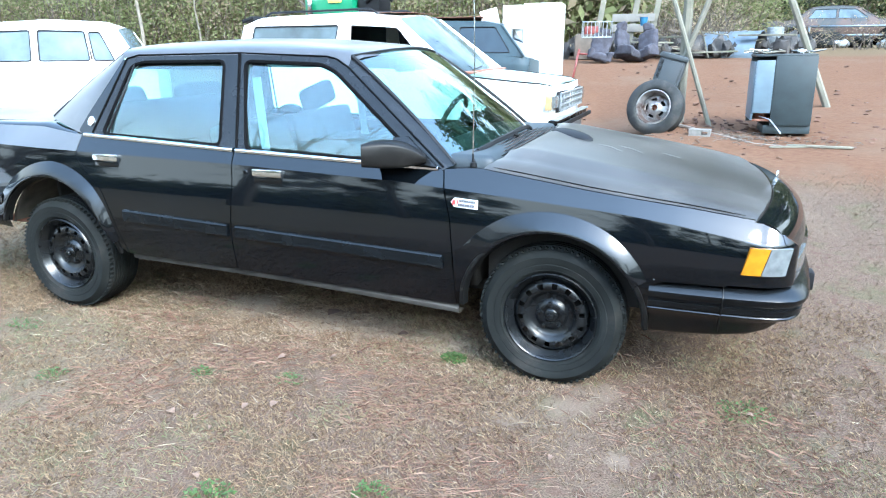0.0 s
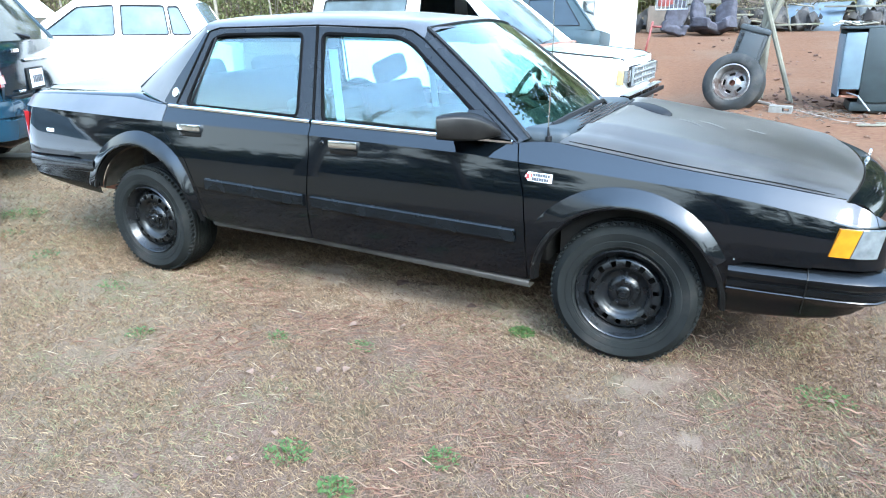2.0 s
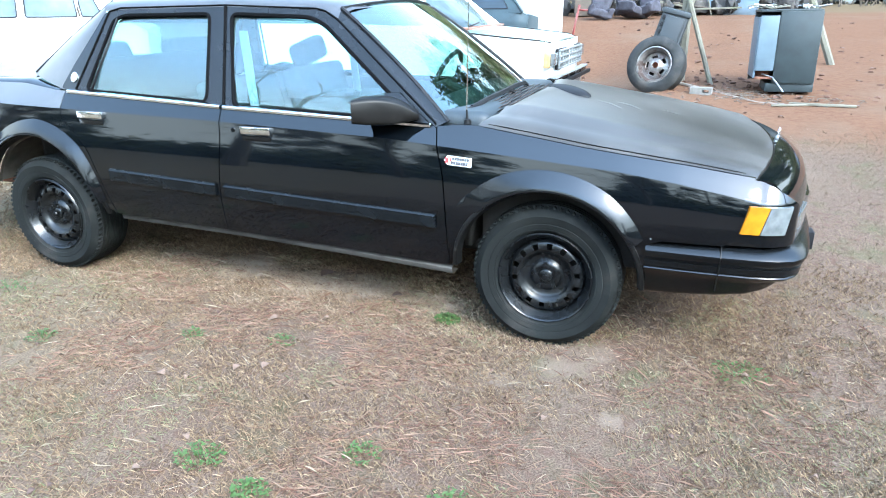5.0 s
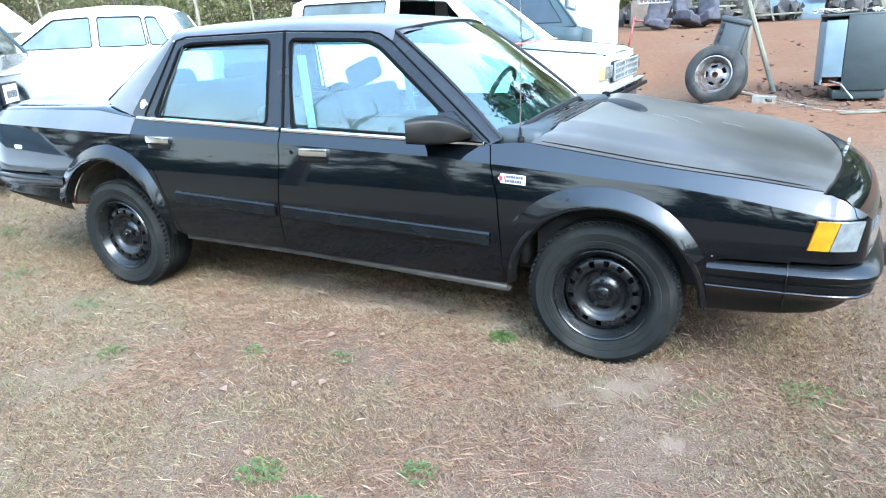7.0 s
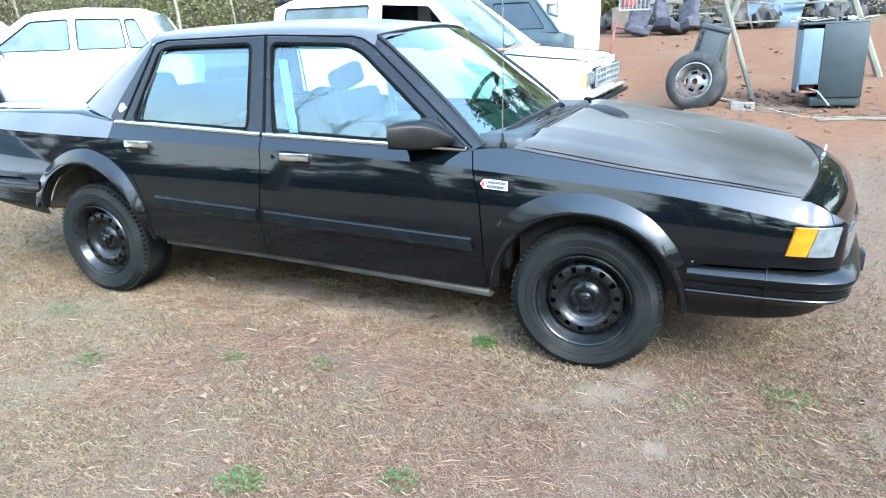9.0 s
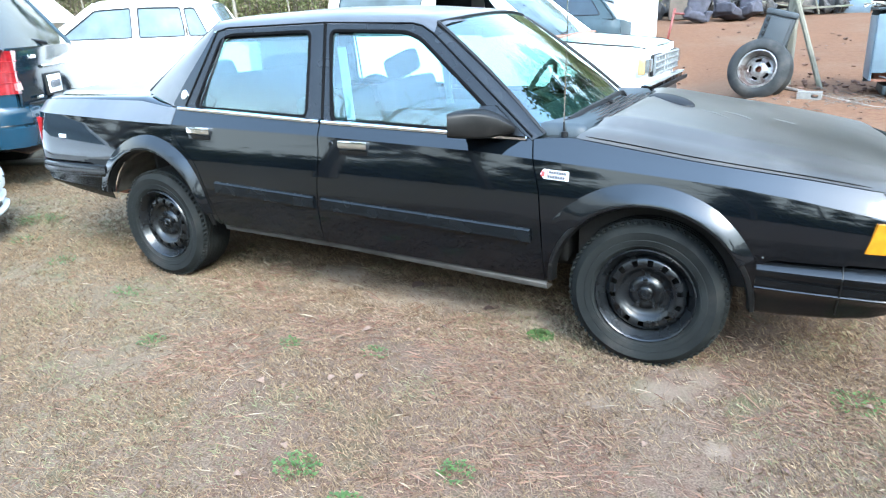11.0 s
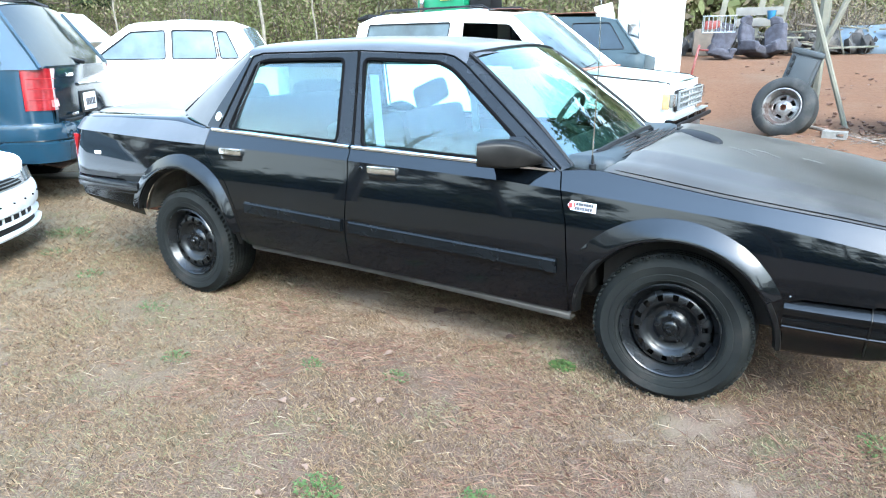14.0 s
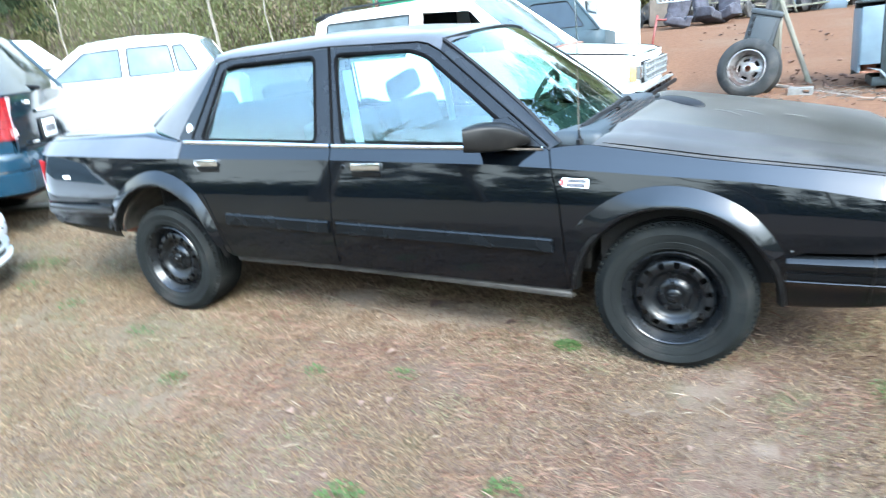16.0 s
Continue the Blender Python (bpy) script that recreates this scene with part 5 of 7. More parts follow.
for k in range(46):
    dead_leaf(rng.uniform(-3.2, 1.2), rng.uniform(-1.6, 0.6), rng.uniform(0.012, 0.032), rng.uniform(0, 360), leaf_tan if rng.random() < 0.6 else leaf_dark)
for k in range(34):
    x, y = rng.uniform(-1.0, 5.0), rng.uniform(4.6, 12)
    dead_leaf(x, y, rng.uniform(0.03, 0.08), rng.uniform(0, 360), leaf_dark)


# ---- trees and brush ----
bark = material("grey_brown_bark", (0.09, 0.07125, 0.05625), 0.95, vary=0.35, size=5, bump=0.5)
bark_pale = material("pale_bark", (0.21, 0.182, 0.1505), 0.95, vary=0.25, size=5, bump=0.3)


def branching(bm, p, d, r, length, depth, rng, tips, droop=0.1, spreadw=0.75, kids=(2, 4)):
    """A limb that forks into thinner ones."""
    pts, rad = [p], [r]
    q = d.copy()
    for k in range(3):
        q = (q + Vector((rng.uniform(-0.22, 0.22), rng.uniform(-0.22, 0.22), rng.uniform(-0.12, 0.16)))).normalized()
        pts.append(pts[-1] + q * length / 3)
        rad.append(r * (1 - 0.16 * (k + 1)))
    tube(pts, rad, 6 if r > 0.03 else 4 if r > 0.008 else 3, bm, caps=False)
    tips.append(pts[-1])
    if depth == 0:
        return
    for k in range(rng.randint(*kids)):
        i = rng.choice((1, 2, 3, 3))
        e = (q + Vector((rng.uniform(-1, 1), rng.uniform(-1, 1), rng.uniform(-0.5, 0.7))) * spreadw).normalized()
        branching(bm, pts[i], e, rad[i] * 0.62, length * rng.uniform(0.6, 0.82), depth - 1, rng, tips, droop, spreadw, kids)


def leaf_cloud(bm, centres, per, size, reach, rng, squash=0.8):
    for c in centres:
        for _ in range(per):
            o = Vector((rng.gauss(0, 1), rng.gauss(0, 1), rng.gauss(0, squash))) * reach
            u = Vector((rng.uniform(-1, 1), rng.uniform(-1, 1), rng.uniform(-1, 1))).normalized() * size * rng.uniform(0.6, 1.4)
            v = u.orthogonal().normalized() * u.length * 0.45
            bm.faces.new([bm.verts.new(c + o + w) for w in (-u, v, u, -v)])


foliage = [island_material("olive_foliage", [(0.135, 0.152, 0.058), (0.175, 0.19, 0.080), (0.215, 0.215, 0.105), (0.115, 0.13, 0.052)], 0.8, 0.5),
           island_material("pine_foliage", [(0.035, 0.052, 0.026), (0.06, 0.085, 0.042), (0.028, 0.042, 0.022), (0.085, 0.105, 0.055)], 0.8, 0.4),
           island_material("dry_foliage", [(0.20, 0.155, 0.095), (0.27, 0.215, 0.145), (0.15, 0.12, 0.075), (0.14, 0.135, 0.07)], 0.9, 0.4)]


def pine(seed, height):
    rng = random.Random(seed)
    t = thing("pine_tree", "tall pine with bare lower trunk and dark green crown", "tree", Matrix(), "trees round the yard")
    bm, tips = bmesh.new(), []
    lean = Vector((rng.uniform(-0.04, 0.04), rng.uniform(-0.04, 0.04), 1))
    pts = [lean * height * k / 8 + Vector((rng.uniform(-0.06, 0.06), rng.uniform(-0.06, 0.06), 0)) for k in range(9)]
    tube(pts, [0.15 * (1 - 0.105 * k) for k in range(9)], 9, bm)
    for k in range(34):
        f = rng.uniform(0.22, 1.0)
        p = lean * height * f
        a = rng.uniform(0, math.tau)
        branching(bm, p, Vector((math.cos(a), math.sin(a), rng.uniform(-0.05, 0.5))), 0.045 * (1.25 - f), height * 0.135 * (1.35 - f), 1, rng, tips)
    part("trunk", bm, bark, t)
    bm = bmesh.new()
    leaf_cloud(bm, tips, 46, 0.13, 0.26, rng, 0.6)
    part("crown", bm, foliage[1], t, smooth=False)
    return t


def hardwood(seed, height, leaves=0, mat=2, pale=False):
    rng = random.Random(seed)
    t = thing("bare_tree" if not leaves else "leafy_tree", "leafless winter tree with fine grey twigs" if not leaves else "small tree with sparse olive foliage", "tree", Matrix(), "trees round the yard")
    bm, tips = bmesh.new(), []
    branching(bm, Vector((0, 0, -0.1)), Vector((rng.uniform(-0.1, 0.1), rng.uniform(-0.1, 0.1), 1)), height * 0.017, height * 0.42, 4 if not leaves else 3, rng, tips, kids=(3, 4))
    part("trunk", bm, bark_pale if pale else bark, t)
    if leaves:
        bm = bmesh.new()
        leaf_cloud(bm, [p for p in tips], leaves, 0.07, 0.35, rng)
        part("crown", bm, foliage[mat], t, smooth=False)
    return t


def put(ob, x, y, turn=0, s=1.0):
    ob.matrix_world = pose(x, y, ground_z(x, y) - 0.05, 0, 0, turn) @ Matrix.Scale(s, 4)
    return ob


def again(ob, x, y, turn, s):
    c = copy_thing(ob, pose(x, y, ground_z(x, y) - 0.05, 0, 0, turn))
    c.scale = (s, s, s)
    return c


rng = random.Random(21)
pines = [put(pine(31, 8.5), -19, 23), put(pine(32, 9.5), -6, 31)]
hards = [put(hardwood(41, 9.0, 26, 0), -15, 16.5), put(hardwood(42, 8.0, 26, 2), -9.5, 17), put(hardwood(43, 8.5), -7.9, 13.2, 0, 0.7), put(hardwood(44, 7.5, 24, 0), -3, 21)]
for k in range(22):
    again(pines[k % 2], -52 + 4.1 * k + rng.uniform(-1.5, 1.5), rng.uniform(30, 40), rng.uniform(0, 360), rng.uniform(0.5, 0.8))
for k in range(26):
    again(hards[(0, 1, 3, 1)[k % 4]], -40 + 2.7 * k + rng.uniform(-1, 1), interp(k, [0, 9, 14, 16, 26], [18, 18, 23.5, 29, 30]) + rng.uniform(-1.0, 3.0), rng.uniform(0, 360), rng.uniform(0.6, 1.1))
# trees on the camera's side of the yard, seen as reflections in glass and paint
def near_tree(seed, height):
    """A leafless tree with fewer, stouter limbs."""
    rng = random.Random(seed)
    t = thing("bare_tree", "leafless winter tree with dark spreading limbs", "tree", Matrix(), "trees round the yard")
    bm, tips = bmesh.new(), []
    branching(bm, Vector((0, 0, -0.1)), Vector((0.05, 0.03, 1)), 0.115, 2.5, 5, rng, tips, spreadw=0.9, kids=(3, 4))
    top = max(v.co.z for v in bm.verts)
    bmesh.ops.scale(bm, vec=Vector((1, 1, 1)) * height / top, verts=bm.verts)
    part("trunk", bm, bark, t)
    return t


oak = put(near_tree(7, 12.0), -6.9, -7.3, 40)
for x, y, s, turn in ((-15.6, -9.6, 0.88, 150), (-6.2, -13.6, 0.92, 260), (-12.4, -14.5, 0.85, 80), (0.5, -13.5, 0.85, 10), (5.5, -12.5, 0.8, 200), (-20, -13.5, 0.85, 300)):
    again(oak, x, y, turn, s)
for k in range(13):
    again(pines[k % 2], -34 + 5.6 * k + rng.uniform(-1.5, 1.5), -21 + rng.uniform(-5, 4), rng.uniform(0, 360), rng.uniform(0.8, 1.15))
for x, y, s in ((-4.5, 24.5, 0.8), (-1.8, 25, 0.9), (0.8, 26, 0.85), (3.2, 33, 0.9), (-7.5, 25, 0.8)):
    again(oak, x, y, rng.uniform(0, 360), s)
for x, y, s in ((6.5, 34, 2.6), (10.5, 37, 3.0), (3.4, 38, 2.2), (14.5, 36, 2.8)):
    again(pines[1], x, y, rng.uniform(0, 360), s)
for x, y in ((16, 6), (19, 14), (15, -3), (22, -9), (24, 20), (-22, 4), (-25, -6), (-21, 12)):
    again(pines[0], x * 1.25, y * 1.25, rng.uniform(0, 360), 0.95)


def thicket(name, label, xs, ys, zs, n, twigs, mats, seed, reach=0.5, size=0.055, per=60):
    """Tangled brush: arching stems with small leaves."""
    rng = random.Random(seed)
    bm, cs = bmesh.new(), []
    for _ in range(twigs):
        x, y = rng.uniform(*xs), rng.uniform(*ys)
        z = ground_z(x, y)
        h = rng.uniform(0.5, 1.0) * zs
        a, o = rng.uniform(0, math.tau), rng.uniform(0.2, 0.9)
        p = [Vector((x + o * t * t * math.cos(a), y + o * t * t * math.sin(a), z + h * (t - 0.25 * t * t))) for t in (0, 0.35, 0.7, 1.0)]
        tube(p, [0.016, 0.012, 0.008, 0.003], 4, bm, caps=False)
    ob = part(name, bm, bark)
    tagged(ob, label, "brush", kind="stuff")
    for _ in range(n):
        x, y = rng.uniform(*xs), rng.uniform(*ys)
        cs.append(Vector((x, y, ground_z(x, y) + zs * rng.uniform(0.0, 1.0) ** 1.2)))
    for j, mt in enumerate(mats):
        bm = bmesh.new()
        leaf_cloud(bm, cs[j::len(mats)], per, size, reach, rng, 0.7)
        tagged(part(name, bm, foliage[mt], smooth=False), label, "brush", kind="stuff")


thicket("brush", "tangled olive and tan undergrowth along the wood edge", (-30, -3.5), (15.0, 18.5), 3.7, 1500, 900, (0, 2, 0), 61, 0.5, 0.055, 90)
thicket("brush", "green undergrowth and dry weeds behind the scrap", (-7, 2.2), (20.0, 23.5), 3.2, 700, 520, (0, 2, 0), 62, 0.55, 0.055, 110)
thicket("brush", "green undergrowth and dry weeds behind the old cars", (1.5, 24), (27.5, 31), 3.8, 800, 260, (1, 0, 0, 2), 66, 0.6, 0.07, 100)
thicket("far_brush", "dense far undergrowth of the wood", (-48, 0), (20, 25), 4.6, 1000, 60, (0, 0, 2), 67, 0.9, 0.30, 44)
thicket("far_brush", "dense far undergrowth of the wood", (-6, 40), (31, 36), 4.8, 1000, 60, (1, 1, 0), 68, 1.0, 0.34, 44)
thicket("brush_pile", "heap of dry tan brush beside the scrap", (-0.9, 1.5), (16.2, 18.4), 1.7, 60, 240, (2,), 63, 0.32, 0.04, 70)
thicket("dry_weeds", "clumps of dry tan weeds at the foot of the scrap", (1.2, 8), (19.5, 23.0), 0.9, 46, 150, (2,), 64, 0.3, 0.035, 60)
thicket("far_brush", "dense dark undergrowth across the yard", (-40, 30), (-23, -18), 1.7, 900, 60, (1, 0, 1), 69, 0.9, 0.28, 44)
thicket("far_brush", "dense dark undergrowth beside the yard", (17, 24), (-18, 30), 4.5, 500, 40, (1, 0, 1), 70, 0.9, 0.28, 44)


bark_mid = material("lichened_bark", (0.152, 0.132, 0.104), 0.95, vary=0.35, size=6, bump=0.3)


def young_tree(x, y, h, w, seed):
    """A pale forked sapling before the brush."""
    rng = random.Random(seed)
    t = thing("young_tree", "pale forked young tree before the undergrowth", "tree", pose(x, y, ground_z(x, y)), "trees round the yard")
    part("trunk", tube([(0, 0, -0.1), (-0.03, 0, h * 0.15), (-0.13, 0, h * 0.3), (-0.05, 0, h * 0.45), (-0.16, 0, h * 0.62), (-0.10, 0, h)], [w, w * 0.9, w * 0.8, w * 0.7, w * 0.62, w * 0.3], 8), bark_mid, t)
    for k in range(9):
        z = h * (0.36 + 0.06 * k)
        s = rng.choice((-1, 1))
        l = rng.uniform(0.5, 1.5)
        part("limb", tube([(0, 0, z), (s * l * 0.45, rng.uniform(-0.2, 0.2), z + l * 0.45), (s * l * 0.75, rng.uniform(-0.3, 0.3), z + l * 1.2)], [w * 0.4, w * 0.26, w * 0.1], 6), bark_mid, t)
    return t


young_tree(-14.95, 14.0, 6.5, 0.055, 3)
young_tree(-13.2, 14.4, 5.0, 0.03, 5)
young_tree(-22.4, 14.4, 5.5, 0.04, 9)


# ---- the other vehicles ----
def plain_wheel(parent, x, y, r, width, rim_mat="grey_trim", flip=False):
    """Tyre, rim and hub of a parked vehicle; its outer face looks to -y."""
    w = new("wheel")
    w.parent = parent
    w.matrix_local = pose(x, y, r - 0.012, 0, 0, 180 if flip else 0)
    q = r * 0.6
    part("tyre", lathe([(q, 0.02), (q + 0.02, 0.0), (q + 0.06, -0.008), (r - 0.05, 0.0), (r - 0.012, 0.02), (r, 0.035), (r, width - 0.03), (r - 0.03, width), (q, width - 0.01)], 48), "tyre", w)
    part("rim", lathe([(0.0, 0.02), (0.035, 0.018), (0.04, 0.04), (q * 0.55, 0.035), (q * 0.85, 0.05), (q * 0.97, 0.015), (q + 0.006, 0.008), (q + 0.004, 0.04)], 36), rim_mat, w)
    return w


def vehicle(name, label, m, paint, length, width, axles, r, sill, top, glass, roof, lean=0.30, arch_gap=0.05, glass_mat="far_glass", group="vehicles in the yard", nose_round=0.10, tail_round=0.06, hood_mat=None, open_windows=()):
    """A parked vehicle from its side outline. x ahead, y to its left, origin in the middle on the ground.
    top: (x, z) of the shoulder from tail to nose; glass: side window outlines; roof: (x, z) of the cabin from tail to nose."""
    car = thing(name, label, "car", m, group)
    x0, x1, hw = -length / 2, length / 2, width / 2
    tx, tz = zip(*top)
    def zt(x):
        return interp(x, tx, tz)
    def skin(x, z):
        y = hw - interp(z, [sill - 0.05, sill + 0.06, 0.55, 0.68, 0.72, zt(x)], [0.07, 0.03, 0.0, 0.0, 0.006, 0.055])
        y -= interp(x, [x0, x0 + 0.05, x0 + 0.16, x0 + 0.45], [tail_round * 2, tail_round, 0.02, 0])
        y -= interp(x, [x1 - 0.7, x1 - 0.3, x1 - 0.10, x1], [0, 0.035, nose_round, nose_round * 2.1])
        return (x, y, z)
    def low(x):
        z = sill + 0.14 * max(0.0, (x - (x1 - 0.75)) / 0.75) + 0.12 * max(0.0, (x0 + 0.7 - x) / 0.7)
        for a in axles:
            d = r + arch_gap
            if abs(x - a) < d:
                z = max(z, r - 0.02 + math.sqrt(d * d - (x - a) ** 2))
        return z
    xs = sorted(set(np.linspace(x0, x1, 60).round(4)) | {round(a + s * (r + arch_gap) * f, 4) for a in axles for s in (-1, 1) for f in (1.0, 0.985, 0.94, 0.86)})
    P = [[skin(x, low(x) + (zt(x) - low(x)) * v) for v in np.linspace(0, 1, 12)] for x in xs]
    for s in (1, -1):
        part("body_side", thicken(grid([[(x, s * y, z) for x, y, z in row] for row in P]), (0, -0.02 * s, 0)), paint, car)
        for a in axles:
            bm = lathe([(r + arch_gap + 0.004, 0.0), (r + arch_gap + 0.004, 0.30), (0.05, 0.31)], 32)
            bmesh.ops.delete(bm, geom=[v for v in bm.verts if v.co.z < -0.1], context="VERTS")
            for v in bm.verts:
                v.co = Vector((v.co.x + a, s * (hw - 0.02 - v.co.y), v.co.z + r))
            part("wheel_well", bm, "gap", car)
    part("underbody", box((length * 0.86, width * 0.7, 0.16), (0, 0, sill + 0.10), 0.02), "gap", car)
    rx0, rx1 = roof[0][0], roof[-1][0]
    def deck(nm, a, b, crown, mat):
        xs2 = np.linspace(a, b, 14)
        rows = []
        for x in xs2:
            y = skin(x, zt(x))[1]
            rows.append([(x, y * u, zt(x) + 0.001 + crown * (1 - u * u) - (0.006 if abs(u) == 1 else 0)) for u in np.linspace(-1, 1, 11)])
        part(nm, thicken(grid(rows), (0, 0, -0.015)), mat, car)
    deck("hood", rx1 - 0.02, x1 - 0.01, 0.035, hood_mat or paint)
    if rx0 - x0 > 0.05:
        deck("trunk_lid", x0 + 0.01, rx0 + 0.02, 0.025, paint)
    for nm, x in (("front_face", x1), ("rear_face", x0)):
        rows = []
        for u in np.linspace(-1, 1, 13):
            y = skin(x, zt(x))[1] * u
            bulge = 0.05 * (1 - u * u) * (1 if x > 0 else -1)
            rows.append([(x + bulge, y, low(x) + (zt(x) + 0.02 - low(x)) * v) for v in np.linspace(0, 1, 6)])
        part(nm, thicken(grid(rows), (-0.02 if x > 0 else 0.02, 0, 0)), paint, car)
    # cabin
    rzs = [p[1] for p in roof]
    zr = max(rzs)
    def side(x, z):
        return (x, hw - 0.058 - (z - zt(x)) * lean, z)
    outer = [(rx0, zt(rx0) - 0.01)] + [(x, zt(x) - 0.01) for x in np.linspace(rx0, rx1, 9)[1:-1]] + [(rx1, zt(rx1) - 0.01)] + [(x, z) for x, z in roof[::-1][1:-1]]
    for s in (1, -1):
        def put_side(x, z, s=s):
            a, b, c = side(x, z)
            return (a, s * b, c)
        part("cabin_side", plate(outer, [rounded(w, 0.03) for w in glass], put_side, (0, -0.03 * s, 0)), paint, car)
        for k, w in enumerate(glass):
            if k in open_windows and s == -1:
                continue
            part("side_window", plate(w, [], lambda x, z, s=s: (x, s * (side(x, z)[1] - 0.012), z), (0, -0.004 * s, 0)), glass_mat, car, smooth=False)
            pts = [put_side(*p) for p in rounded(w, 0.03)]
            part("window_seal", tube(pts + pts[:1], 0.008, 5, caps=False), "matte_black", car)
    rows = []
    for x, z in roof[1:-1]:
        y = side(x, z)[1]
        rows.append([(x, y * u, z + 0.004 + 0.05 * (1 - abs(u) ** 2.5)) for u in np.linspace(-1, 1, 13)])
    part("roof", thicken(grid(rows), (0, 0, -0.02)), paint, car)
    for nm, (xa, za), (xb, zb), bow in (("windscreen", roof[-1], roof[-2], 0.07), ("rear_glass", roof[0], roof[1], -0.05)):
        rows = []
        for v in np.linspace(0, 1, 6):
            x, z = xa + (xb - xa) * v, (zt(xa) if v == 0 else za + (zb - za) * v)
            y = side(x, z)[1] - 0.004
            rows.append([(x + bow * (1 - u * u), y * u, z + 0.045 * v * (1 - u * u)) for u in np.linspace(-1, 1, 11)])
        part(nm, grid(rows), glass_mat, car)
        for s in (0, -1):
            part("pillar_trim", tube([row[s] for row in rows], 0.022, 6), paint, car)
    # dark cabin inside, wheels
    part("cabin_floor", box(((rx1 - rx0) * 0.8, width * 0.78, 0.3), ((rx0 + rx1) / 2, 0, zt(0) - 0.25), 0.03), "gap", car)
    for a in axles:
        plain_wheel(car, a, -hw + 0.03, r, 0.2)
        plain_wheel(car, a, hw - 0.03, r, 0.2, flip=True)
    return car, skin


# white two-door utility with a worn hood
SLOPE = math.degrees(math.atan(0.085))
m = pose(-1.0, 5.0, 0.0) @ pose(0, 0, 0, 1, 0, -4) @ pose(-2.20, 0.83, 0)
blazer, bskin = vehicle("white_utility", "white two-door utility vehicle with worn green-stained hood", m, "white_paint", 4.4, 1.66, (1.38, -1.28), 0.33, 0.36,
                        [(-2.2, 1.0), (-2.0, 1.08), (0.9, 1.08), (1.1, 1.07), (2.1, 0.98), (2.2, 0.94)],
                        [[(-2.0, 1.16), (-0.66, 1.16), (-0.60, 1.66), (-1.90, 1.66)], [(-0.42, 1.15), (0.74, 1.13), (0.24, 1.62), (-0.42, 1.66)]],
                        [(-2.19, 1.08), (-2.06, 1.68), (-1.85, 1.75), (-0.5, 1.78), (0.24, 1.72), (1.10, 1.07)], lean=0.22, hood_mat="patina", open_windows=(1,))
for k, z in enumerate(np.linspace(0.68, 0.87, 4)):
    part("grille_bar", box((0.03, 1.06, 0.018), (2.262, 0, z), 0.005), "grey_trim", blazer)
for y in np.linspace(-0.52, 0.52, 9):
    part("grille_slat", box((0.03, 0.014, 0.20), (2.258, y, 0.775), 0.004), "grey_trim", blazer)
part("grille_recess", box((0.03, 1.12, 0.23), (2.232, 0, 0.775), 0.01), "matte_black", blazer)
for s in (-1, 1):
    part("headlamp", box((0.04, 0.19, 0.14), (2.232, s * 0.66, 0.79), 0.015), "clear_lens", blazer)
    part("marker_lamp", box((0.07, 0.05, 0.17), (2.18, s * 0.760, 0.785), 0.012), "pale_amber", blazer, "faded amber corner marker")
    part("roof_rail", tube([(-1.8, s * 0.52, 1.79), (-1.7, s * 0.52, 1.835), (-0.2, s * 0.52, 1.85), (-0.1, s * 0.52, 1.80)], 0.014, 6), "matte_black", blazer)
part("front_bumper", box((0.09, 1.64, 0.13), (2.235, 0, 0.535), 0.03), "rubber_trim", blazer)
part("bumper_top", box((0.085, 1.60, 0.02), (2.262, 0, 0.598), 0.008), "grey_trim", blazer, "worn silver top of the bumper")
for s in (-1, 1):
    part("hood_gap", tube([(x, s * (bskin(x, 1.2)[1] + 0.002), interp(x, [0.9, 1.1, 2.1, 2.2], [1.08, 1.07, 0.98, 0.94]) + 0.004) for x in np.linspace(1.1, 2.17, 10)], 0.009, 5), "gap", blazer)
part("cowl_panel", box((0.16, 1.30, 0.02), (1.12, 0, 1.098), 0.006, Matrix.Rotation(radians(4), 4, "Y")), "rust", blazer, "rusty cowl below the windscreen")
part("bumper_strip", box((0.03, 1.66, 0.05), (2.322, 0, 0.53), 0.01), "matte_black", blazer)
part("valance", box((0.06, 1.45, 0.14), (2.21, 0, 0.42), 0.02), "grey_trim", blazer)
part("tail_spoiler", box((0.20, 1.24, 0.05), (-2.04, 0, 1.755), 0.02, Matrix.Rotation(radians(-14), 4, "Y")), "matte_black", blazer)
for y in (-0.30, 0.30):
    part("seat", box((0.16, 0.46, 0.62), (-0.25, y, 1.08), 0.06, Matrix.Rotation(radians(-12), 4, "Y"), seg=3), "cloth", blazer)
part("steering_wheel", tube([(0.48 + 0.06 * math.sin(a), 0.36 + 0.18 * math.cos(a), 1.10 + 0.17 * math.sin(a)) for a in np.linspace(0, math.tau, 20)], 0.014, 6, caps=False), "matte_black", blazer)
part("rust_patch", box((0.5, 1.0, 0.004), (0.02, 0.05, 1.805), 0.001, Matrix.Rotation(radians(2), 4, "Y")), "rust", blazer, "rusted edge of the roof")
part("wiper", tube([(1.16, -0.5, 1.12), (1.12, -0.05, 1.15)], 0.008, 5), "matte_black", blazer)

# slate-coloured hatchback behind it
m = pose(-4.2, 9.45, 0.34) @ pose(0, 0, 0, 5, 0, 180)
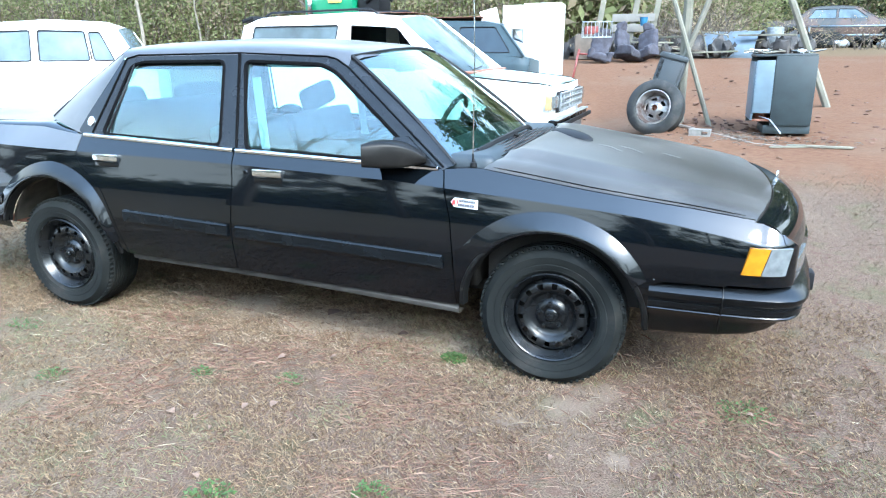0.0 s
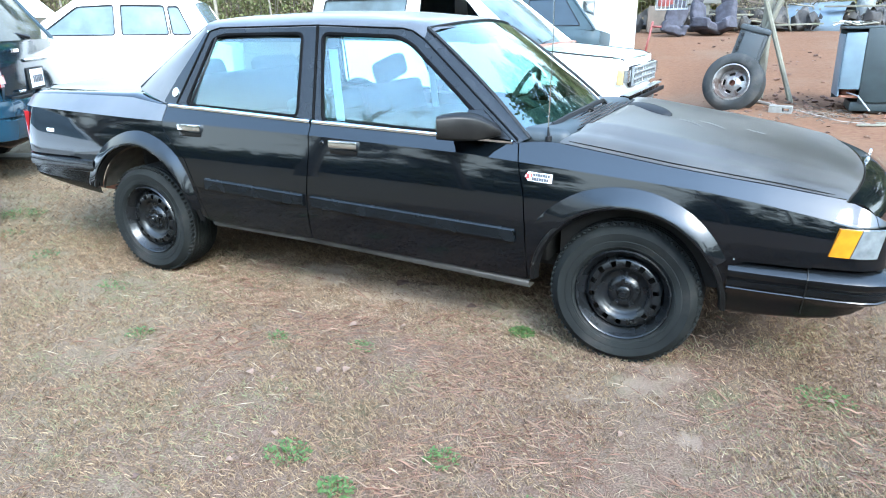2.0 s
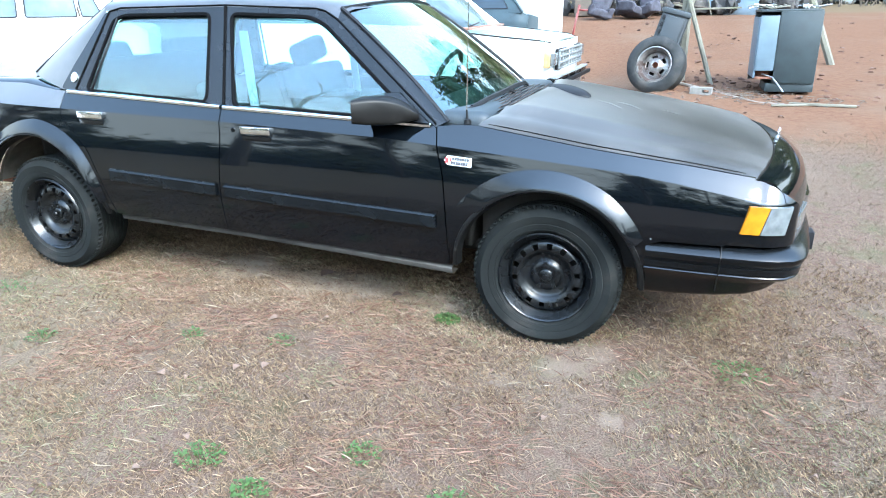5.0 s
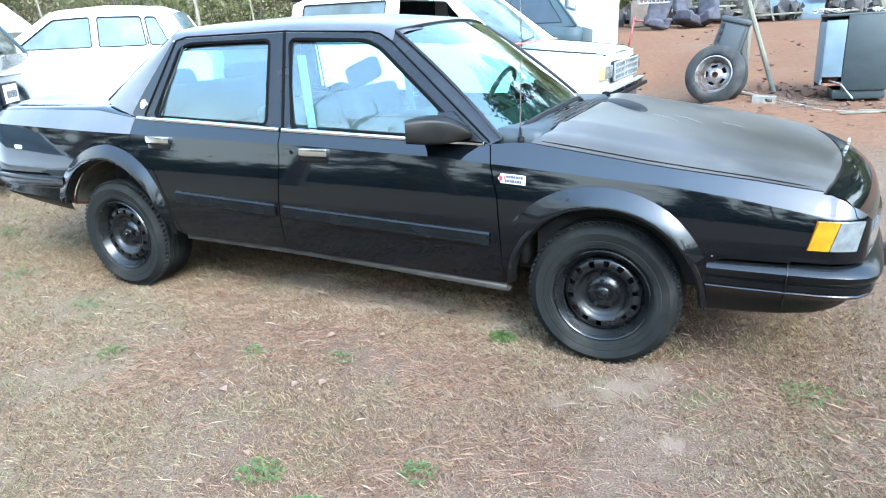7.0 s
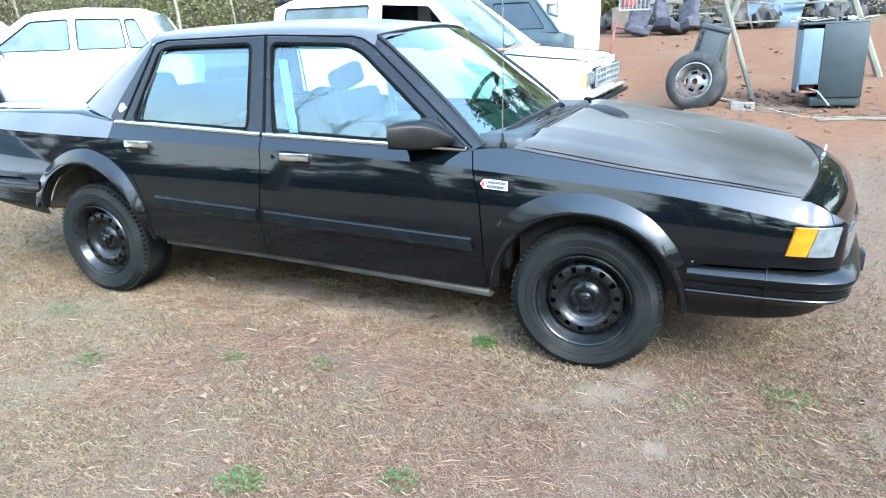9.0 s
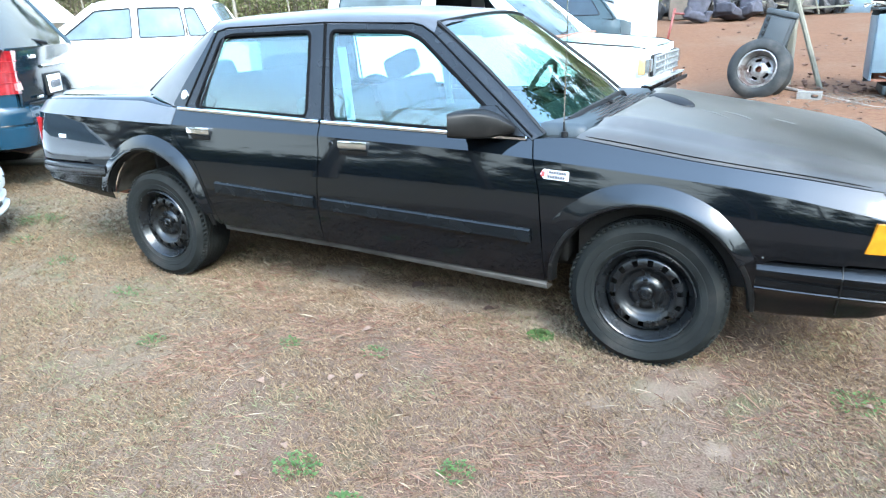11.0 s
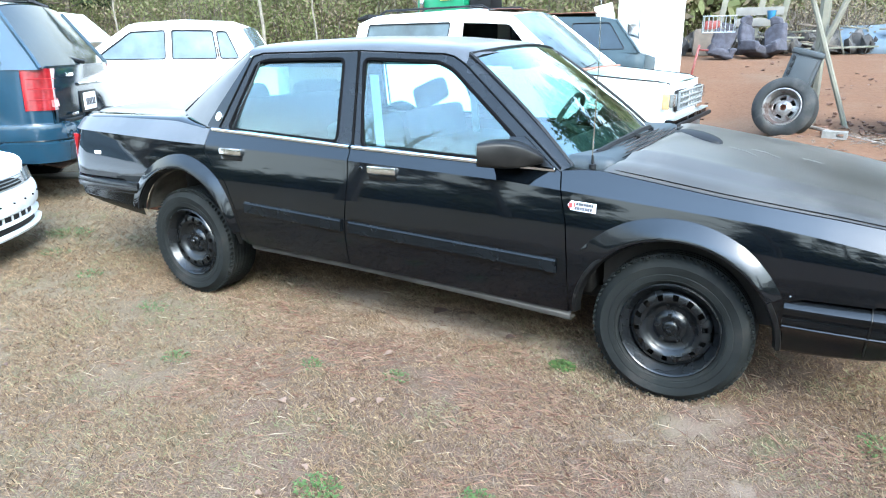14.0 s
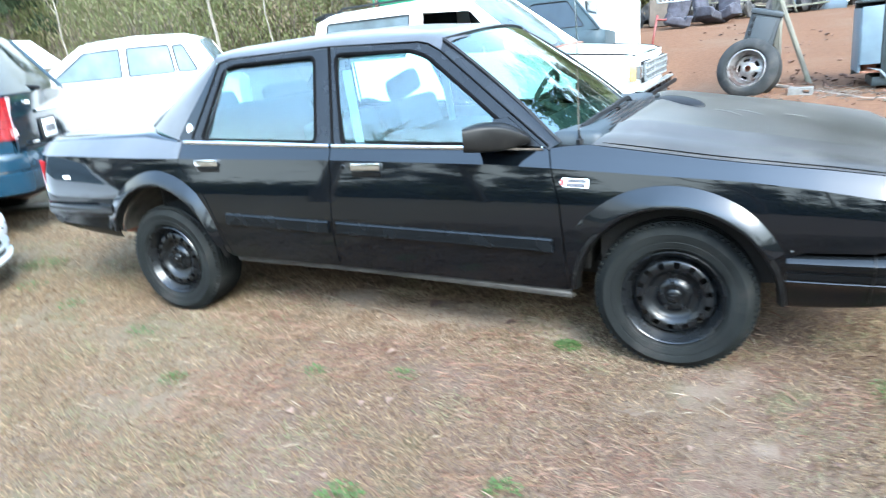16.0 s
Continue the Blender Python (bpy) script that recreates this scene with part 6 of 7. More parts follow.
slate, _ = vehicle("slate_hatchback", "faded slate-blue hatchback with rusted roof", m, "slate_paint", 4.2, 1.7, (1.40, -1.30), 0.31, 0.30,
                   [(-2.1, 0.80), (-2.0, 0.85), (1.2, 0.86), (2.0, 0.78), (2.1, 0.74)],
                   [[(-1.78, 0.90), (-0.85, 0.90), (-0.85, 1.33), (-1.47, 1.33)], [(-0.75, 0.90), (0.85, 0.90), (0.30, 1.33), (-0.75, 1.33)]],
                   [(-2.02, 0.85), (-1.58, 1.36), (-1.3, 1.42), (0, 1.45), (0.4, 1.41), (1.2, 0.87)], lean=0.3, glass_mat="dark_glass")
part("rusted_roof_skin", box((1.5, 1.1, 0.012), (-0.45, 0, 1.512), 0.004), "rust", slate)

# tall white wagon parked beside the blue utility
m = pose(-8.11, 4.21, 0.12, 0, 0, 215)
hatch, hskin = vehicle("white_wagon", "tall white wagon, sun-bleached, parked on dry grass", m, "white_paint", 3.8, 1.66, (1.25, -1.05), 0.33, 0.30,
                       [(-1.9, 0.95), (-1.75, 1.05), (0.7, 1.06), (0.9, 1.05), (1.75, 0.92), (1.9, 0.84)],
                       [[(-1.42, 1.13), (-1.18, 1.13), (-1.13, 1.48), (-1.26, 1.48)], [(-1.13, 1.13), (-0.55, 1.13), (-0.55, 1.50), (-1.08, 1.49)], [(-0.46, 1.13), (0.46, 1.13), (-0.02, 1.48), (-0.46, 1.50)]],
                       [(-1.72, 1.05), (-1.46, 1.50), (-1.25, 1.57), (-0.6, 1.60), (-0.02, 1.56), (0.72, 1.055)], lean=0.30)
for s in (-1, 1):
    part("door_mirror", box((0.10, 0.16, 0.11), (0.40, s * 0.86, 1.13), 0.03), "matte_black", hatch)
    part("pillar_strip", tube([(-1.155, s * 0.748, 1.13), (-1.105, s * 0.645, 1.485)], 0.013, 6), "chrome", hatch)
part("front_bumper", box((0.14, 1.6, 0.16), (1.90, 0, 0.50), 0.04), "matte_black", hatch)
part("rear_bumper", box((0.14, 1.6, 0.16), (-1.93, 0, 0.52), 0.04), "matte_black", hatch)

# blue utility, tail to the black sedan
m = pose(-5.43, 1.01, 0.0, 0, 0, 217) @ pose(2.37, -0.90, 0)
expl, eskin = vehicle("blue_utility", "dark blue four-door utility vehicle with red tail lamps", m, "blue_paint", 4.75, 1.84, (1.40, -1.48), 0.365, 0.36,
                      [(-2.375, 1.23), (-2.2, 1.24), (0.9, 1.16), (1.1, 1.15), (2.2, 1.02), (2.375, 0.95)],
                      [[(-2.06, 1.27), (-1.02, 1.24), (-1.08, 1.62), (-1.80, 1.63)], [(-0.90, 1.235), (0.02, 1.22), (-0.02, 1.63), (-0.94, 1.63)], [(0.12, 1.22), (1.05, 1.20), (0.45, 1.60), (0.10, 1.62)]],
                      [(-2.36, 1.24), (-2.03, 1.74), (-1.7, 1.78), (-0.5, 1.80), (0.4, 1.76), (1.25, 1.16)], lean=0.30, tail_round=0.05, glass_mat="dark_glass")
for s in (-1, 1):
    # the lens wraps from the tail round the corner on to the flank
    P = []
    for k in range(15):
        t = k / 14
        x = -2.412 + 0.215 * max(0.0, (t - 0.45) / 0.55) ** 1.5
        y = 0.700 + 0.10 * min(1.0, t / 0.45)
        lean = 0.035 * max(0.0, t - 0.5)
        P.append([(x + (z - 0.88) * lean, s * (y if t < 0.4 else max(y, eskin(max(x, -2.36), z)[1] + 0.010)), z) for z in (0.878, 0.892, 0.96, 1.03, 1.10, 1.17, 1.218, 1.230)])
    lamp = part("tail_lamp", thicken(grid(P), (0.02, -0.02 * s, 0)), "red_lens", expl, "tall red tail lamp")
    part("lens_band", grid([[(x - 0.004, y + 0.002 * s, z) for z in (0.905, 0.965)] for (x, y, _), *rest in P[1:9]]), "pale_red", lamp, "paler lower lens")
    for z in (0.972, 1.06, 1.145):
        part("lens_rib", tube([(x - 0.002, y + 0.002 * s, z) for (x, y, _), *rest in P[1:-1]], 0.0035, 4), "bright_red", lamp)
    part("roof_rail", tube([(-1.95, s * 0.62, 1.80), (-1.8, s * 0.63, 1.86), (0.2, s * 0.63, 1.88), (0.4, s * 0.62, 1.82)], 0.018, 6), "matte_black", expl)
part("cross_bar", tube([(-1.75, -0.63, 1.87), (-1.75, 0.63, 1.87)], 0.018, 6), "matte_black", expl)
half = [(-1.92, 0.93), (-2.15, 0.935), (-2.28, 0.925), (-2.38, 0.88), (-2.44, 0.78), (-2.47, 0.55), (-2.48, 0.25)]
path = half + [(x, -y) for x, y in half[::-1]]
rows = []
for i, p in enumerate(path):
    d = (Vector(path[min(i + 1, len(path) - 1)]) - Vector(path[max(i - 1, 0)])).normalized()
    nx, ny = d.y, -d.x
    if nx * (p[0] + 1.5) + ny * p[1] < 0:
        nx, ny = -nx, -ny
    rows.append([(p[0] + nx * o, p[1] + ny * o, z) for o, z in ((-0.06, 0.42), (0.0, 0.43), (0.015, 0.50), (0.02, 0.60), (0.0, 0.615), (0.02, 0.63), (0.025, 0.72), (0.012, 0.76), (-0.08, 0.775))])
part("rear_bumper", grid(rows), "blue_paint", expl, "body-coloured rear bumper")
part("loose_valance", box((0.26, 1.15, 0.014), (-2.20, 0.10, 0.375), 0.004, Matrix.Rotation(radians(-14), 4, "Y")), "rust_flap", expl, "loose brown panel hanging under the bumper")
part("bumper_step", box((0.10, 1.30, 0.02), (-2.43, 0, 0.775), 0.006), "matte_black", expl)
rows = []
for u in np.linspace(-1, 1, 21):
    rows.append([(-2.385 - 0.045 * (1 - u * u) - o, 0.765 * u, z) for o, z in ((0.0, 0.765), (0.016, 0.775), (0.024, 0.85), (0.030, 1.02), (0.031, 1.07), (0.027, 1.10), (0.020, 1.20), (0.008, 1.25))])
gate = part("tailgate", thicken(grid(rows), (0.02, 0, 0)), "gate_paint", expl, "near-black blue tailgate")
part("plate_recess", box((0.012, 0.42, 0.20), (-2.456, 0.12, 0.91), 0.005), "matte_black", gate)
part("number_plate", box((0.010, 0.31, 0.16), (-2.466, 0.12, 0.91), 0.004), "label_white", gate, "white number plate with dark bars")
for k in range(6):
    part("plate_bar", box((0.004, 0.026, 0.065), (-2.473, 0.015 + 0.042 * k, 0.905), 0), "label_ink", gate, smooth=False)
part("gate_strip", tube([(-2.420 - 0.045 * (1 - u * u), 0.765 * u, 1.075) for u in np.linspace(-0.45, 0.45, 9)], 0.016, 6), "chrome", gate)
part("rear_wiper", tube([(-2.42, 0.0, 1.27), (-2.36, 0.12, 1.30), (-2.30, 0.52, 1.34)], [0.02, 0.014, 0.010], 6), "matte_black", expl)
part("badge_bar", box((0.008, 0.16, 0.030), (-2.455, 0.50, 1.17), 0.003), "chrome", gate)
part("badge_bar", box((0.008, 0.14, 0.025), (-2.455, 0.50, 0.82), 0.003), "chrome", gate)

# white car nose
m = pose(-4.17, -0.19, 0.0, 0, 0, 29) @ Matrix.Scale(0.93, 4) @ pose(-1.92, 0, 0)
honda, nskin = vehicle("white_coupe", "white compact car with a slim dark grille", m, "white_paint", 3.7, 1.66, (1.00, -1.15), 0.30, 0.22,
                       [(-1.85, 0.85), (-1.6, 0.92), (0.6, 0.90), (0.8, 0.88), (1.66, 0.71), (1.85, 0.645)],
                       [[(-1.0, 0.96), (-0.2, 0.95), (-0.25, 1.28), (-0.85, 1.28)], [(-0.1, 0.95), (0.65, 0.94), (0.15, 1.26), (-0.12, 1.28)]],
                       [(-1.5, 0.92), (-0.95, 1.31), (-0.7, 1.34), (-0.1, 1.35), (0.2, 1.32), (0.9, 0.885)], lean=0.45, nose_round=0.17)
def nose_arc(hw, x, bow, n=17):
    return [(x - bow * abs(u) ** 2.4, hw * u) for u in np.linspace(-1, 1, n)]
P = [[(x + o, y, z) for o, z in ((-0.06, 0.180), (0.02, 0.184), (0.052, 0.198), (0.058, 0.216), (0.036, 0.226), (0.010, 0.228), (0.012, 0.272), (0.030, 0.275), (0.046, 0.284), (0.044, 0.299), (0.026, 0.304), (0.016, 0.306), (0.022, 0.346), (0.040, 0.350), (0.054, 0.362), (0.062, 0.41), (0.056, 0.46), (0.040, 0.497), (0.015, 0.52), (-0.08, 0.535))] for x, y in nose_arc(0.82, 1.89, 0.22, 25)]
nb = part("front_bumper", grid(P), "white_paint", honda, "white plastic bumper with two rows of air slots", sharp=35)
for z0, z1, w, o in ((0.307, 0.346, 0.50, 0.026), (0.229, 0.272, 0.60, 0.017)):
    part("air_slot", grid([[(x + o, y, z0), (x + o, y, z1)] for x, y in nose_arc(w, 1.89, 0.22 * (w / 0.82) ** 2.4)]), "matte_black", nb)
for k in range(6):
    y = -0.17 + 0.11 * k
    part("slot_rib", box((0.03, 0.022, 0.040), (1.908 - 0.22 * (abs(y) / 0.82) ** 2.4, y, 0.326), 0.004), "white_paint", nb)
for k in range(9):
    u = -0.8 + 0.2 * k
    part("bumper_screw", box((0.012, 0.014, 0.014), (1.89 - 0.22 * abs(u) ** 2.4 + 0.062, 0.82 * u, 0.435), 0.003), "matte_black", nb)
part("grille", grid([[(x - 0.008, y, 0.540), (x - 0.03, y, 0.622)] for x, y in nose_arc(0.42, 1.925, 0.05)]), "matte_black", honda)
for z in (0.56, 0.585, 0.61):
    part("grille_bar", tube([(x - 0.008, y, z) for x, y in nose_arc(0.42, 1.925, 0.05)], 0.004, 5), "grey_trim", honda)
bm = lathe([(0.0, -0.006), (0.03, -0.004), (0.036, 0.004)], 24)
bmesh.ops.transform(bm, matrix=pose(1.925, 0, 0.582, 0, 0, 90), verts=bm.verts)
part("emblem", bm, "grey_trim", honda)
for s in (-1,):
    part("signal_lamp", box((0.03, 0.15, 0.042), (1.905, s * 0.30, 0.326), 0.008, Matrix.Rotation(radians(s * 9), 4, "Z")), "orange_lens", honda, "orange turn signal in the bumper")
for s in (-1, 1):
    part("headlamp", grid([[(1.925 - 0.22 * (abs(y) / 0.82) ** 2.4, s * y, 0.540), (1.905 - 0.22 * (abs(y) / 0.82) ** 2.4, s * y, 0.632)] for y in np.linspace(0.44, 0.69, 8)]), "clear_lens", honda)


# ---- things in the yard ----
def on_ground(x, y, rx=0, ry=0, rz=0, dz=0.0):
    return pose(x, y, ground_z(x, y) + dz, rx, ry, rz)


# spare wheel leaning on the tripod
def spare_wheel(x, y, r, rx, rz):
    t = thing("spare_wheel", "worn tyre on a corroded slotted alloy rim, leaning against posts", "wheel", on_ground(x, y, 0, 0, rz) @ pose(0, 0, 0, rx, 0, 0) @ pose(0, 0, r))
    q = r * 0.60
    part("tyre", lathe([(q, 0.03), (q + 0.012, 0.0), (q + 0.03, -0.012), (r - 0.06, -0.010), (r - 0.02, 0.015), (r, 0.035), (r, 0.195), (r - 0.03, 0.225), (q, 0.21)], 56), material("dust_greyed_tyre", (0.030, 0.031, 0.031), 0.75, vary=0.35, size=7, bump=0.15, second=(0.055, 0.05, 0.045), second_at=0.58, spec=0.1), t)
    alloy = material("corroded_alloy", (0.2429, 0.2323, 0.2244), 0.4, metal=0.6, vary=0.3, size=14, second=(0.1056, 0.07392, 0.06336), second_at=0.54)
    part("rim", lathe([(q + 0.004, 0.03), (q + 0.010, 0.004), (q - 0.004, 0.0), (q - 0.012, 0.02), (q - 0.03, 0.06), (q - 0.035, 0.13)], 56), alloy, t)
    part("rim_back", lathe([(q - 0.035, 0.16), (0.0, 0.17)], 40), "gap", t)
    seg = 50
    bm = bmesh.new()
    prof = [(q - 0.03, 0.12), (q - 0.06, 0.105), (q - 0.08, 0.10), (0.128, 0.095), (0.088, 0.088), (0.066, 0.066), (0.034, 0.062)]
    V = [[bm.verts.new((a * math.cos(k * math.tau / seg), b, a * math.sin(k * math.tau / seg))) for k in range(seg)] for a, b in prof]
    for a in range(len(V) - 1):
        for k in range(seg):
            if a == 3 and k % 10 in (2, 3, 4, 5, 6):
                continue
            bm.faces.new((V[a][k], V[a][(k + 1) % seg], V[a + 1][(k + 1) % seg], V[a + 1][k]))
    part("spokes", thicken(bm, (0, 0.012, 0)), alloy, t)
    part("hub_hole", lathe([(0.034, 0.060), (0.036, 0.12), (0.0, 0.12)], 24), "rust", t)
    return t


spare_wheel(0.05, 5.86, 0.330, -14, -14)

# grey moulded panel leaning on the posts
pm = material("grey_moulded_plastic", (0.0168, 0.021, 0.02363), 0.55, vary=0.25, size=6, bump=0.1)
t = thing("plastic_panel", "dark grey moulded plastic panel leaning against posts", "panel", on_ground(0.03, 6.12, 0, 0, -6) @ pose(0, 0, 0, -8, 14, 0))
part("sheet", box((0.32, 0.05, 0.94), (0, 0, 0.47), 0.03, seg=3), pm, t)
part("rib", box((0.22, 0.02, 0.60), (0.01, -0.034, 0.55), 0.01), pm, t)
part("rim", box((0.34, 0.07, 0.06), (0, -0.01, 0.90), 0.02), pm, t)
for k in range(5):
    part("notch", box((0.03, 0.016, 0.05), (-0.12, -0.035, 0.50 + 0.08 * k), 0.005), "matte_black", t)

# wooden tripod of poles
tri = thing("pole_tripod", "weathered timber poles lashed into a tall tripod", "posts", on_ground(0.36, 6.5))
def pole(a, b, w, nm="pole"):
    a, b = Vector(a), Vector(b)
    mid = a.lerp(b, 0.5) + Vector((0.01, 0.01, 0))
    part(nm, tube([a, mid, b], [w, w * 0.95, w * 0.85], 7), "wood", tri)
pole((0.006, 0.15, -0.15), (-0.03, 0.15, 2.5), 0.062)
pole((0.40, -0.05, -0.1), (-0.56, 0.0, 2.5), 0.030)
pole((-0.30, 0.02, -0.1), (0.56, 0.08, 2.5), 0.036)
pole((1.93, 1.57, 0.05), (0.94, 1.57, 2.3), 0.05)

# gutted cooling unit
au = thing("cooling_unit", "dark grey sheet-metal cooling unit with a blue-grey side, wires on top", "appliance", on_ground(1.44, 6.16, 0, 0, 2) @ pose(0, 0, 0, 0, -1, 0) @ Matrix.Diagonal((0.94, 1, 0.8, 1)))
dark = material("dark_slate_enamel", (0.0165, 0.0255, 0.0285), 0.5, vary=0.2, size=9, bump=0.15, bump_size=120)
pale = material("pale_blue_enamel", (0.09792, 0.1382, 0.167), 0.45, vary=0.15, size=5, second=(0.09792, 0.1267, 0.144), second_at=0.66)
part("side_panel", box((0.025, 0.50, 0.80), (-0.315, 0.0, 0.60), 0.006), pale, au)
part("front_panel", box((0.44, 0.025, 0.94), (0.11, -0.265, 0.60), 0.006), dark, au)
part("corner_panel", box((0.20, 0.022, 0.72), (-0.215, -0.263, 0.66), 0.005), pale, au, "pale blue access panel")
part("back_panel", box((0.64, 0.025, 0.94), (0.0, 0.26, 0.60), 0.006), dark, au)
part("end_panel", box((0.025, 0.50, 0.94), (0.325, 0.0, 0.60), 0.006), dark, au)
part("lid", box((0.652, 0.535, 0.03), (0.0, 0.0, 1.08), 0.01), dark, au)
part("base_pan", box((0.52, 0.46, 0.12), (0.08, -0.02, 0.07), 0.02), dark, au)
part("inner_shelf", box((0.60, 0.48, 0.03), (0.0, 0.0, 0.20), 0.005), "rust", au)
bm = lathe([(0.0, 0.0), (0.07, 0.0), (0.085, 0.03), (0.085, 0.13), (0.06, 0.16), (0.0, 0.16)], 20)
bmesh.ops.transform(bm, matrix=pose(-0.20, -0.10, 0.215, 90, 0, 0), verts=bm.verts)
part("compressor", bm, "rust", au)
part("pipe", tube([(-0.22, -0.2, 0.25), (-0.12, -0.32, 0.22), (0.0, -0.42, 0.04)], 0.010, 6), "grey_trim", au)
for k in range(9):
    rr = random.Random(k)
    a = [(rr.uniform(-0.3, 0.3), rr.uniform(-0.22, 0.22), 1.105 + 0.012 * k * 0.6)]
    for _ in range(5):
        a.append((a[-1][0] + rr.uniform(-0.16, 0.16), max(-0.26, min(0.26, a[-1][1] + rr.uniform(-0.12, 0.12))), 1.10 + rr.uniform(0.005, 0.06)))
    w = part("wire", tube(a, 0.010, 5), ("label_white", "wood", "clear_lens")[k % 3])
    w.matrix_world = on_ground(1.45, 6.16, 0, 0, 2) @ Matrix.Diagonal((0.94, 1, 0.8, 1))
    tagged(w, "loose pale cable lying on the cooling unit", "cable", "cables on the unit")

# concrete block, hose, planks
t = thing("concrete_block", "pale hollow concrete block on the clay", "block", on_ground(0.62, 5.78, 0, 0, -8) @ Matrix.Scale(0.68, 4))
bm = plate([(-0.17, 0), (0.17, 0), (0.17, 0.12), (-0.17, 0.12)], [rounded([(0.03, 0.035), (0.13, 0.035), (0.13, 0.088), (0.03, 0.088)], 0.01)], lambda a, b: (a, -0.09, b), (0, 0.18, 0))
part("block_body", bm, "concrete", t, smooth=False)
hose = part("hose", tube([(0.35, 6.35, ground_z(0, 6.35) + 0.05), (0.72, 6.05, ground_z(0, 6.05) + 0.02), (0.95, 5.72, ground_z(0, 5.72) + 0.03), (1.2, 5.5, ground_z(0, 5.5) + 0.015), (1.55, 5.42, ground_z(0, 5.42) + 0.02)], 0.022, 7), material("grey_brown_pipe", (0.143, 0.117, 0.0975), 0.8, vary=0.3))
tagged(hose, "bent grey-brown pipe lying on the clay", "pipe")
def board(x, y, l, w, h, turn, mat="wood", dz=0.0, label="grey weathered plank on the ground"):
    ob = part("plank", box((l, w, h), (0, 0, h / 2), 0.006), mat)
    ob.matrix_world = on_ground(x, y, 0, 0, turn, dz)
    return tagged(ob, label, "plank", "loose planks")
board(1.80, 5.42, 0.62, 0.04, 0.025, -3)
board(1.50, 5.36, 0.4, 0.025, 0.02, 20)
board(-6.6, 1.95, 1.1, 0.25, 0.03, 20, label="flat brown board under the blue utility")
twigs = bmesh.new()
rr = random.Random(5)
for k in range(150):
    x, y = 1.10 + rr.gauss(0, 0.45), 5.75 + rr.gauss(0, 0.20)
    a, l = rr.uniform(0, math.tau), rr.uniform(0.04, 0.18)
    z = ground_z(x, y)
    tube([(x, y, z + 0.01), (x + l * 0.5 * math.cos(a), y + l * 0.5 * math.sin(a), z + rr.uniform(0.005, 0.03)), (x + l * math.cos(a), y + l * math.sin(a), z + 0.006)], 0.004, 4, twigs)
tagged(part("twig_litter", twigs, bark), "twigs and roots littering the clay", "litter", kind="stuff")
# clods of clay
bm = bmesh.new()
for k in range(520):
    x, y, s = rr.uniform(-1.5, 6), rr.uniform(4.8, 13), 0.006 + 0.028 * rr.random() ** 2.5
    if k % 2:
        # leaf litter drifted round the cooling unit and the tripod
        x, y, s = 1.1 + rr.gauss(0, 0.75), 6.2 + rr.gauss(0, 0.45), 0.008 + 0.022 * rr.random() ** 2
    o = bmesh.new()
    bmesh.ops.create_icosphere(o, subdivisions=1, radius=s)
    for v in o.verts:
        v.co = Vector((v.co.x * 1.4, v.co.y, v.co.z * 0.7)) * rr.uniform(0.7, 1.3) + Vector((x, y, ground_z(x, y) + s * 0.3))
    join(bm, o)
tagged(part("clods", bm, material("dark_clay_clods", (0.0825, 0.04125, 0.027), 1.0, vary=0.4, size=4, bump=0.3), smooth=False), "dark clods and cones on red clay", "clods", kind="stuff")

# white open refrigerator with its door leaning beside it
fr = thing("refrigerator", "white open refrigerator carcass with moulded shelves", "refrigerator", on_ground(-2.06, 9.75, 0, 0, 4))
en = material("white_enamel", (0.82, 0.82, 0.80), 0.35, vary=0.04, size=3, coat=0.3)
part("side_wall", box((0.62, 0.05, 1.56), (0.0, -0.33, 0.80), 0.012), en, fr)
part("side_wall", box((0.62, 0.05, 1.56), (0.0, 0.33, 0.80), 0.012), en, fr)
part("back_wall", box((0.05, 0.66, 1.56), (0.30, 0, 0.80), 0.012), en, fr)
for z in (0.04, 0.45, 0.85, 1.20, 1.56):
    part("shelf", box((0.58, 0.62, 0.03), (0.0, 0, z), 0.006), en, fr)
dr = thing("shelved_panel", "white moulded inner panel with bins, leaning", "panel", on_ground(-2.55, 9.45, 0, 0, 6))
part("door_panel", box((0.36, 0.05, 1.60), (0, 0, 0.80), 0.015), en, dr)
for z in (0.3, 0.62, 0.95, 1.25):
    part("door_bin", box((0.30, 0.09, 0.09), (0.02, -0.06, z), 0.02), en, dr)
db = thing("white_board", "white sheet leaning against the refrigerator", "panel", on_ground(-2.55, 9.25, 0, 0, 8) @ pose(0, 0, 0, 0, -14, 0))
part("sheet", box((0.30, 0.02, 1.6), (0, 0, 0.8), 0.004), en, db)

# red jack post
rp = thing("red_post", "red steel post with a short cross bar", "post", on_ground(-1.55, 9.6) @ pose(0, 0, 0, 0, 10, 0))
red = material("red_enamel", (0.129, 0.01814, 0.01411), 0.5, vary=0.25, size=12, second=(0.1008, 0.03226, 0.02016))
part("post", tube([(0, 0, -0.05), (0, 0, 0.86)], 0.020, 8), red, rp)
part("cross_bar", tube([(0, 0, 0.78), (0.16, 0, 0.80)], 0.018, 8), red, rp)


# scrap along the wood edge
plush = material("grey_violet_upholstery", (0.0375, 0.03525, 0.045), 0.95, vary=0.45, size=7, bump=0.4, bump_size=25)
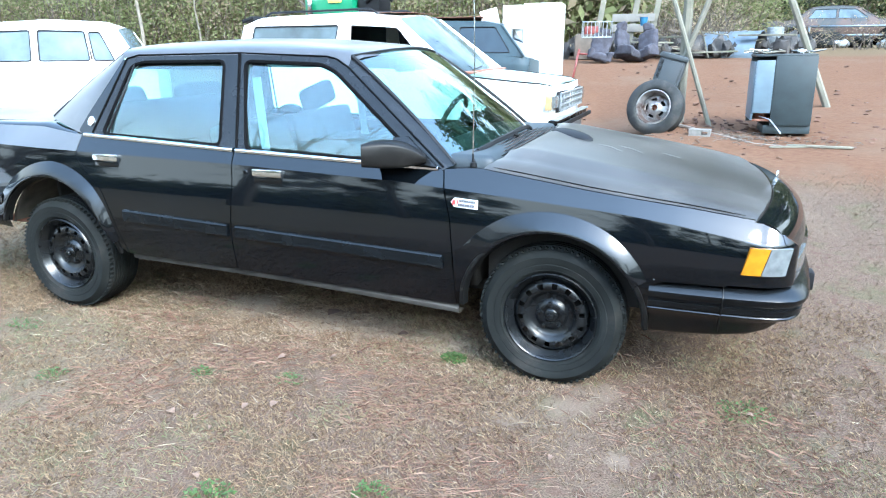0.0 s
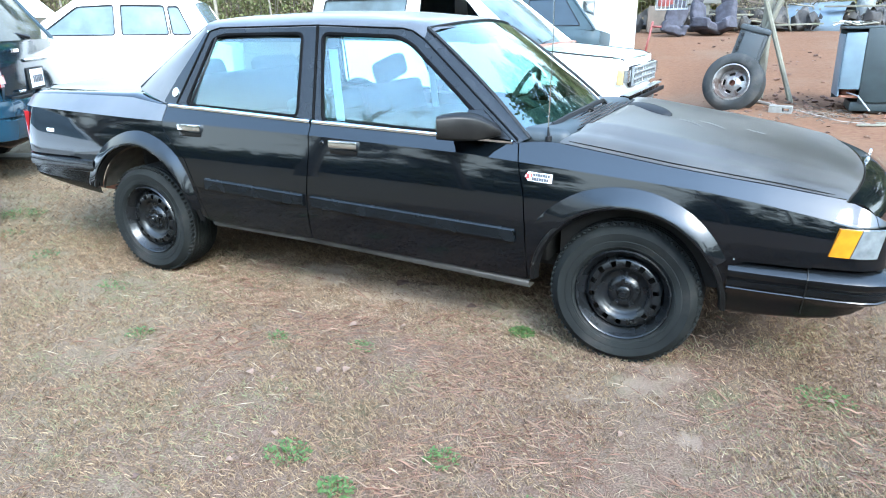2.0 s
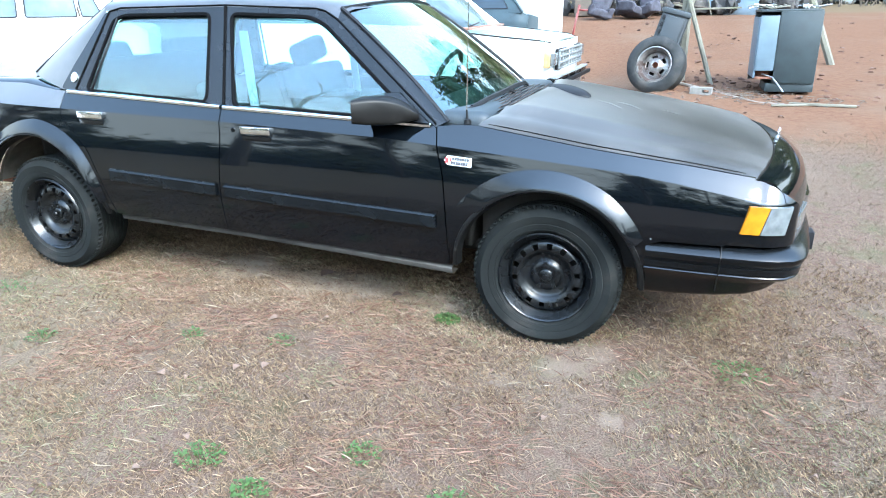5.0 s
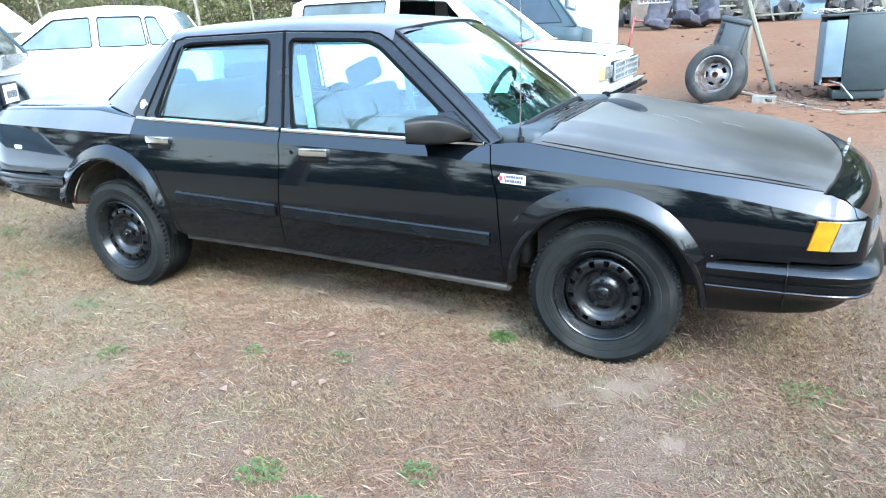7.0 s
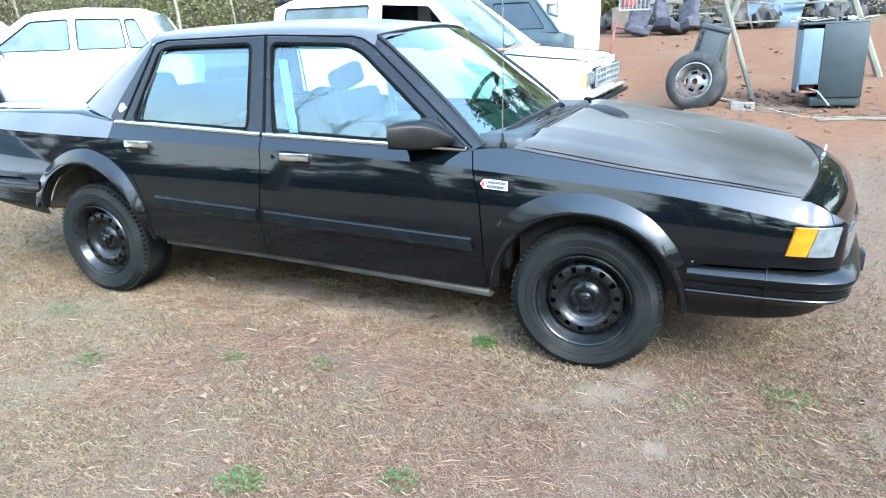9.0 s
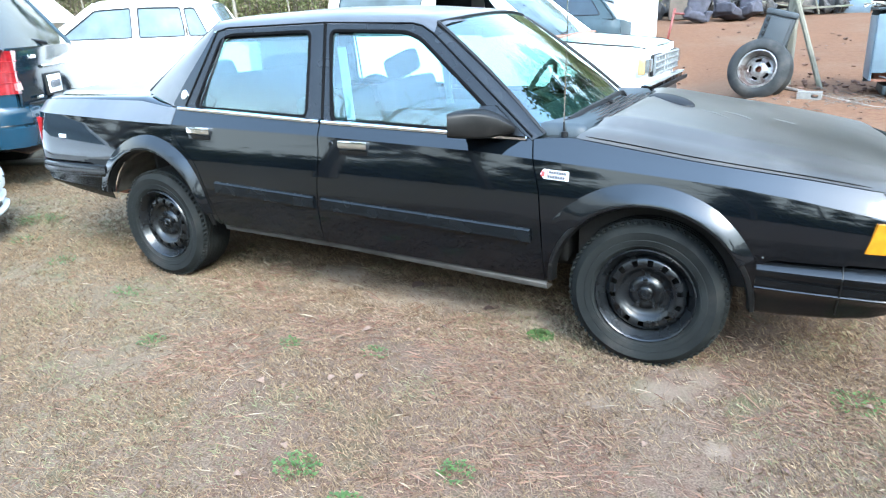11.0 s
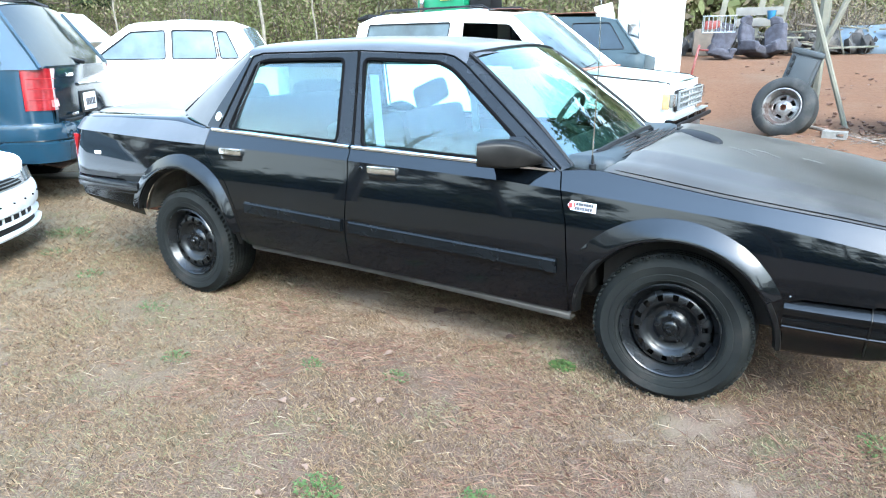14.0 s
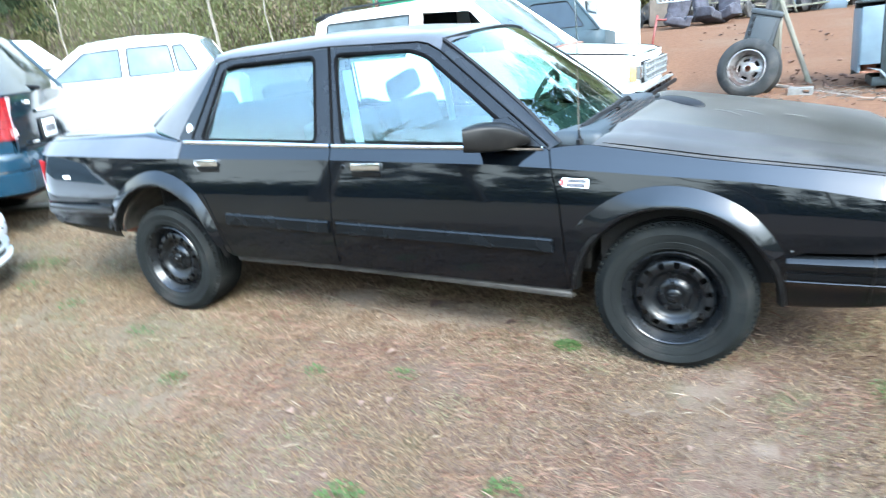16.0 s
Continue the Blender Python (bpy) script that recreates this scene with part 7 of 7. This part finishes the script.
def scrap_seat(x, y, turn, s, tilt=0):
    t = thing("car_seat", "discarded grey plush car seat lying on clay", "seat", on_ground(x, y, tilt, 0, turn) @ Matrix.Scale(s, 4), "discarded seats")
    def lump(nm, size, at, tr=None):
        bm = box(size, at, min(size) * 0.42, tr, seg=4)
        bmesh.ops.subdivide_edges(bm, edges=bm.edges[:], cuts=1, use_grid_fill=True)
        for v in bm.verts:
            v.co += Vector((1, 1, 1)) * 0.07 * noise.noise(v.co * 5 + Vector((x, y, 0)))
        part(nm, bm, plush, t)
    lump("cushion", (0.62, 0.60, 0.24), (0, 0, 0.20))
    lump("backrest", (0.22, 0.60, 0.72), (-0.30, 0, 0.55), Matrix.Rotation(radians(-18), 4, "Y"))
    lump("bolster", (0.55, 0.16, 0.30), (0.02, -0.28, 0.26))
    lump("bolster", (0.55, 0.16, 0.30), (0.02, 0.28, 0.26))
    lump("headrest", (0.16, 0.34, 0.22), (-0.45, 0, 1.0))
    return t
scrap_seat(-1.60, 13.6, -75, 0.72, -14)
scrap_seat(-0.98, 14.2, -28, 0.82, -18)
scrap_seat(-0.58, 14.4, -120, 0.80, 16)
def scrap(name, label, category, x, y, bm, mat, turn=0, dz=0.0, rx=0, ry=0, group="scrap along the wood edge"):
    ob = part(name, bm, mat)
    ob.matrix_world = on_ground(x, y, rx, ry, turn, dz)
    return tagged(ob, label, category, group)
# wooden chair-like frame above the seats
wf = thing("plank_rack", "grey timber rack with broad boards", "rack", on_ground(-1.05, 15.3, 0, 0, 6))
for x, h in ((-0.75, 1.75), (0.05, 1.7), (0.55, 1.72)):
    part("upright", box((0.13, 0.09, h), (x, 0, h / 2), 0.01, Matrix.Rotation(radians(8), 4, "Y")), "wood", wf)
for z in (0.74, 0.98):
    part("rail", box((1.0, 0.04, 0.18), (0.05, -0.06, z), 0.008), material("grey_board", (0.14, 0.132, 0.118), 0.9, vary=0.2, size=4, bump=0.2), wf)
crate_red = scrap("red_crate", "red plastic crate among the scrap", "crate", -2.0, 15.2, box((0.34, 0.30, 0.20), (0, 0, 0.70), 0.03), red, 15)
support = scrap("timber_block", "dark block of rotten timber under the crate", "timber", -2.0, 15.3, box((0.8, 0.6, 0.60), (0, 0, 0.30), 0.05), bark, 10)
wire_chair = bmesh.new()
for k in range(8):
    tube([(-0.3 + 0.085 * k, 0, 0.0), (-0.3 + 0.085 * k, -0.05, 0.32)], 0.012, 5, wire_chair)
tube([(-0.33, 0, 0), (0.33, 0, 0), (0.33, -0.05, 0.33), (-0.33, -0.05, 0.33), (-0.33, 0, 0)], 0.016, 5, wire_chair)
scrap("metal_grate", "silver wire grate resting on a seat", "grate", -1.62, 13.5, wire_chair, "grey_trim", 8, 0.58)
blue_drum = material("blue_plastic", (0.0126, 0.0924, 0.1764), 0.5, vary=0.2, size=8)
scrap("blue_bucket", "blue plastic bucket on the scrap heap", "bucket", -0.72, 14.9, lathe([(0.0, 0.0), (0.07, 0.0), (0.095, 0.18), (0.10, 0.18), (0.10, 0.19), (0.088, 0.19), (0.065, 0.015), (0.0, 0.015)], 24), blue_drum, 0, 0.80, 90)
galv = material("galvanised_sheet", (0.1352, 0.1664, 0.1924), 0.4, metal=0.5, vary=0.25, size=3, second=(0.156, 0.1716, 0.182), second_at=0.6)
P = []
for i in range(14):
    a = math.pi * i / 13
    P.append([(0.62 * math.cos(a) * (1 + 0.08 * noise.noise((i, j, 0))), 0.22 * j - 0.6, 0.62 * math.sin(a) * (1 + 0.10 * noise.noise((i * 0.7, j, 5)))) for j in range(7)])
scrap("sheet_metal_tank", "crumpled blue-grey sheet metal tank", "tank", 1.45, 16.3, thicken(grid(P), (0, 0, -0.02)), galv, 70)
scrap("washing_drum", "white dented appliance tub", "appliance", 2.35, 16.8, lathe([(0.0, 0.0), (0.18, 0.0), (0.195, 0.03), (0.195, 0.40), (0.18, 0.41), (0.17, 0.38), (0.16, 0.07), (0.0, 0.06)], 28), "grey_trim", 0, 0.28, 90, 0)
fold = thing("folded_frame", "pale tubular frame standing in the scrap", "frame", on_ground(0.82, 15.6, 0, 0, 20))
part("tube_frame", tube([(0, 0, 0), (-0.16, 0.1, 0.62), (0.5, 0.2, 0.55), (0.62, 0.1, 0.02)], 0.022, 6), "wood", fold)
rr = random.Random(12)
for k in range(26):
    x, y = rr.uniform(-2.6, 2.6), rr.uniform(15.2, 17.2)
    l = rr.uniform(0.8, 2.4)
    ob = board(x, y, l, rr.uniform(0.05, 0.16), 0.04, rr.uniform(-35, 35), "wood" if k % 3 else bark, rr.uniform(0.0, 0.55), "weathered board in the scrap heap")
    ob.rotation_euler.rotate_axis("Y", radians(rr.uniform(-10, 10)))
heap = bmesh.new()
for k in range(110):
    x, y = rr.uniform(-2.8, 3.2), rr.uniform(15.4, 17.6)
    s = rr.uniform(0.08, 0.26)
    o = bmesh.new()
    bmesh.ops.create_icosphere(o, subdivisions=2, radius=s)
    for v in o.verts:
        v.co = v.co * (1 + 0.5 * noise.noise(v.co * 5 + Vector((k, 0, 0)))) + Vector((x, y, ground_z(x, y) + s * 0.6 + rr.uniform(0, 0.25)))
    join(heap, o)
tagged(part("scrap_heap", heap, material("mixed_dark_scrap", (0.036, 0.033, 0.032), 0.85, vary=0.7, size=3.5, bump=0.6, second=(0.10, 0.085, 0.07), second_at=0.58)), "heap of mixed dark scrap and brush", "scrap", kind="stuff")

# old sedan and a second car at the far end
rusty = material("rust_streaked_dark_paint", (0.02625, 0.02975, 0.02975), 0.5, vary=0.3, size=2, second=(0.077, 0.0455, 0.035), second_at=0.50)
def old_car(x, y, turn, paint, nm, label):
    c, _ = vehicle(nm, label, on_ground(x, y, 0, 0, turn, -0.06), paint, 4.9, 1.8, (1.5, -1.35), 0.31, 0.26,
                   [(-2.45, 0.80), (-2.2, 0.90), (1.0, 0.90), (2.3, 0.86), (2.45, 0.80)],
                   [[(-0.95, 0.95), (-0.12, 0.95), (-0.12, 1.25), (-0.75, 1.25)], [(-0.05, 0.95), (0.85, 0.94), (0.45, 1.24), (-0.05, 1.25)]],
                   [(-1.45, 0.9), (-0.85, 1.29), (-0.6, 1.33), (0.0, 1.34), (0.5, 1.30), (1.15, 0.9)], lean=0.35)
    for s in (-1, 1):
        part("chrome_strip", tube([(-2.3, s * 0.905, 0.70), (2.2, s * 0.895, 0.70)], 0.012, 5), "chrome", c)
    part("front_bumper", box((0.12, 1.78, 0.14), (2.48, 0, 0.45), 0.03), "chrome", c)
    part("rear_bumper", box((0.12, 1.78, 0.14), (-2.48, 0, 0.45), 0.03), "chrome", c)
    return c
old_car(5.1, 25.2, -6, rusty, "rusted_sedan", "dark rust-streaked old sedan at the wood edge")
old_car(9.6, 26.4, -4, material("faded_blue_paint", (0.036, 0.0612, 0.0936), 0.45, vary=0.25, size=2, second=(0.072, 0.0792, 0.0864)), "faded_blue_sedan", "faded blue old sedan at the wood edge")
rack = thing("pipe_rack", "pale galvanised pipe rack lying in the weeds", "rack", on_ground(5.2, 22.6, 0, 0, -4))
for z in (0.35, 0.62):
    part("pipe", tube([(-1.3, 0, z), (1.1, 0, z)], 0.035, 6), galv, rack)
for x in (-1.3, 1.1):
    part("upright", tube([(x, 0, 0), (x, 0, 0.62)], 0.035, 6), galv, rack)
for k, (x, y, s, mt) in enumerate(((4.1, 21.8, 0.42, "tyre"), (4.7, 21.9, 0.22, "grey_trim"), (5.3, 22.0, 0.30, "tyre"), (5.9, 21.8, 0.20, "grey_trim"), (6.4, 22.0, 0.42, "tyre"), (3.5, 21.4, 0.32, "slate_paint"), (6.9, 20.6, 0.26, "rust"), (3.3, 20.6, 0.3, "tyre"))):
    o = bmesh.new()
    bmesh.ops.create_icosphere(o, subdivisions=3, radius=s)
    for v in o.verts:
        v.co = Vector((v.co.x * 1.5, v.co.y, v.co.z * 0.75)) * (1 + 0.45 * noise.noise(v.co * 4 + Vector((k * 3, 1, 0))))
    scrap("engine_part", "rounded piece of discarded machinery in the weeds", "machinery", x, y, o, mt, k * 40, s * 0.4)

# green garden machine and dark gear behind the white utility's roof
gm = thing("green_machine", "bright green garden machine with dark gear, on blocks", "machine", on_ground(-7.0, 11.4, 0, 0, -6))
gp = material("bright_green_paint", (0.012, 0.168, 0.08), 0.35, vary=0.15, size=4, coat=0.4)
part("body", box((1.25, 0.8, 0.55), (0, 0, 1.52), 0.06), gp, gm)
part("panel", box((0.34, 0.05, 0.22), (0.18, -0.41, 1.60), 0.02), material("yellow_label", (0.55, 0.50, 0.12), 0.5), gm)
part("chassis", box((1.5, 0.7, 0.5), (0.1, 0, 0.95), 0.05), "matte_black", gm)
for s in (-1, 1):
    plain_wheel(gm, -0.5, s * 0.46 - (0.0 if s > 0 else 0.2), 0.46, 0.22, gp)
    plain_wheel(gm, 0.65, s * 0.46 - (0.0 if s > 0 else 0.2), 0.36, 0.18, gp)
part("silver_pipe", tube([(-0.45, -0.45, 1.25), (-0.42, -0.46, 1.70)], 0.06, 8), "chrome", gm)
part("engine", box((0.55, 0.5, 0.45), (0.95, -0.05, 1.45), 0.08), "matte_black", gm)
part("hose", tube([(0.9, -0.3, 1.5), (1.25, -0.4, 1.72), (1.55, -0.3, 1.5)], 0.05, 8), "matte_black", gm)
# white canopy behind the blue utility
cn = thing("white_canopy", "white plastic sheeting draped over a frame", "canopy", on_ground(-13.0, 6.3, 0, 0, 30))
P = [[(-0.6 + 0.12 * i, -0.9 + 0.2 * j, 1.75 - 0.22 * abs(i - 5) * 0.5 + 0.05 * noise.noise((i, j, 2)) - (0.9 if j in (0, 9) else 0)) for j in range(10)] for i in range(11)]
part("sheet", thicken(grid(P), (0, 0, -0.01)), "label_white", cn)
for x in (-0.5, 0.5):
    for y in (-0.8, 0.8):
        part("pole", tube([(x, y, -0.05), (x, y, 1.28)], 0.025, 6), "grey_trim", cn)
